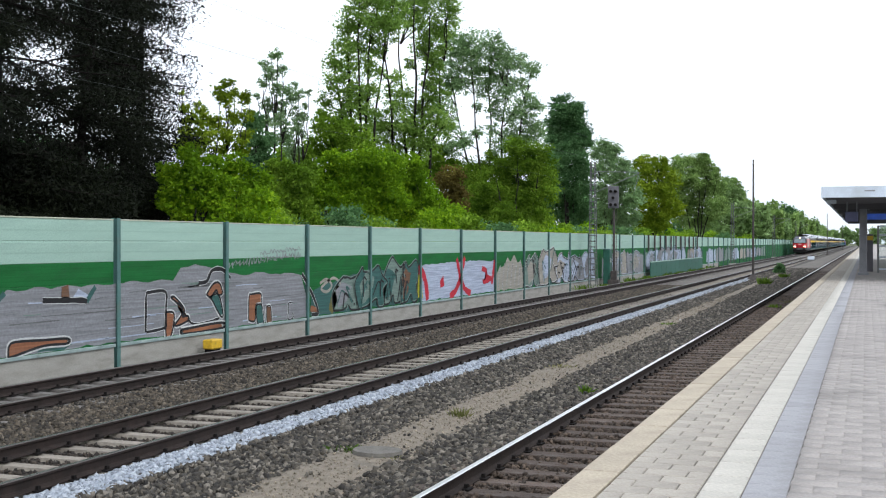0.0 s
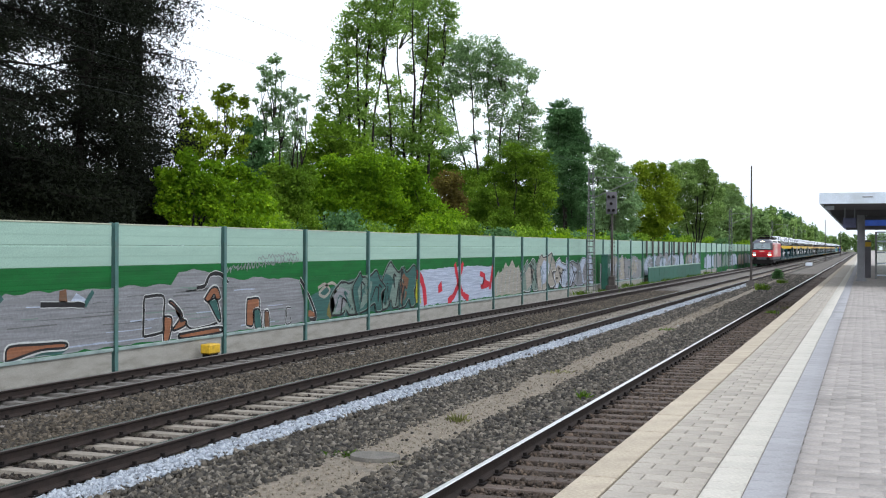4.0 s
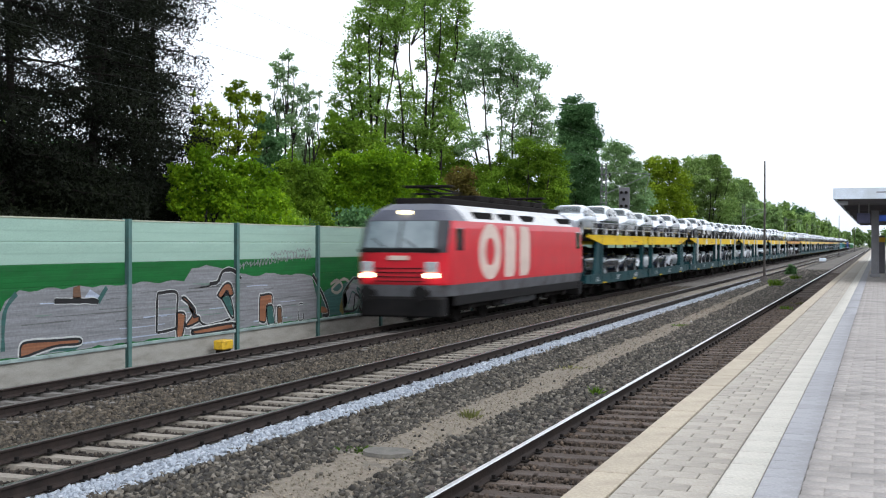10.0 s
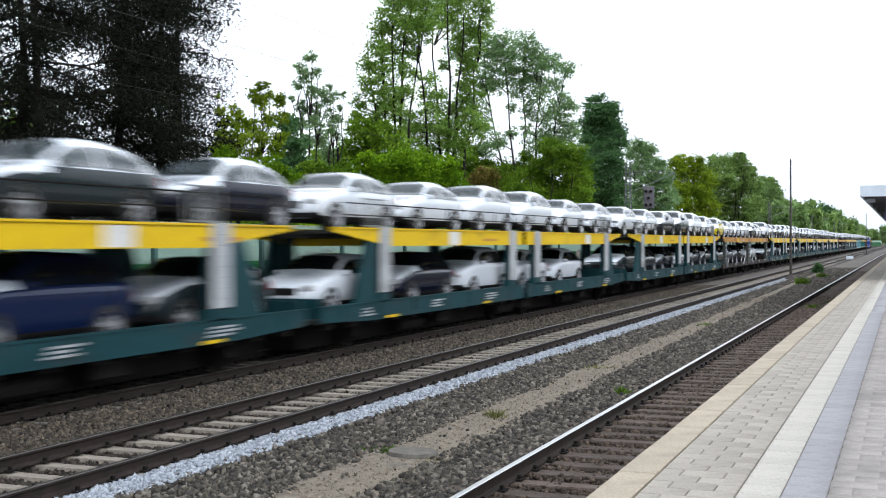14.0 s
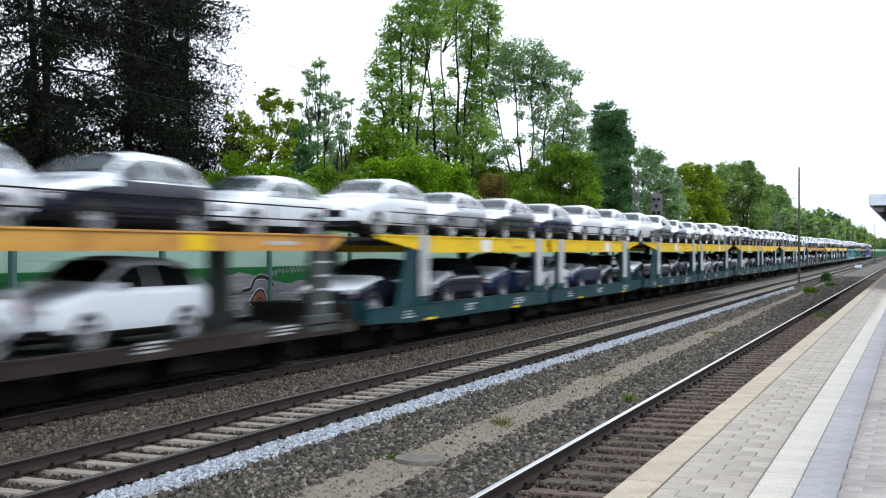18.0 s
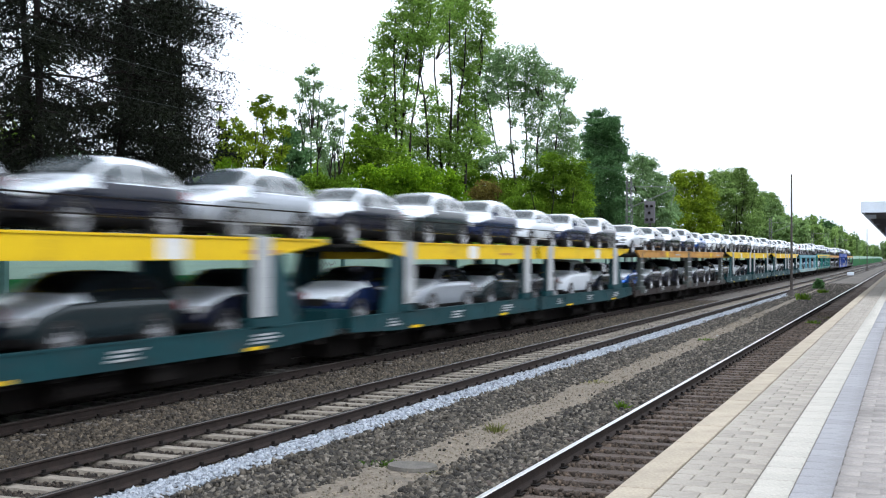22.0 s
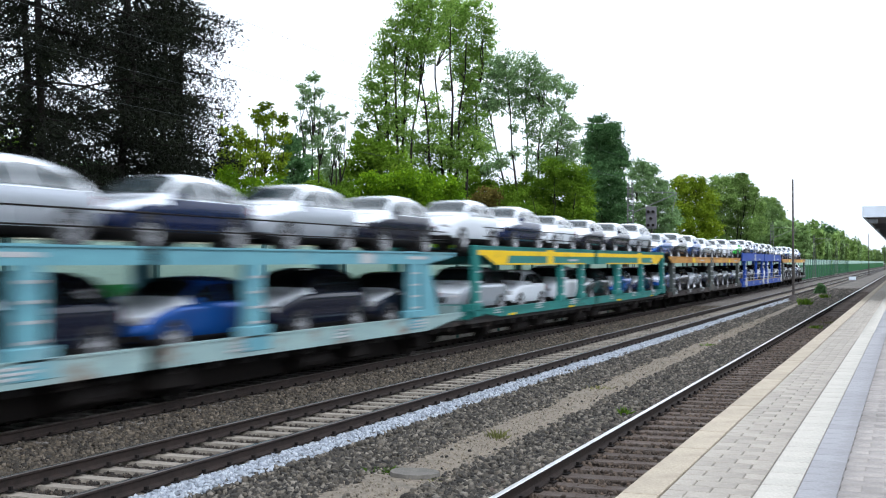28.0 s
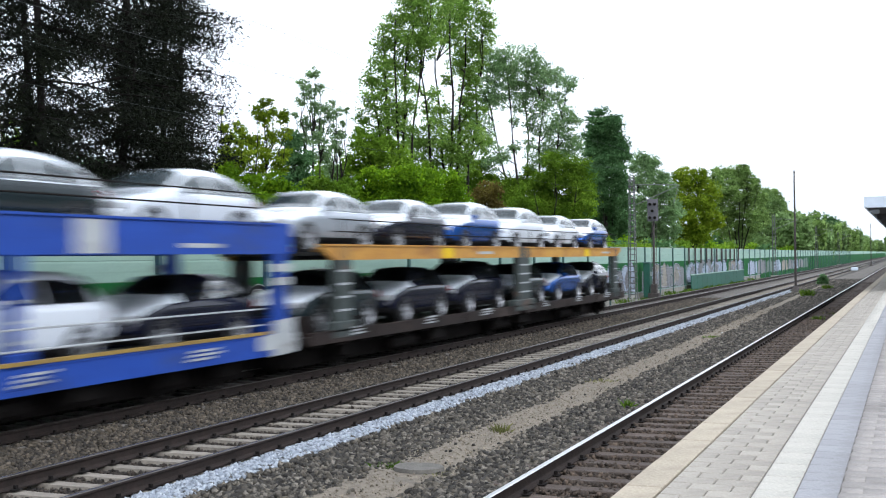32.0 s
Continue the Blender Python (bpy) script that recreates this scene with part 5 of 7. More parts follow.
        part("emblem", bm, "loco_logo", t, "cream oval emblem")
        for cx, tall in ((6.3, 1), (8.05, 1)):
            bm = bmesh.new()
            prism(bm, [(cx - 0.62, 1.38), (cx + 0.30, 1.38), (cx + 0.56, 1.6), (cx + 0.62, 2.0), (cx + 0.62, 2.52), (cx + 0.56, 2.92), (cx + 0.30, 3.14), (cx - 0.62, 3.14)], y0, y1)
            part("emblem", bm, "loco_logo", t, "cream block emblem")
        for x0, x1 in ((3.0, 4.7), (5.6, 6.9), (8.2, 9.6), (13.2, 15.0)):
            bm = bmesh.new()
            for k in range(5):
                box(bm, x0, x1, *sorted((sy * 1.33, sy * 1.36)), 3.32 + 0.045 * k, 3.345 + 0.045 * k)
            box(bm, x0, x1, *sorted((sy * 1.2, sy * 1.335)), 3.30, 3.54)
            part("louvre", bm, "black", t, "dark roof louvre")
        bm = bmesh.new()
        box(bm, 0.9, 16.2, *sorted((sy * 1.38, sy * 1.42)), 0.62, 0.93, 0.02)
        part("side_skirt", bm, "black", t)
    for cx in (4.0, 13.0):
        bm = bmesh.new()
        for sy in (-1, 1):
            box(bm, cx - 2.1, cx + 2.1, sy * 1.1 - 0.1, sy * 1.1 + 0.1, 0.45, 0.75, 0.04)
            for dx in (-1.3, 1.3):
                box(bm, cx + dx - 0.25, cx + dx + 0.25, sy * 1.2 - 0.1, sy * 1.2 + 0.1, 0.4, 0.8, 0.05)
        part("bogie", bm, "iron", t)
        for dx in (-1.3, 1.3):
            for sy in (-1, 1):
                bm = wheel_disc(bmesh.new(), (cx + dx, 0.6), 0.6, sy * 0.7, sy * 0.84, 24, 0, 0.48)
                part("wheel", bm, "iron", t)
    bm = bmesh.new()
    box(bm, 7.0, 10.8, -1.1, 1.1, 0.35, 0.93, 0.06)
    part("transformer_box", bm, "loco_sill", t)
    for cx in (3.0, 13.6):
        bm = bmesh.new()
        for sy in (-0.45, 0.45):
            rod(bm, (cx - 0.9, sy, 4.1), (cx + 1.3, sy * 0.7, 4.2), 0.04, None, 6)
            rod(bm, (cx + 1.3, sy * 0.7, 4.2), (cx - 0.7, sy * 0.5, 4.32), 0.035, None, 6)
        box(bm, cx - 0.95, cx - 0.5, -0.8, 0.8, 4.3, 4.38, 0.02)
        for sy in (-0.5, 0.5):
            for dx in (-0.8, 0.8):
                rod(bm, (cx + dx, sy, 3.74), (cx + dx, sy, 4.12), 0.06, None, 8)
        part("pantograph", bm, "iron", t, "folded dark pantograph")
    bm = bmesh.new()
    box(bm, 1.4, 15.4, -0.8, 0.8, 3.75, 3.95, 0.03)
    for x in (5.0, 6.7, 8.4, 10.1, 11.8):
        box(bm, x, x + 1.45, -0.7, 0.7, 3.945, 4.16, 0.03)
    part("roof_equipment", bm, "iron", t)
    MOVING.append((t, 0.62, 0.0))
    return t


# ---- carried cars ----
SHAPES = {
    "saloon": dict(L=4.6, w=0.91, top=((0, 0.55), (0.1, 0.74), (0.5, 0.87), (1.1, 0.97), (1.4, 1.03), (2.1, 1.43), (2.6, 1.49), (3.3, 1.46), (3.85, 1.35), (4.3, 1.12), (4.5, 1.0), (4.6, 0.75)),
                   glass=(1.5, 4.15), screen=(1.45, 2.05), back=(3.85, 4.38), belt=0.94),
    "hatchback": dict(L=4.25, w=0.89, top=((0, 0.55), (0.12, 0.72), (0.5, 0.88), (1.0, 0.99), (1.25, 1.05), (1.95, 1.42), (2.4, 1.47), (3.2, 1.44), (3.7, 1.33), (4.05, 1.02), (4.2, 0.95), (4.25, 0.7)),
                      glass=(1.35, 3.85), screen=(1.3, 1.9), back=(3.6, 4.02), belt=0.94),
    "suv": dict(L=4.5, w=0.93, top=((0, 0.62), (0.1, 0.84), (0.5, 0.98), (1.05, 1.07), (1.3, 1.12), (1.95, 1.52), (2.5, 1.60), (3.4, 1.57), (3.95, 1.46), (4.3, 1.10), (4.45, 1.0), (4.5, 0.72)),
                glass=(1.4, 4.05), screen=(1.35, 1.92), back=(3.9, 4.28), belt=1.02),
}


def car_shape(kind):
    sh = SHAPES[kind]
    L, W = sh["L"], sh["w"]
    tx, tz = zip(*sh["top"])

    def section(x):
        zt = float(np.interp(x, tx, tz))
        w = W * min(1.0, 0.80 + 0.55 * (min(x, L - x) / 0.6) ** 0.6 * 0.37)
        belt = min(sh["belt"], zt - 0.05)
        up = max(0.0, min(1.0, (zt - sh["belt"] - 0.06) / 0.4))
        wt = w * (0.86 - 0.16 * up)
        z0 = 0.20 if 0.3 < x < L - 0.3 else 0.28
        z2 = max(z0 + 0.16, min(0.5, belt - 0.2))
        return [(w * 0.86, z0), (w * 0.935, z0 + 0.14), (w * 0.975, z2), (w, max(z2 + 0.02, belt - 0.11)), (w * 0.993, max(z2 + 0.04, belt - 0.05)), (w * 0.955, belt), (wt + 0.03 * up, max(belt + 0.01, zt - 0.09 * up - 0.02)), (wt * 0.82, zt - 0.01), (wt * 0.45, zt), (0.0, zt + 0.008)]

    def at(x, s):
        sec = section(x)
        k = min(int(s), len(sec) - 2)
        f = s - k
        return Vector((x, sec[k][0] * (1 - f) + sec[k + 1][0] * f, sec[k][1] * (1 - f) + sec[k + 1][1] * f))
    return sh, section, at


def car_meshes(kind):
    sh, section, at = car_shape(kind)
    L, W = sh["L"], sh["w"]
    out = {}
    xs = sorted({0.0, 0.03, 0.08, 0.2, 0.35, 0.6, 0.9, 1.2, 1.45, 1.7, 1.95, 2.2, 2.5, 2.8, 3.1, 3.4, 3.65, 3.85, 4.05, 4.2, L - 0.12, L - 0.04, L})
    xs = [x for x in xs if x <= L]
    bm = bmesh.new()
    secs = []
    for x in xs:
        h = section(x)
        pts = [(y, z) for y, z in h] + [(-y, z) for y, z in h[::-1][1:]]
        secs.append([bm.verts.new((x, y, z)) for y, z in pts])
    for a, b in zip(secs, secs[1:]):
        for k in range(len(a) - 1):
            bm.faces.new((a[k], a[k + 1], b[k + 1], b[k]))
        bm.faces.new((a[-1], a[0], b[0], b[-1])).material_index = 1
    bm.faces.new(secs[0])
    bm.faces.new(secs[-1][::-1])
    for fc in bm.faces:
        fc.smooth = True
    bmesh.ops.recalc_face_normals(bm, faces=bm.faces)
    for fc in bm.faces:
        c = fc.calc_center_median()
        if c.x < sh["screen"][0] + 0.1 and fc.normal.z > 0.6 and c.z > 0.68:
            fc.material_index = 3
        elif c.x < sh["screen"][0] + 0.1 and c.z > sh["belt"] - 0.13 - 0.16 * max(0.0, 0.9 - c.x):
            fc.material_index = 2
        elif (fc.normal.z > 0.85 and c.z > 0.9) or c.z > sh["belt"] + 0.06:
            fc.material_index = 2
        elif c.z < 0.37:
            fc.material_index = 1
    out["body"] = bm

    def patch(grid, off):
        bm = bmesh.new()
        vs = [[bm.verts.new(p + off) for p in row] for row in grid]
        for a, b in zip(vs, vs[1:]):
            for k in range(len(a) - 1):
                bm.faces.new((a[k], a[k + 1], b[k + 1], b[k]))
        r = bmesh.ops.solidify(bm, geom=bm.faces[:], thickness=0.004)
        return bm

    g0, g1 = sh["glass"]
    mid = (g0 + g1) / 2 - 0.1
    for nm, a, b in (("front_side_window", g0 + 0.18, mid - 0.04), ("rear_side_window", mid + 0.04, g1 - 0.12)):
        for sy, tag in ((1, "l"), (-1, "r")):
            cols = [a + (b - a) * k / 5 for k in range(6)]
            grid = []
            for x in cols:
                row = [at(x, s) for s in (5.08, 5.5, 5.90)]
                grid.append([Vector((p.x, p.y * sy, p.z)) for p in row])
            out[nm + tag] = patch(grid, Vector((0, 0.02 * sy, 0.004)))
    for nm, (a, b), off in (("windscreen", sh["screen"], Vector((-0.012, 0, 0.018))), ("rear_window", sh["back"], Vector((0.012, 0, 0.018)))):
        grid = []
        for k in range(5):
            x = a + (b - a) * k / 4
            row = [at(x, s) for s in (6.15, 7.0, 8.0, 9.0)]
            grid.append([Vector(p) for p in row] + [Vector((p.x, -p.y, p.z)) for p in row[::-1][1:]])
        out[nm] = patch(grid, off)
    return out


WHEEL_ME = None


def car_wheel():
    global WHEEL_ME
    if WHEEL_ME is None:
        prof = ((0.33, -0.05), (0.365, -0.03), (0.365, 0.187), (0.338, 0.187), (0.335, 0.17), (0.325, 0.175), (0.320, 0.20), (0.258, 0.20), (0.25, 0.185), (0.235, 0.15), (0.09, 0.17), (0.07, 0.19), (0.02, 0.192))
        sides = 20
        bm = bmesh.new()
        rings = [[bm.verts.new((r * math.cos(k * math.tau / sides), y, r * math.sin(k * math.tau / sides))) for k in range(sides)] for r, y in prof]
        for n, (ra, rb) in enumerate(zip(rings, rings[1:])):
            for k in range(sides):
                fc = bm.faces.new((ra[k], ra[(k + 1) % sides], rb[(k + 1) % sides], rb[k]))
                fc.material_index = 1 if n > 6 else 0
                if n == 9 and k % 4 > 1:
                    fc.material_index = 0
        bm.faces.new(rings[-1]).material_index = 1
        bmesh.ops.recalc_face_normals(bm, faces=bm.faces)
        WHEEL_ME = bpy.data.meshes.new("wheel")
        bm.to_mesh(WHEEL_ME)
        bm.free()
        for k in ("tyre", "alloy"):
            WHEEL_ME.materials.append(M[k])
    return WHEEL_ME


GLASS_MESHES = {}


def make_car(kind, key, film=True):
    colour = PAINT[key][0]
    words = {"saloon": "liftback car", "hatchback": "hatchback car", "suv": "compact off-road car"}[kind]
    t = thing("car", ("new %s %s under white film on a wagon" if film else "new glossy %s %s on a lower deck") % (colour, words), "car", "cars on the train", at=(0, 0, 0))
    sh = SHAPES[kind]
    L, W = sh["L"], sh["w"]
    ms = car_meshes(kind)
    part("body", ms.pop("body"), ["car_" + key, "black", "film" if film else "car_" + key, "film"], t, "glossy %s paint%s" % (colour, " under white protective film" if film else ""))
    gk = (kind, film)
    if gk not in GLASS_MESHES:
        GLASS_MESHES[gk] = {}
        for nm, bm in ms.items():
            me = bpy.data.meshes.new(nm)
            bmesh.ops.recalc_face_normals(bm, faces=bm.faces)
            for fc in bm.faces:
                fc.smooth = True
            bm.to_mesh(me)
            # lower-deck panes get the darker copy, with the deck's shade in its colour
            me.materials.append(M["car_glass" if film else "dark_glass"])
            GLASS_MESHES[gk][nm] = me
        for nm, mt, co in (("headlight", "lamp_off", (0.03, 0.36, 0.46, 0.78, 0.60, 0.74)), ("tail_light", "tail_red", (L - 0.2, L - 0.03, 0.55, 0.80, 0.72, 0.90))):
            bm = box(bmesh.new(), co[0], co[1], co[2], co[3], co[4], co[5], 0.03)
            me = bpy.data.meshes.new(nm)
            bm.to_mesh(me)
            bm.free()
            me.materials.append(M[mt])
            GLASS_MESHES[gk]["!" + nm] = me
    for nm, me in GLASS_MESHES[gk].items():
        if nm[0] == "!":
            for sy in (1, -1):
                o = part(nm[1:], me, None, t)
                o.scale = (1, sy, 1)
        else:
            part({"l": nm[:-1], "r": nm[:-1]}[nm[-1]] if "side" in nm else nm, me, None, t)
    for x in (0.86, L - 0.92):
        for sy in (-1, 1):
            o = part("wheel", car_wheel(), None, t)
            o.matrix_basis = pose(x, sy * (W - 0.185), 0.325, 0, 0, 0 if sy > 0 else 180)
    for sy in (-1, 1):
        bm = box(bmesh.new(), sh["glass"][0] + 0.12, sh["glass"][0] + 0.27, *sorted((sy * (W - 0.06), sy * (W + 0.10))), sh["belt"] + 0.0, sh["belt"] + 0.13, 0.03)
        part("mirror", bm, "car_" + key, t)
    bm = box(bmesh.new(), -0.014, 0.06, -0.40, 0.40, 0.50, 0.68, 0.02)
    part("grille", box(bm, -0.012, 0.06, -0.72, 0.72, 0.28, 0.42, 0.02), "black", t)
    return t


CARS = {}


def place_car(kind, key, dx, z, film=True):
    if (kind, key, film) not in CARS:
        CARS[kind, key, film] = make_car(kind, key, film)
        c = CARS[kind, key, film]
    else:
        c = copy_thing(CARS[kind, key, film], pose(0, 0, 0))
    MOVING.append((c, dx, z))


# ---- carrier wagons ----
STYLES = {
    "yellow": dict(label="teal car-carrier wagon with yellow upper beams and white pillars", sill="teal", sz=(0.67, 1.09), beam="yellow", bz=(2.47, 2.91), tip=3.0,
                   pillars=((-11.3, 0.6), (-1.36, 0.6), (1.36, 0.6), (11.3, 0.6)), pillar="pillar_white", post="teal", brace=True, patch="panel_white"),
    "plain": dict(label="teal car-carrier wagon with yellow upper beams and slim teal posts", sill="teal", sz=(0.67, 1.09), beam="yellow", bz=(2.47, 2.91), tip=3.0,
                  pillars=((-11.3, 0.5), (-1.36, 0.45), (1.36, 0.45), (11.3, 0.5)), pillar="teal", post="teal", brace=True, patch="yellow"),
    "brown": dict(label="rusty brown car-carrier wagon with orange upper beams", sill="rust", sz=(0.66, 0.90), beam="rust_orange", bz=(2.52, 2.87), tip=0.6,
                  pillars=((-12.9, 1.0), (0.3, 1.7), (13.1, 1.0)), pillar="grey_green", post="grey_green", brace=False, patch="yellow"),
    "turquoise": dict(label="faded turquoise car-carrier wagon with rust-stained sill", sill="turq_sill", sz=(0.72, 1.08), beam="turquoise", bz=(2.52, 2.83), tip=2.0,
                      pillars=((-11.2, 0.7), (-3.0, 0.8), (3.3, 0.8), (11.2, 0.8)), pillar="turquoise", post="turquoise", brace=True, patch="pillar_white"),
    "green": dict(label="sea-green car-carrier wagon with yellow stripe on its upper beam", sill="sea_green", sz=(0.84, 1.10), beam="sea_green", bz=(2.48, 3.06), tip=1.5,
                  pillars=((-14.0, 0.5), (-4.9, 0.6), (-2.0, 0.6), (4.1, 0.9), (9.0, 0.4), (14.1, 0.6)), pillar="sea_green", post="sea_green", brace=False, patch="yellow"),
    "blue": dict(label="bright blue car-carrier wagon with deep upper girders", sill="wagon_blue", sz=(0.60, 1.0), beam="wagon_blue", bz=(2.66, 3.28), tip=0.0,
                 pillars=((-12.6, 0.85), (-5.4, 0.35), (-1.0, 0.8), (2.4, 0.8), (6.7, 0.35), (14.2, 0.6)), pillar="wagon_blue", post="wagon_blue", brace=False, patch="pillar_white"),
}
HALF = 14.6


def make_wagon(style):
    st = STYLES[style]
    t = thing("car_carrier_wagon", st["label"], "railway wagon", "car-carrier wagons", at=(0, 0, 0))
    z0, z1 = st["sz"]
    sill_like = st["sill"]
    b0, b1 = st["bz"]
    for sy in (-1, 1):
        yo, yi = sy * 1.44, sy * 1.34
        for a, b in ((-HALF, -0.25), (0.25, HALF)):
            bm = bmesh.new()
            e = 0.0 if style in ("blue", "brown") else 0.10 if sill_like == "teal" else 0.28
            pts = [(a, z0 + e), (a + 2.6 if a < -5 else a, z0 + (0 if a < -5 else 0)), (b - 2.6 if b > 5 else b, z0), (b, z0 + (e if b > 5 else 0)), (b, z1), (a, z1)]
            if a > -5:
                pts[0] = (a, z0)
                pts[1] = (a + 0.5, z0)
            prism(bm, pts, *sorted((yo, yi)))
            box(bm, a, b, *sorted((sy * 1.455, sy * 1.30)), z1, z1 + 0.035)
            n = 7
            for k in range(n):
                xx = a + (b - a) * (k + 0.5) / n
                box(bm, xx - 0.03, xx + 0.03, *sorted((sy * 1.462, sy * 1.44)), z0 + 0.03 + e, z1)
            sl = part("sill", bm, st["sill"], t)
            for k in range(3):
                xx = a + (b - a) * (0.14 + 0.3 * k)
                bm = bmesh.new()
                for line in range(3):
                    box(bm, xx + 0.05 * line, xx + 0.62 + 0.2 * k - 0.13 * ((line + k) % 3), *sorted((sy * 1.466, sy * 1.441)), z0 + 0.13 + 0.075 * line, z0 + 0.17 + 0.075 * line)
                part("marking", bm, "pillar_white", sl, "faded white stencilled bar")
            if sill_like in ("teal", "sea_green"):
                for xx in (a + 3.4, b - 3.9):
                    bm = box(bmesh.new(), xx, xx + 0.62, *sorted((sy * 1.466, sy * 1.441)), z0 + 0.01, z0 + 0.075)
                    part("marking", bm, "yellow", sl, "yellow lashing mark")
            # upper beam with its tapered end
            bm = bmesh.new()
            tip = st["tip"]
            if a < -5:
                pts = [(a + 0.6, b1 - 0.10), (a + 0.6 + tip, b0), (b, b0), (b, b1), (a + 0.6, b1)] if tip else [(a, b0), (b, b0), (b, b1), (a, b1)]
            else:
                pts = [(a, b0), (b - 0.6 - tip, b0), (b - 0.6, b1 - 0.10), (b - 0.6, b1), (a, b1)] if tip else [(a, b0), (b, b0), (b, b1), (a, b1)]
            prism(bm, pts, *sorted((sy * 1.42, sy * 1.34)))
            lo, hi = (a + 0.6, b) if a < -5 else (a, b - 0.6)
            box(bm, lo, hi, *sorted((sy * 1.45, sy * 1.30)), b1 - 0.03, b1 + 0.01)
            bw = part("upper_beam", bm, st["beam"], t)
            mid = (a + b) / 2
            bm = bmesh.new()
            box(bm, mid + 0.5, mid + 1.3, *sorted((sy * 1.426, sy * 1.421)), b0 + 0.02, b1 - 0.05)
            part("panel", bm, st["patch"], bw, "painted panel on the beam")
            bm = box(bmesh.new(), mid + 3.3, mid + 4.6, *sorted((sy * 1.426, sy * 1.421)), b0 + 0.12, b0 + 0.2)
            part("marking", bm, "rust_orange" if sill_like == "teal" else "pillar_white", bw, "faded stencilled bar")
            if style == "green":
                bm = bmesh.new()
                box(bm, lo, hi, *sorted((sy * 1.428, sy * 1.421)), b0 + 0.30, b0 + 0.46)
                part("stripe", bm, "yellow", bw, "yellow stripe")
                bm = box(bmesh.new(), lo + 1.5, hi - 1.5, *sorted((sy * 1.428, sy * 1.421)), b0 + 0.005, b0 + 0.05)
                part("stripe", bm, "yellow", bw, "thin yellow line")
                bm = bmesh.new()
                e0, d = (lo, 1) if a < -5 else (hi, -1)
                prism(bm, [(e0 + d * 0.05, b0 + 0.455), (e0 + d * 1.0, b0 + 0.16), (e0 + d * 1.55, b0 + 0.03), (e0 + d * 2.6, b0 + 0.03), (e0 + d * 2.9, b0 + 0.298), (e0 + d * 2.9, b0 + 0.455)], *sorted((sy * 1.4295, sy * 1.4215)))
                part("end_panel", bm, "yellow", bw, "yellow painted end panel")
        for x, w in st["pillars"]:
            bm = bmesh.new()
            box(bm, x - w * 0.36, x + w * 0.36, *sorted((sy * 1.42, sy * 1.22)), z1 - 0.1, b1 + 0.02, 0.02)
            box(bm, x - w * 0.62, x + w * 0.62, *sorted((sy * 1.455, sy * 1.2)), z0 + 0.08, z1 + 0.22, 0.02)
            ps = part("pillar", bm, st["post"], t)
            if st["pillar"] == "pillar_white":
                bm = bmesh.new()
                edge = [(1.425, z1 + 0.24)]
                for k in range(8):
                    zz = z1 + 0.24 + (b1 - z1 - 0.21) * k / 8
                    edge += [(1.472, zz), (1.472, zz + 0.17), (1.476, zz + 0.18), (1.476, zz + 0.20)]
                edge += [(1.472, b1 + 0.03), (1.425, b1 + 0.03)]
                ends = [[bm.verts.new((xx, sy * yy, zz)) for yy, zz in edge] for xx in (x - w / 2, x + w / 2)]
                for k in range(len(edge)):
                    bm.faces.new((ends[0][k], ends[0][(k + 1) % len(edge)], ends[1][(k + 1) % len(edge)], ends[1][k]))
                bm.faces.new(ends[0])
                bm.faces.new(ends[1][::-1])
                part("face_plate", bm, "pillar_white", ps, "white ribbed face plate")
            elif style == "blue" and w > 0.5:
                bm = bmesh.new()
                prism(bm, [(x - 0.46, z0 - 0.02), (x + 0.5, z0 + 0.02), (x + 0.5, z0 + 0.4), (x + 0.42, z0 + 0.42), (x + 0.42, z0 + 0.74), (x - 0.4, z0 + 0.7), (x - 0.4, z0 + 0.44), (x - 0.95, z0 + 0.40), (x - 0.95, z0 + 0.14), (x - 0.46, z0 + 0.12)], *sorted((sy * 1.478, sy * 1.457)))
                for zz, ww in ((2.02, 0.4), (2.3, 0.42)):
                    box(bm, x - ww, x + ww * 0.9, *sorted((sy * 1.436, sy * 1.421)), zz, zz + 0.16)
                part("face_plate", bm, "pillar_white", ps, "white painted plate")
            else:
                bm = bmesh.new()
                for k in range(4):
                    box(bm, x - w * 0.3, x + w * 0.3, *sorted((sy * 1.432, sy * 1.42)), 1.35 + 0.3 * k, 1.40 + 0.3 * k)
                part("step", bm, "teal" if style == "plain" else "pillar_white", ps, "" if style == "plain" else "pale grab steps")["kind"] = "stuff"
        if st["brace"]:
            for x, d in ((-11.3, -1), (11.3, 1)):
                bm = bmesh.new()
                prism(bm, [(x + d * 0.45, z1), (x + d * 1.55, z1), (x + d * 0.75, b1), (x + d * 0.35, b1)], *sorted((sy * 1.40, sy * 1.30)))
                part("brace", bm, st["post"], t)
        # guard rail along the upper deck
        bm = bmesh.new()
        for zz in (0.30, 0.58):
            rod(bm, (-13.4, sy * 1.40, b1 + zz), (13.4, sy * 1.40, b1 + zz), 0.016, None, 5)
        for k in range(14):
            x = -13.0 + 2.0 * k
            rod(bm, (x, sy * 1.40, b1), (x, sy * 1.40, b1 + 0.60), 0.018, None, 5)
        part("guard_rail", bm, "pillar_white" if style == "plain" else "iron", t, "pale guard rail" if style == "plain" else "dark steel guard rail")
        if style == "yellow":
            for x in (-11.3, 11.3):
                bm = bmesh.new()
                for k in range(7):
                    rod(bm, (x - 1.1 + 0.2 * k, sy * 1.41, b1 + 0.02), (x - 1.1 + 0.2 * k, sy * 1.41, b1 + 0.72), 0.014, None, 5)
                for zz in (0.05, 0.70):
                    rod(bm, (x - 1.12, sy * 1.41, b1 + zz), (x + 0.12, sy * 1.41, b1 + zz), 0.018, None, 5)
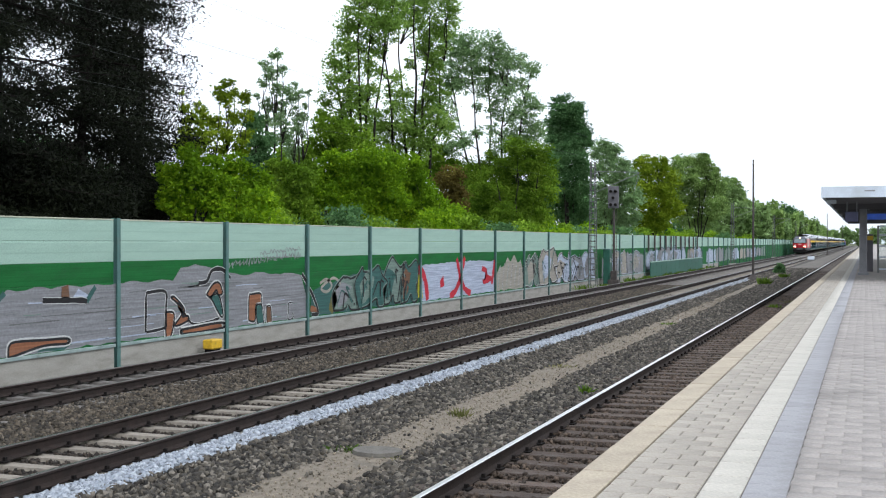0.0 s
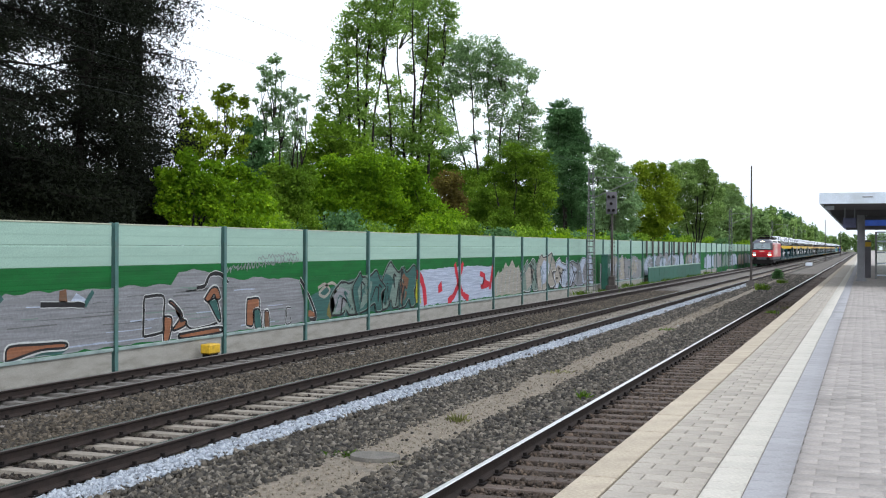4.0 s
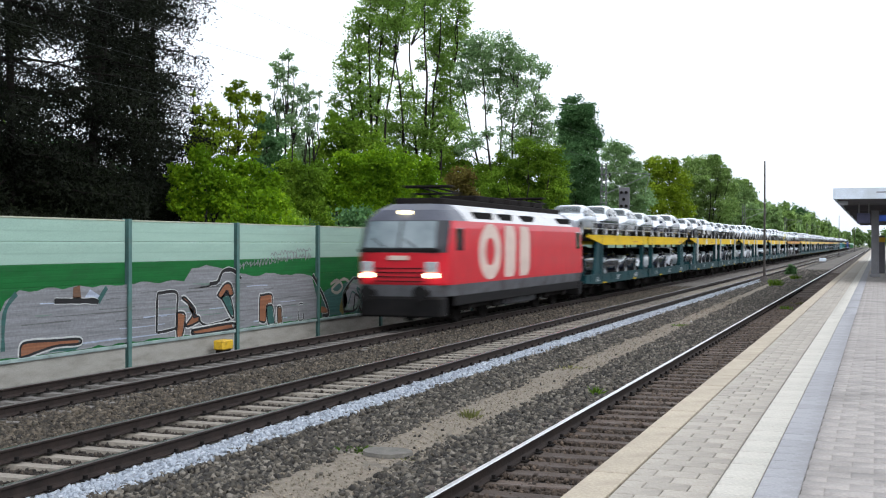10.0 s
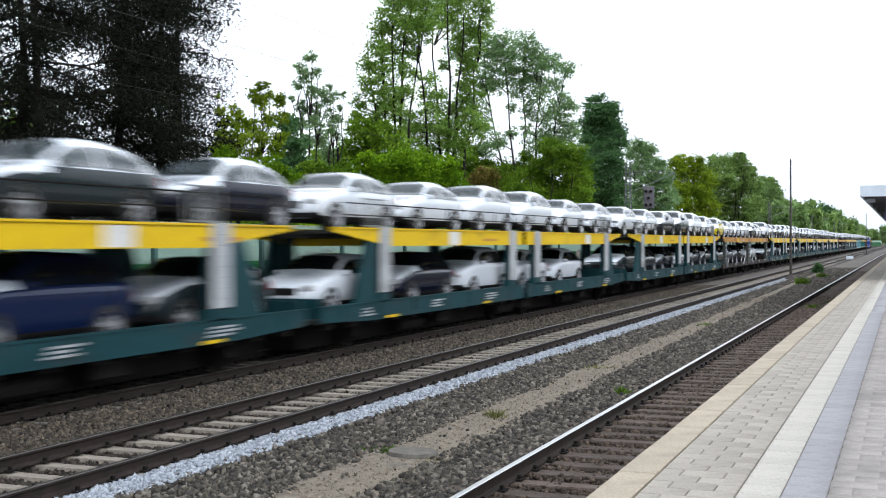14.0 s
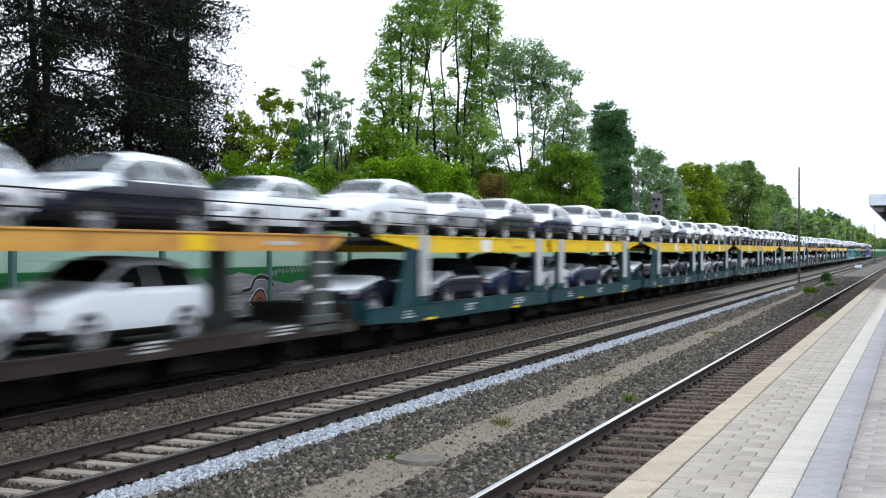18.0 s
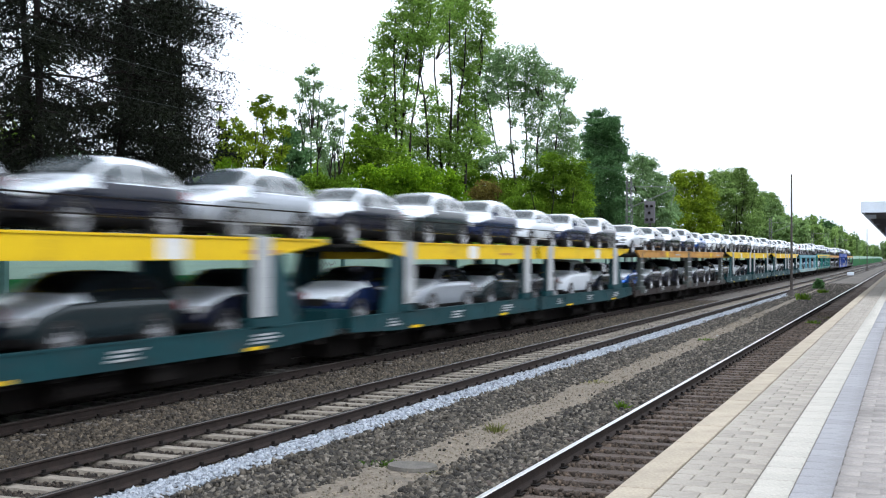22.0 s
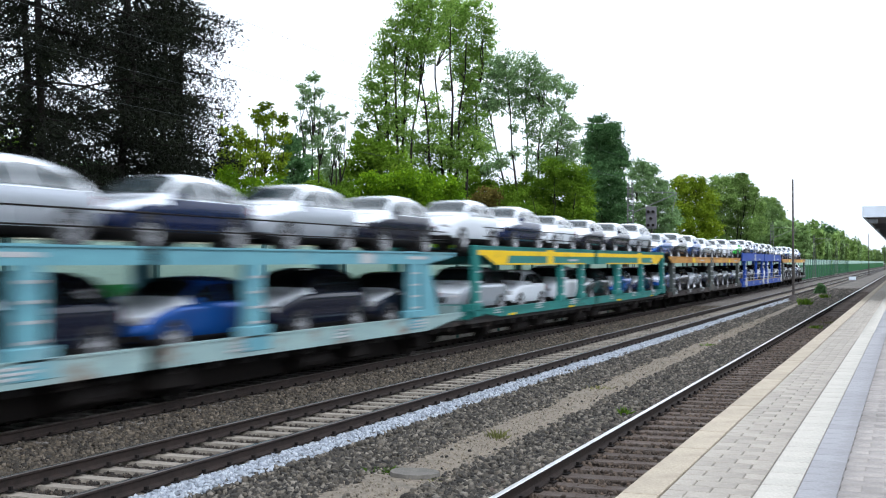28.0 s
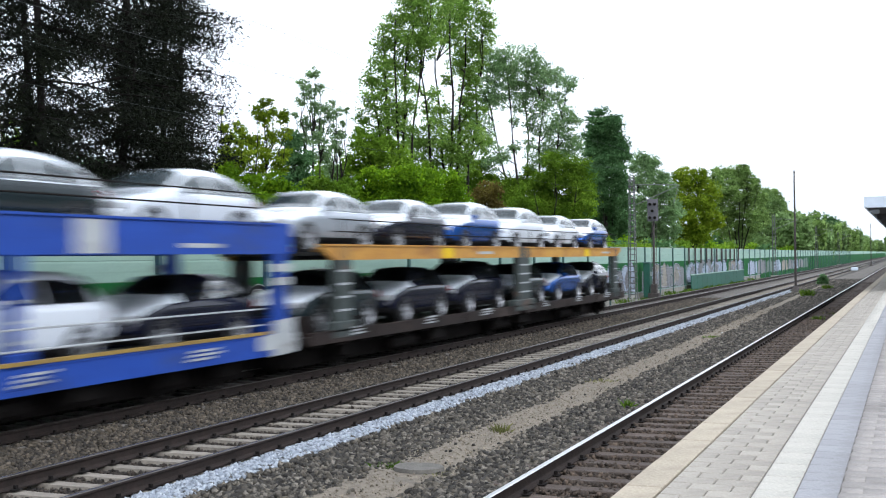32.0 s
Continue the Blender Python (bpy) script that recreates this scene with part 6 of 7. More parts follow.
                part("gate", bm, "galv", t, "galvanised barred end gate")["kind"] = "stuff"
        if style == "blue":
            for zz in (1.28, 1.6):
                bm = bmesh.new()
                rod(bm, (-13.4, sy * 1.42, zz), (13.4, sy * 1.42, zz - 0.04), 0.018, None, 5)
                part("wire", bm, "pillar_white", t)
            bm = bmesh.new()
            box(bm, -HALF + 1, HALF - 1, *sorted((sy * 1.47, sy * 1.40)), z1 + 0.04, z1 + 0.10)
            part("deck_edge", bm, "ochre", t, "ochre deck edge")
    bm = bmesh.new()
    for a, b in ((-HALF, -0.2), (0.2, HALF)):
        box(bm, a, b, -1.33, 1.33, 0.72, 0.82)
        for k in range(12):
            xx = a + (b - a) * (k + 0.5) / 12
            box(bm, xx - 0.06, xx + 0.06, -1.33, 1.33, 0.58, 0.72)
    part("lower_deck", bm, "deck", t, "dark grimy deck")
    bm = bmesh.new()
    ud = b1 - {"brown": 0.18, "yellow": 0.08, "plain": 0.08, "green": 0.12, "turquoise": 0.06, "blue": 0.44}[style]
    for a, b in ((-13.9, -0.2), (0.2, 13.9)):
        for sy in (-1, 1):
            box(bm, a, b, *sorted((sy * 1.30, sy * 0.45)), ud - 0.06, ud + 0.02)
        for k in range(10):
            xx = a + (b - a) * (k + 0.5) / 10
            box(bm, xx - 0.06, xx + 0.06, -1.3, 1.3, ud - 0.16, ud - 0.06)
    part("upper_deck", bm, "deck", t, "dark perforated deck")
    for x in (-12.2, -1.5, 1.5, 12.2) if style != "blue" else (-12.6, -10.8, 10.8, 12.6):
        for sy in (-1, 1):
            bm = wheel_disc(bmesh.new(), (x, 0.40), 0.40, sy * 0.70, sy * 0.83, 20, 0, 0.3)
            w = part("wheel", bm, "iron", t)
            bm = bmesh.new()
            box(bm, x - 0.22, x + 0.22, *sorted((sy * 0.88, sy * 1.12)), 0.26, 0.58, 0.04)
            box(bm, x - 0.75, x + 0.75, *sorted((sy * 0.92, sy * 1.06)), 0.52, 0.62, 0.02)
            part("axle_box", bm, "iron", t)
        bm = bmesh.new()
        rod(bm, (x, -0.7, 0.40), (x, 0.7, 0.40), 0.08, None, 8)
        part("axle", bm, "iron", t)
    for k in range(3):
        x = -9.5 + 7.6 * k
        bm = rod(bmesh.new(), (x, -0.95, 0.36), (x + 1.5, -0.95, 0.36), 0.15, None, 10)
        part("air_tank", bm, "iron", t)
        bm = box(bmesh.new(), x + 2.3, x + 3.2, -1.2, -0.7, 0.30, 0.62, 0.03)
        part("brake_box", bm, "iron", t)
    # deep dark boxes added to block light and blacken the space underneath
    for a, b in ((-HALF + 0.4, -0.4), (0.4, HALF - 0.4)):
        bm = box(bmesh.new(), a, b, -0.62, 0.62, 0.34 if style == "green" else 0.10, 0.7, 0.03)
        part("centre_sill", bm, "iron", t)
    for s in (-1, 1):
        for sy in (-0.875, 0.875):
            bm = bmesh.new()
            rod(bm, (s * (HALF - 0.15), sy, 1.0), (s * (HALF + 0.24), sy, 1.0), 0.09, None, 10)
            rod(bm, (s * (HALF + 0.24), sy, 1.0), (s * (HALF + 0.30), sy, 1.0), 0.22, None, 12)
            part("buffer", bm, "iron", t)
        bm = bmesh.new()
        prism(bm, [(s * (HALF - 0.05), 0.85), (s * (HALF - 0.15), 0.85), (s * (HALF - 0.15), 1.3), (s * (HALF - 0.05), 1.3)], -1.35, 1.35)
        part("end_beam", bm, st["sill"], t)
    return t


LOAD = (  # style, upper cars, lower cars, shift of the upper cars along the deck
    ("plain", "sksgnk", "gkkwkw", 0.15), ("yellow", "kkwngk", "kkkgng", 0.7), ("yellow", "wwwwww", "wkwww-", 0.6), ("yellow", "wwkgww", "gkkskg", 0.45),
    ("brown", "ywwwkw", "gnkww-", 0.1), ("yellow", "wsgnww", "kknwnk", 0.35), ("yellow", "wgnskw", "kgkksk", 0.2), ("yellow", "gknkks", "nwkkgk", 0.2),
    ("yellow", "kgnwnk", "nsgkwk", -0.3), ("brown", "wkgnbw", "bkkgkk", 0.7), ("yellow", "sskkws", "gwkkng", -0.45), ("yellow", "kgwwks", "wwsgkw", -0.5),
    ("turquoise", "wrsnsk", "gkkbkk", -0.6), ("green", "wnwkks", "swwgbn", -0.55), ("brown", "bkbssw", "bksnkg", -0.4), ("blue", "lkbkgw", "gkkswk", -0.2), ("brown", "skbwwb", "gkkgbk", -0.2),
)
LEN = 29.93
KINDS = ("saloon", "hatchback", "suv", "saloon", "suv", "hatchback", "suv")
locomotive()
wagons = {}
for k, (style, upper, lower, shift) in enumerate(LOAD):
    mid = 17.7 + LEN * (k + 0.5)
    if style not in wagons:
        wagons[style] = make_wagon(style)
        w = wagons[style]
    else:
        w = copy_thing(wagons[style], pose(0, 0, 0))
    MOVING.append((w, mid, 0.0))
    top = STYLES[style]["bz"][1] - {"brown": 0.16, "yellow": 0.06, "plain": 0.06, "green": 0.10, "turquoise": 0.04, "blue": 0.42}[style]
    for i, c in enumerate(upper):
        kind = KINDS[(k * 5 + i * 3 + (i * i) % 4) % 7]
        place_car(kind, c, mid - 14.4 + shift + 4.86 * i + (4.75 - SHAPES[kind]["L"]) / 2, top)
    for i, c in enumerate(lower):
        if c != "-":
            kind = KINDS[(k * 3 + i * 5 + 2) % 7]
            kind = "hatchback" if kind == "suv" and i % 2 else kind
            place_car(kind, c, mid - 14.2 + 4.80 * i + (4.75 - SHAPES[kind]["L"]) / 2, 0.83, False)


# ---- trees and shrubs behind the barrier ----
LEAF_V = np.array([[(0, -0.5, 0), (0.32, -0.05, 0.06), (0, 0.5, -0.05), (-0.32, -0.05, 0.06)], [(0, -0.5, 0), (0.42, 0.1, -0.05), (0, 0.5, 0.08), (-0.25, 0.0, 0.05)]], float)
LEAF_F = np.array([(0, 1, 2, 3)])


def limb(bm, p, q, r0, r1, rnd, n=4, sides=6, crook=0.06):
    """A crooked tapered limb from p to q."""
    pts = [p.lerp(q, k / n) + (Vector((rnd.uniform(-1, 1), rnd.uniform(-1, 1), rnd.uniform(-0.5, 0.5))) * (q - p).length * crook if 0 < k < n else Vector()) for k in range(n + 1)]
    for k in range(n):
        rod(bm, pts[k], pts[k + 1], r0 + (r1 - r0) * k / n, r0 + (r1 - r0) * (k + 1) / n, sides)
    return pts


def lobed_tree(name, label, leaf, cover, size, x, y, lobes, seed, group):
    """Stems, limbs to every lobe and twigs to its clumps, and small leaves in uneven clumps with gaps between them. lobes: sideways offset, height, radius."""
    rnd, r = random.Random(seed), np.random.default_rng(seed)
    t = thing(name, label, "shrub" if name == "shrub" else "tree", group, at=(x, y, -1.7))
    bm = bmesh.new()
    side = Vector((y, -x)).normalized()
    top = max(z + q for _, z, q in lobes)
    tall = top > 13
    stout = (0.0072 if tall else 0.0080) * top + 0.01
    mid = sum(dx for dx, _, _ in lobes) / len(lobes)
    wide = max(abs(dx - mid) for dx, _, _ in lobes)
    reach = (-0.75, -0.35, 0.0, 0.35, 0.75) if tall and len(lobes) > 8 else (-0.5, 0.0, 0.5)
    stems = []
    for f in reach:
        dx, dep = mid + f * wide, rnd.uniform(-0.4, 0.4) * wide
        stems.append((Vector((mid * side.x + 0.35 * f, mid * side.y + 0.2 * f, 0)), Vector((dx * side.x + dep * side.y, dx * side.y - dep * side.x, top * (0.88 - 0.15 * abs(f)) - (0.0 if tall else 1.0)))))
    for p, q in stems:
        limb(bm, p, q, stout, stout * 0.2, rnd, 7, 6, 0.012)
    P = []
    for dx, z, q in lobes:
        dep = rnd.uniform(-0.9, 0.9) * q
        c = Vector((dx * side.x + dep * side.y, dx * side.y - dep * side.x, z))
        p, e = min(stems, key=lambda s: (s[1].xy - c.xy).length)
        f = max(0.1, min(0.9, (z - q * 0.9) / e.z))
        limb(bm, p.lerp(e, f), c, stout * 0.36, stout * 0.10, rnd, 4)
        n = int(cover * math.pi * q * q / (0.16 * size * size))
        k = max(8, min(60, int(12 + 15 * q)))
        d = r.normal(size=(k, 3))
        d /= np.linalg.norm(d, axis=1)[:, None]
        rad = q * r.random(k) ** 0.40 * r.uniform(0.8, 1.0, k)
        cl = np.array(c) + d * rad[:, None]
        for a in cl[::3]:
            limb(bm, c.lerp(Vector(a), 0.1), Vector(a), stout * 0.12, 0.008, rnd, 2, 4)
        w = r.random(k) + 0.3
        pick = r.choice(k, n, p=w / w.sum())
        spread = min(0.27 * q, 0.13 + 0.09 * q)
        leaves = cl[pick] + r.normal(size=(n, 3)) * np.array([1.0, 1.0, 0.55]) * spread * r.uniform(0.6, 1.3, k)[pick][:, None]
        loose = r.random(n) < 0.14
        ball = r.normal(size=(n, 3))
        ball *= (1.1 * q * r.random(n) ** 0.4 / np.linalg.norm(ball, axis=1))[:, None]
        leaves[loose] = np.array(c) + ball[loose]
        P.append(leaves)
    part("trunk", bm, "stem_bark", t, "dark bark stems and limbs", smooth=True)
    P = np.concatenate(P)
    P[:, 2] = np.maximum(P[:, 2], 0.1)
    if 17.3 < y < 30:
        P[:, 1] = np.maximum(P[:, 1], 17.35 - y)
    n = len(P)
    sz = size * r.uniform(0.6, 1.5, (n, 1)) * np.ones((1, 3))
    part("crown", scatter("crown", LEAF_V, LEAF_F, P, sz, random_turns(n, r, 0.35), leaf), None, t, "many small leaves in loose clumps")
    return t


def conifer(x, y, h, w, seed):
    rnd, r = random.Random(seed), np.random.default_rng(seed)
    t = thing("conifer_tree", "tall dark conifer with drooping branches", "tree", "trees behind the barrier", at=(x, y, -1.7))
    bm = bmesh.new()
    limb(bm, Vector((0, 0, 0)), Vector((0.2, 0.1, h)), 0.15, 0.04, rnd, 8, 6, 0.008)
    P = []
    z = 0.8
    while z < h * 0.97:
        reach = w * min(0.86 + z * 0.02, 1.02, 1.4 * (1 - (z / h) ** 2)) * rnd.uniform(0.85, 1.05) + 0.2
        for k in range(rnd.randint(7, 9) if z < 6.2 else rnd.randint(4, 5)):
            a = rnd.uniform(0, math.tau)
            ln = reach * rnd.uniform(0.6, 1.1)
            tip = Vector((math.cos(a) * ln, math.sin(a) * ln, z - ln * rnd.uniform(0.1, 0.4)))
            limb(bm, Vector((0, 0, z)), tip, 0.045, 0.012, rnd, 3, 5)
            m = int((480 if z < 6.2 else 215) * ln)
            u = r.random(m) ** 0.7
            pts = np.array([0, 0, z]) + (np.array(tip) - np.array([0, 0, z]))[None] * u[:, None]
            pts += r.normal(size=(m, 3)) * np.array([0.20, 0.20, 0.10])
            pts[:, 2] -= r.random(m) ** 2 * 0.9
            P.append(pts)
        z += rnd.uniform(0.7, 1.2)
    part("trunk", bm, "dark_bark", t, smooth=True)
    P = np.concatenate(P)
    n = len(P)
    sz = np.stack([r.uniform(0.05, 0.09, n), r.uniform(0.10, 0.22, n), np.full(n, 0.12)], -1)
    part("crown", scatter("crown", LEAF_V, LEAF_F, P, sz, random_turns(n, r), "needle"), None, t, "dense needles with gaps, shade in their dark colour")
    return t


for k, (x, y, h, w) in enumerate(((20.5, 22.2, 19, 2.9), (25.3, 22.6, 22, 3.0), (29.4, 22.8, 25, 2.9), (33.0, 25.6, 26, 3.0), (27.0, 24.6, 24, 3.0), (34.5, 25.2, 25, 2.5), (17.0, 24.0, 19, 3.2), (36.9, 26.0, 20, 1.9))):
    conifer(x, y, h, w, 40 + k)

TREES = []
TREES.append(('deciduous_tree', 'tall maple tree with an open light green crown', 'leaf_maple', 1.3, 0.15, 66.0, 29.0, ((-0.9, 17.8, 1.2), (-1.8, 16.9, 0.9), (-0.2, 16.8, 1.2), (0.9, 18.0, 1.3), (0.0, 19.2, 1.3), (-2.1, 15.4, 0.8), (-0.9, 15.3, 1.0), (-2.7, 14.5, 0.7), (-1.7, 14.1, 0.9), (-0.5, 14.2, 0.8), (-2.8, 13.1, 0.8), (-1.5, 12.8, 1.0), (-0.4, 12.6, 0.8), (-3.1, 12.0, 0.6), (-1.9, 11.7, 0.9), (-0.7, 11.2, 0.8), (0.9, 16.6, 1.0), (0.2, 15.3, 0.6), (1.2, 19.6, 1.4), (-2.3, 10.8, 0.8), (-1.2, 12.1, 0.8))))
TREES.append(('deciduous_tree', 'tall maple tree on several dark stems', 'leaf_maple', 1.3, 0.15, 74.0, 29.5, ((0.4, 20.1, 1.6), (2.2, 19.6, 1.0), (0.4, 18.5, 1.2), (2.0, 18.5, 1.1), (-0.8, 18.9, 1.0), (-0.0, 21.5, 1.5), (1.4, 17.0, 1.2), (0.4, 16.8, 0.8), (1.3, 15.7, 0.9), (1.0, 14.6, 0.9), (-1.4, 12.6, 1.0), (0.1, 12.4, 1.1), (1.3, 13.5, 1.0), (-0.6, 11.1, 1.2), (-1.8, 10.7, 1.2), (-3.2, 10.4, 1.1), (-1.4, 14.6, 0.6), (1.2, 12.0, 1.0), (0.4, 10.7, 1.1), (1.8, 20.9, 1.0), (-1.8, 13.8, 0.5), (0.4, 9.8, 1.2), (-1.4, 9.5, 1.2), (-2.6, 11.6, 0.9), (-0.8, 13.6, 0.7), (1.8, 11.2, 0.9), (-2.4, 15.0, 0.5), (-0.4, 15.6, 0.5))))
TREES.append(('deciduous_tree', 'tall airy tree with a cool green crown on several dark stems', 'leaf_cool', 1.15, 0.16, 88.3, 30.0, ((-0.5, 19.3, 1.5), (1.3, 19.1, 1.5), (2.8, 18.5, 1.1), (-1.8, 19.4, 1.2), (-2.9, 18.2, 1.1), (-1.4, 17.8, 1.5), (0.5, 17.5, 1.5), (2.3, 17.0, 1.3), (4.6, 17.2, 0.9), (3.8, 16.1, 0.7), (-0.9, 16.2, 1.1), (0.9, 15.8, 1.1), (2.8, 15.4, 1.1), (4.2, 14.6, 1.0), (-2.3, 16.1, 1.1), (-2.7, 14.3, 1.2), (1.9, 13.9, 1.0), (3.2, 13.6, 1.1), (4.6, 13.1, 1.1), (5.2, 14.2, 0.6), (-2.1, 12.5, 1.0), (3.0, 12.0, 1.2), (3.7, 17.8, 0.9), (0.2, 14.2, 0.5), (1.4, 12.3, 0.6), (5.1, 11.9, 0.9), (-0.2, 18.4, 0.9), (1.8, 17.9, 0.9), (-0.9, 11.5, 0.9), (0.2, 12.2, 0.6), (-1.8, 10.9, 1.0), (2.3, 10.9, 1.1), (4.2, 11.4, 1.0))))
TREES.append(('deciduous_tree', 'dense dark green upright tree', 'leaf_dark', 3.6, 0.19, 107.0, 27.0, ((-0.3, 16.0, 1.4), (0.8, 15.5, 1.2), (-1.0, 15.0, 1.2), (1.1, 13.9, 1.4), (-0.6, 13.5, 1.7), (0.6, 12.5, 1.5), (-1.1, 11.7, 1.6), (1.8, 12.9, 0.7), (0.1, 10.9, 1.9), (1.4, 10.2, 1.0), (-1.0, 9.2, 1.9), (0.6, 8.1, 2.1), (-0.6, 6.6, 2.2), (1.0, 5.7, 1.5), (1.5, 8.6, 1.0), (1.8, 6.7, 1.0), (-1.3, 13.2, 0.9), (0.3, 14.4, 1.4))))
TREES.append(('deciduous_tree', 'mid green tree with loose crown behind the barrier', 'leaf_mid', 3.2, 0.15, 83.7, 25.0, ((0.6, 9.7, 1.3), (2.0, 8.8, 1.1), (-0.7, 8.9, 1.3), (0.9, 8.0, 1.4), (-1.6, 8.0, 1.3), (2.0, 6.9, 1.1), (-0.6, 6.8, 1.4), (0.6, 6.1, 1.4), (-1.9, 6.1, 1.3), (1.8, 5.1, 1.1), (-2.8, 7.0, 1.0), (-3.2, 5.8, 1.3), (-1.0, 5.0, 1.3), (1.8, 10.1, 0.8), (-0.1, 10.4, 0.9), (2.4, 7.9, 0.7), (-1.5, 7.0, 0.9), (1.1, 4.7, 1.0))))
TREES.append(('deciduous_tree', 'rust-tinted young tree among green ones', 'leaf_rust', 2.8, 0.15, 66.3, 24.0, ((0.0, 7.1, 0.8), (-0.5, 6.4, 0.7), (0.4, 6.2, 0.7), (-0.1, 5.6, 0.8), (0.5, 5.3, 0.6), (-0.6, 7.1, 0.5))))
TREES.append(('deciduous_tree', 'bright green bushy tree beside the barrier', 'leaf_bright', 3.4, 0.13, 48.4, 22.0, ((0.3, 6.9, 0.8), (1.3, 6.8, 0.8), (-0.6, 6.5, 0.8), (-1.0, 5.9, 0.8), (0.0, 5.8, 0.9), (1.1, 5.8, 0.8), (0.5, 5.0, 0.9), (-0.5, 4.8, 0.8), (-1.5, 5.3, 0.8), (-2.0, 6.3, 0.6), (-1.3, 7.0, 0.6), (-2.2, 5.5, 0.7), (0.0, 6.4, 0.6), (1.6, 5.2, 0.7), (0.8, 6.3, 0.6))))
TREES.append(('deciduous_tree', 'green bushy tree with yellow-green shoots', 'leaf_bright', 3.2, 0.13, 56.4, 22.5, ((-0.4, 6.8, 0.8), (0.2, 6.1, 0.9), (-0.7, 5.6, 1.0), (0.2, 4.9, 0.9), (1.2, 5.0, 0.8), (2.3, 4.5, 0.7), (-1.0, 4.6, 0.9), (0.8, 5.7, 0.6), (-0.1, 7.4, 0.5), (0.9, 4.3, 0.7))))
TREES.append(('deciduous_tree', 'olive green tree below the tall maples', 'leaf_mid', 2.8, 0.14, 54.4, 26.0, ((-0.8, 9.1, 0.7), (0.0, 8.8, 0.8), (-1.2, 8.2, 0.7), (1.1, 8.4, 0.8), (-1.8, 7.6, 0.7), (0.6, 9.3, 0.5), (-0.3, 8.1, 0.7), (1.6, 7.8, 0.7), (0.7, 7.5, 0.6), (-0.8, 9.9, 0.4), (2.5, 7.8, 0.6))))
TREES.append(('slender_tree', 'slender sparse young tree with small leaves', 'leaf_cool', 1.5, 0.1, 49.3, 27.0, ((-0.5, 11.8, 0.3), (0.1, 12.3, 0.3), (-0.2, 11.4, 0.4), (0.3, 11.6, 0.3), (-0.6, 11.0, 0.3), (0.1, 10.6, 0.4), (0.6, 10.7, 0.3), (-0.4, 9.9, 0.4), (0.3, 9.8, 0.4), (0.8, 10.2, 0.3), (-0.5, 9.1, 0.4), (0.2, 9.0, 0.5), (-0.2, 8.2, 0.5), (0.5, 8.4, 0.4), (-0.9, 10.3, 0.2), (-0.2, 12.3, 0.2))))
TREES.append(('slender_tree', 'thin sparse young tree with few leaves', 'leaf_cool', 1.4, 0.1, 51.3, 27.0, ((-0.0, 11.1, 0.2), (0.2, 10.7, 0.3), (0.1, 9.7, 0.4), (0.5, 10.1, 0.2), (-0.0, 9.0, 0.4), (0.7, 10.7, 0.2), (-0.3, 8.2, 0.5), (0.3, 8.7, 0.3), (0.4, 9.4, 0.3), (-0.1, 7.6, 0.5))))
TREES.append(('deciduous_tree', 'yellow-green young tree with fine bright leaves', 'leaf_yellow', 2.0, 0.12, 41.4, 25.0, ((0.2, 9.8, 0.2), (-0.3, 9.4, 0.3), (0.0, 9.1, 0.4), (0.7, 9.2, 0.3), (0.3, 8.4, 0.4), (0.9, 8.5, 0.3), (-0.4, 8.2, 0.4), (-0.0, 7.6, 0.4), (0.7, 7.7, 0.4), (-0.8, 8.4, 0.3), (-0.7, 7.6, 0.4), (-0.1, 9.8, 0.2), (0.9, 9.4, 0.2), (-1.1, 8.8, 0.3), (0.4, 9.5, 0.2), (0.6, 7.1, 0.4), (-0.3, 7.0, 0.4))))
TREES.append(('deciduous_tree', 'yellow-green young tree beside the conifers', 'leaf_yellow', 2.4, 0.12, 37.4, 24.0, ((-0.1, 7.9, 0.3), (0.1, 7.3, 0.4), (-0.3, 6.8, 0.4), (0.2, 6.8, 0.4), (-0.4, 8.3, 0.2), (-0.0, 6.3, 0.4), (-0.3, 7.4, 0.3), (-0.4, 8.9, 0.1), (0.3, 7.7, 0.2))))
TREES.append(('deciduous_tree', 'olive green young tree in the gap', 'leaf_dark', 2.6, 0.13, 44.6, 25.5, ((0.0, 8.4, 0.5), (0.2, 7.7, 0.6), (-0.1, 7.0, 0.6), (0.3, 7.2, 0.5), (-0.2, 6.4, 0.6), (0.5, 6.6, 0.6), (0.1, 8.8, 0.3), (-0.2, 7.7, 0.4))))
TREES.append(('deciduous_tree', 'fresh green bushy tree beside the conifers', 'leaf_bright', 3.2, 0.12, 34.0, 22.0, ((-0.4, 5.7, 0.4), (-0.0, 6.2, 0.4), (0.1, 5.5, 0.5), (-0.5, 5.0, 0.4), (0.2, 4.8, 0.5), (0.8, 5.9, 0.4), (1.0, 5.2, 0.5), (0.7, 4.5, 0.5), (-0.3, 4.3, 0.4), (-0.7, 4.5, 0.3), (0.5, 5.3, 0.4), (-0.7, 5.6, 0.4), (-0.8, 4.8, 0.4))))
TREES.append(('deciduous_tree', 'dark-centred bright green bushy tree', 'leaf_bright', 3.0, 0.12, 38.9, 22.5, ((-0.5, 6.3, 0.4), (-0.4, 5.4, 0.5), (-0.6, 4.6, 0.5), (0.4, 5.6, 0.5), (0.5, 4.7, 0.6), (0.0, 6.0, 0.3), (-0.8, 5.8, 0.4), (-0.1, 4.9, 0.5), (0.0, 4.2, 0.5))))
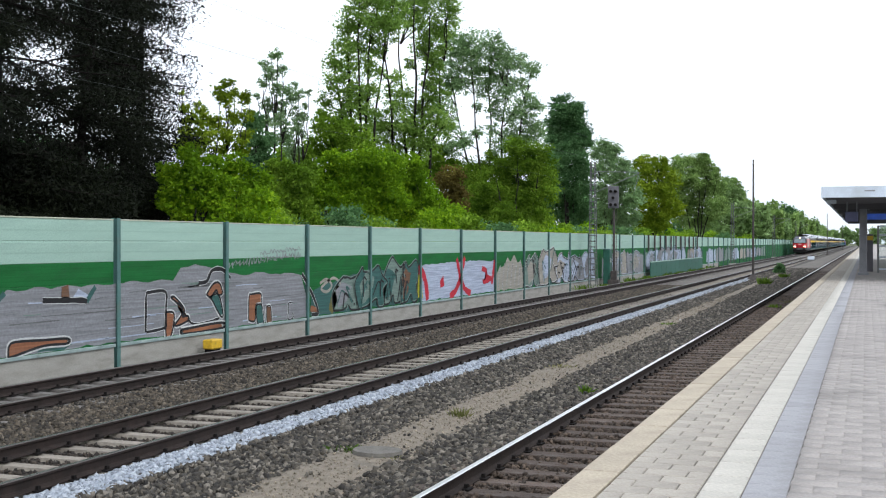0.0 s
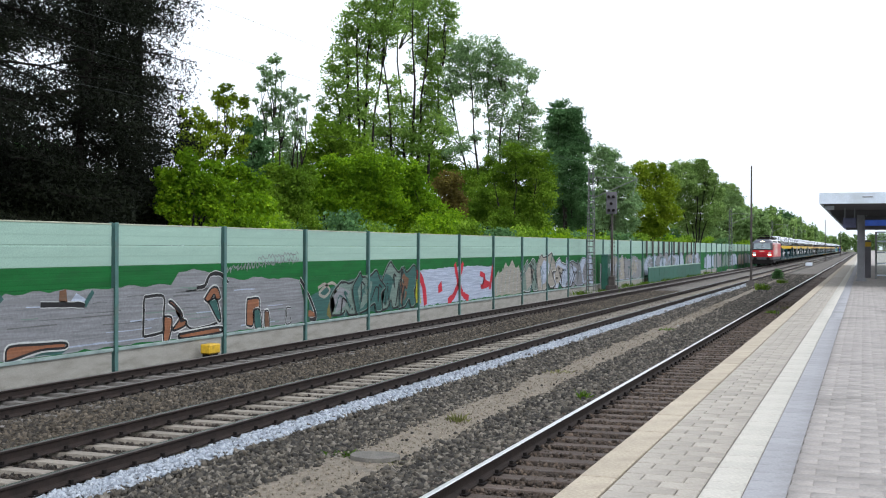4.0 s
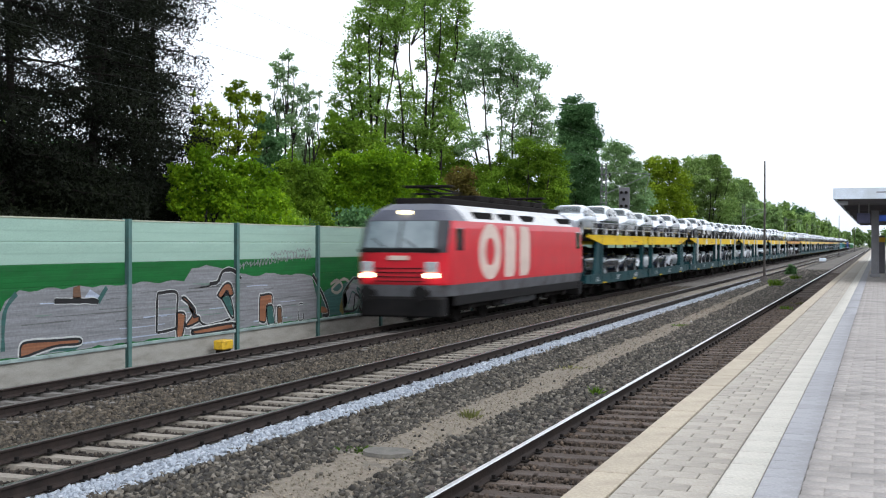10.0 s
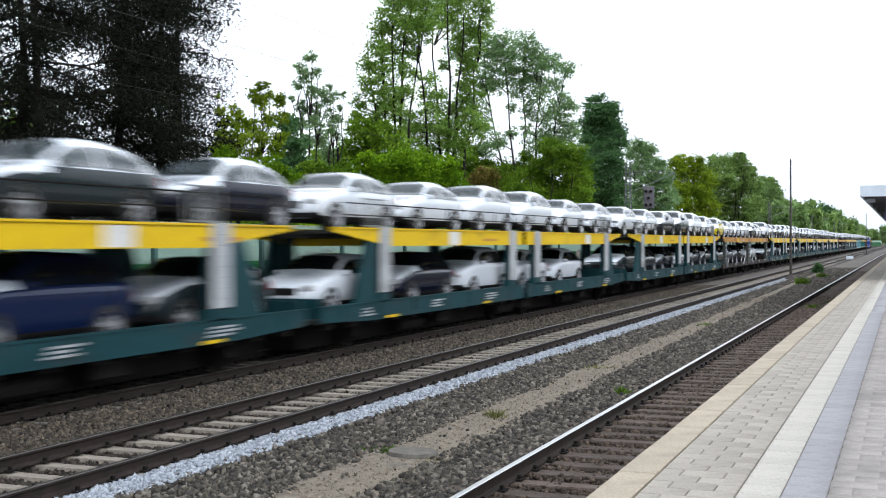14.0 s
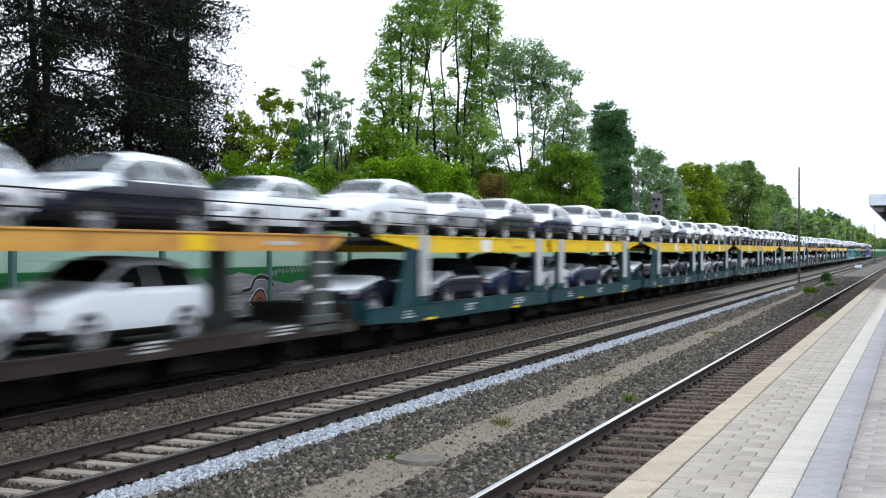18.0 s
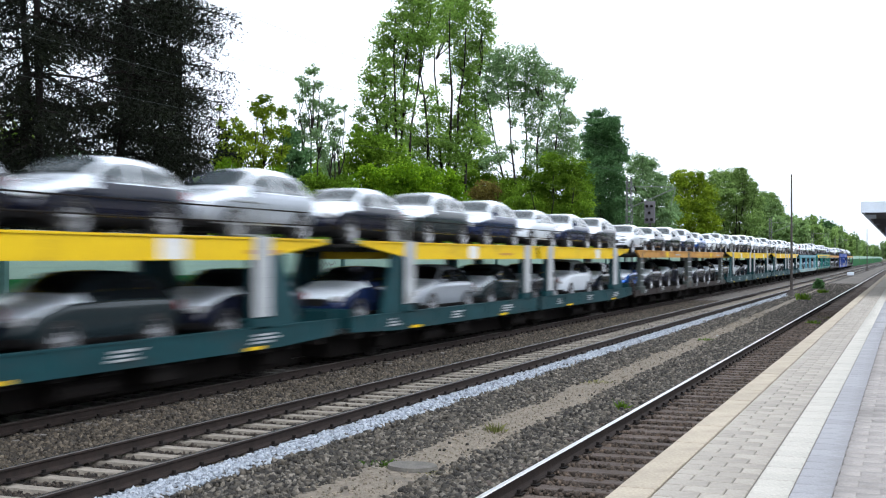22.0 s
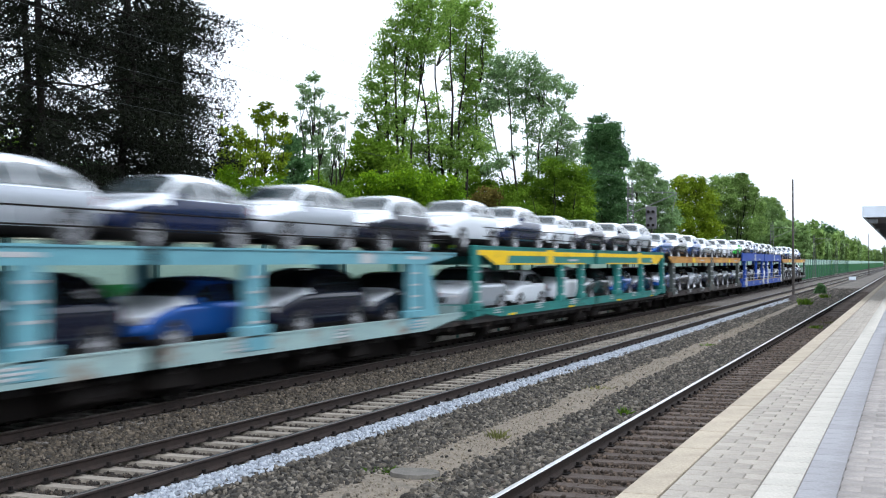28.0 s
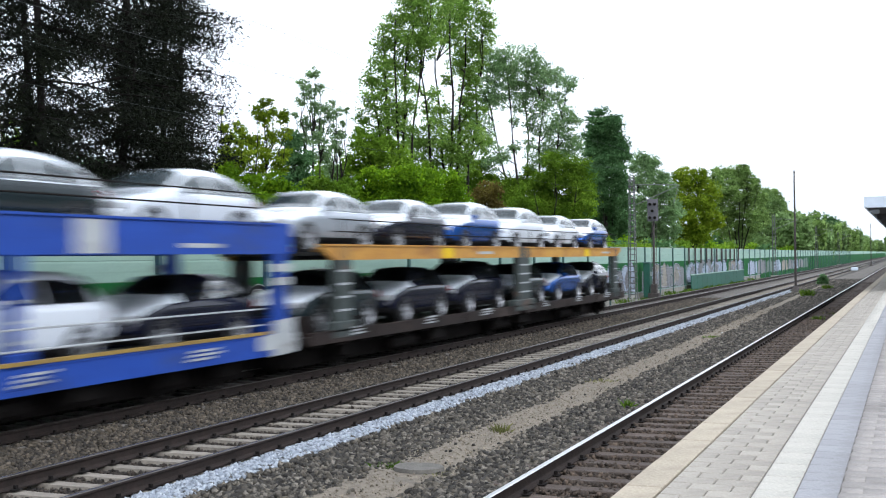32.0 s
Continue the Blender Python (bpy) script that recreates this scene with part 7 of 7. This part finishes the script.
TREES.append(('deciduous_tree', 'bright green young tree behind the barrier', 'leaf_mid', 3.0, 0.13, 43.1, 23.0, ((-0.2, 5.5, 0.6), (-0.3, 4.8, 0.6), (-0.5, 6.3, 0.5), (0.5, 4.9, 0.6), (0.5, 5.8, 0.6), (0.1, 5.2, 0.5), (0.9, 4.3, 0.6), (0.0, 6.3, 0.4), (0.8, 6.3, 0.4), (-0.7, 5.3, 0.4))))
TREES.append(('deciduous_tree', 'pale grey-green light tree', 'leaf_cool', 2.2, 0.22, 136.4, 29.0, ((-1.0, 14.6, 1.3), (0.3, 14.3, 1.3), (-0.4, 12.8, 1.5), (-1.6, 12.0, 1.1), (1.1, 12.5, 1.3), (1.7, 10.8, 1.6), (0.1, 10.1, 1.8), (-1.2, 8.6, 1.5), (1.1, 7.9, 1.9), (-0.7, 6.3, 1.8), (2.1, 6.0, 1.8), (-2.0, 13.7, 0.7), (2.0, 12.3, 0.8), (2.7, 8.6, 1.4))))
TREES.append(('deciduous_tree', 'bright olive tree along the line', 'leaf_yellow', 3.0, 0.24, 150.6, 26.0, ((-1.5, 13.4, 1.5), (0.3, 12.8, 1.8), (1.7, 11.3, 1.8), (-0.7, 11.3, 2.0), (0.7, 9.2, 2.2), (-1.5, 8.5, 2.2), (1.9, 7.6, 1.8), (0.3, 6.2, 1.9), (-1.8, 5.8, 1.5), (-2.5, 12.1, 1.0), (-2.2, 10.2, 1.5))))
TREES.append(('deciduous_tree', 'green rounded tree along the line', 'leaf_hazed', 3.0, 0.26, 198.6, 28.0, ((-1.9, 16.5, 2.0), (0.8, 16.6, 2.0), (2.7, 15.6, 1.7), (-0.5, 14.3, 2.7), (2.2, 12.9, 2.5), (4.1, 12.5, 1.7), (-2.2, 11.8, 2.5), (1.0, 10.4, 2.7), (3.9, 9.4, 2.2), (-0.9, 7.9, 2.5), (2.4, 7.1, 2.2), (-3.3, 15.1, 1.5), (1.9, 17.4, 1.2), (3.5, 14.5, 1.3))))
TREES.append(('deciduous_tree', 'fresh green tall tree along the line', 'leaf_hazed', 2.8, 0.32, 270.7, 29.0, ((-1.4, 16.6, 2.0), (0.5, 15.8, 1.8), (-2.0, 13.5, 2.5), (0.5, 12.4, 2.5), (2.8, 11.4, 2.0), (-0.8, 9.0, 2.5), (2.3, 8.0, 2.2), (1.8, 14.1, 1.3), (-2.7, 10.6, 2.0), (0.2, 17.4, 0.9))))
TREES.append(('deciduous_tree', 'shaded green tree between tall stems', 'leaf_mid', 2.6, 0.16, 88.4, 31.0, ((-2.6, 9.9, 1.1), (-2.1, 8.6, 1.1), (-3.3, 9.2, 1.0), (0.8, 9.2, 1.1), (-0.0, 8.2, 1.2), (1.9, 9.2, 0.9), (1.2, 7.8, 1.1), (-0.9, 9.4, 0.9), (2.3, 10.3, 0.6), (-1.6, 10.8, 0.7), (-2.8, 11.1, 0.7))))
TREES.append(('deciduous_tree', 'fresh green tree along the line, haze in its leaf colour', 'leaf_far_haze', 2.4, 0.34, 258.1, 29.0, ((-1.2, 14.9, 3), (1.8, 13.7, 2.5), (-0, 10.6, 3.5), (-2.4, 8.1, 3), (3, 9.9, 2.2))))
TREES.append(('far_tree', 'distant fresh green tree along the line', 'leaf_hazed', 3.0, 0.55, 317.8, 29.0, ((-1.5, 12.2, 2.3), (1.5, 11.9, 2.3), (-0, 8.8, 3.1), (2.9, 8.8, 2.7))))
TREES.append(('far_tree', 'distant green tree along the line, haze in its leaf colour', 'leaf_far_haze', 3.0, 0.60, 379.4, 29.0, ((-0, 13.9, 2.4), (2.2, 11.1, 2.9), (-1.2, 8.8, 2.5))))
TREES.append(('far_tree', 'distant dark green tree along the line', 'leaf_dark', 3.2, 0.70, 478.6, 30.0, ((-1.6, 16.1, 3.2), (1.7, 14.3, 3.6), (3.9, 10.9, 3.2), (-0.5, 9.8, 3.2))))
TREES.append(('far_tree', 'distant hazy green tree along the line', 'leaf_far_haze', 3.0, 0.90, 628.6, 30.0, ((-0.9, 14.2, 3.3), (2, 11.2, 3), (4.2, 8.2, 2.7), (-2, 9.4, 3))))
TREES.append(('far_tree', 'distant hazy green tree near the horizon', 'leaf_far_haze', 3.0, 1.20, 842.7, 30.0, ((-0.8, 9.9, 2.8), (3, 7.5, 2.8))))
for k, (nm, lab, leaf, cover, size, x, y, lobes) in enumerate(TREES):
    lobed_tree(nm, lab, leaf, cover, size, x, y, lobes, 100 + k, "distant trees" if nm == "far_tree" else "trees behind the barrier")

lobed_tree("shrub", "small dark green bush between the tracks", "leaf_dark", 3.4, 0.09, 104.0, 7.1, ((0.0, 0.95, 0.34), (0.25, 0.8, 0.3), (-0.25, 0.75, 0.3), (0.05, 1.25, 0.24)), 990, "bushes between the tracks")
rs = random.Random(5)
SHRUB_LEAVES = ("leaf_bright", "leaf_mid", "leaf_dark", "leaf_mid", "leaf_dark", "leaf_mid")
for k in range(50):
    x = 17.0 + k * 2.9 + max(0, k - 34) * 3.0 + rs.uniform(-0.6, 0.6)
    dark = x < 33
    hh = rs.uniform(2.2, 3.2) if dark else rs.uniform(3.6, 4.8)
    lobes = tuple((rs.uniform(-1.3, 1.3), hh * q, rs.uniform(0.7, 1.1)) for q in (0.4, 0.55, 0.7, 0.85, 0.6))
    lobed_tree("shrub", "dark undergrowth below the conifers" if dark else "leafy green shrub growing behind the barrier", "leaf_dark" if dark else SHRUB_LEAVES[(k * 5) % 6], 3.0,
               0.095 + x * 0.0011, x, rs.uniform(18.6, 20.6), lobes, 300 + k, "shrubs behind the barrier")
for k in range(16):
    x = 230 + k * 30
    lobes = tuple((rs.uniform(-7, 7), rs.uniform(3, 9), rs.uniform(3, 4.5)) for q in range(5))
    lobed_tree("far_tree", "distant green tree behind the far barrier", ("leaf_far_haze", "leaf_hazed")[k % 2], 2.5, 0.8, x, rs.uniform(22, 27), lobes, 500 + k, "distant trees")
for k in range(14):
    lobes = tuple((rs.uniform(-3, 3), rs.uniform(3, 12), rs.uniform(3.5, 5.5)) for q in range(5))
    lobed_tree("far_tree", "distant hazy tree closing the view", "leaf_far_haze", 2.5, 1.4, 910 + (k % 3) * 14, -62 + k * 9.5, lobes, 700 + k, "distant trees")
# low unseen trees added behind the platform to darken reflections and low side light
for k in range(30):
    x = -110 + k * 15.0
    lobes = tuple((rs.uniform(-6, 6), z, rs.uniform(2.2, 3.0)) for z in (2.0, 3.5, 5.0, 6.0, 4.0))
    lobed_tree("platform_side_tree", "unseen broad green tree added behind the platform", "leaf_dark", 2.6, 1.2, x, -36.0 - (k % 3) * 2.5, lobes, 800 + k, "trees behind the platform")
# darker wood further back
for k in range(27):
    x = 36 + k * 6.5 + max(0, k - 14) * 9.0
    lobes = tuple((rs.uniform(-2.6, 2.6), z + rs.uniform(-0.5, 0.5), rs.uniform(1.5, 2.1)) for z in (1.6, 3.0, 4.4, 5.6, 6.6, 3.8))
    lobed_tree("woodland_tree", "shaded green tree in the wood behind", ("leaf_dark", "leaf_mid")[k % 3 == 0], 2.6, 0.30, x, 33.0 + (k % 3) * 2, lobes, 900 + k, "trees behind the barrier")


# ---- motion: the train's front, metres along the track at each second ----
FRONT = ((0, 258.0), (2, 211.6), (4, 165.4), (6, 119.4), (8, 74.6), (10, 31.0), (12, -12.2), (14, -55.5), (16, -99.1), (18, -143.3), (20, -188.1),
         (22, -233.6), (24, -280.0), (26, -327.3), (28, -375.5), (30, -424.9), (32, -475.3))


def motions():
    for ob, behind, up in MOVING:
        walk(ob, [(t, pose(x + behind, Y_C, RAIL + up)) for t, x in FRONT])


motions()
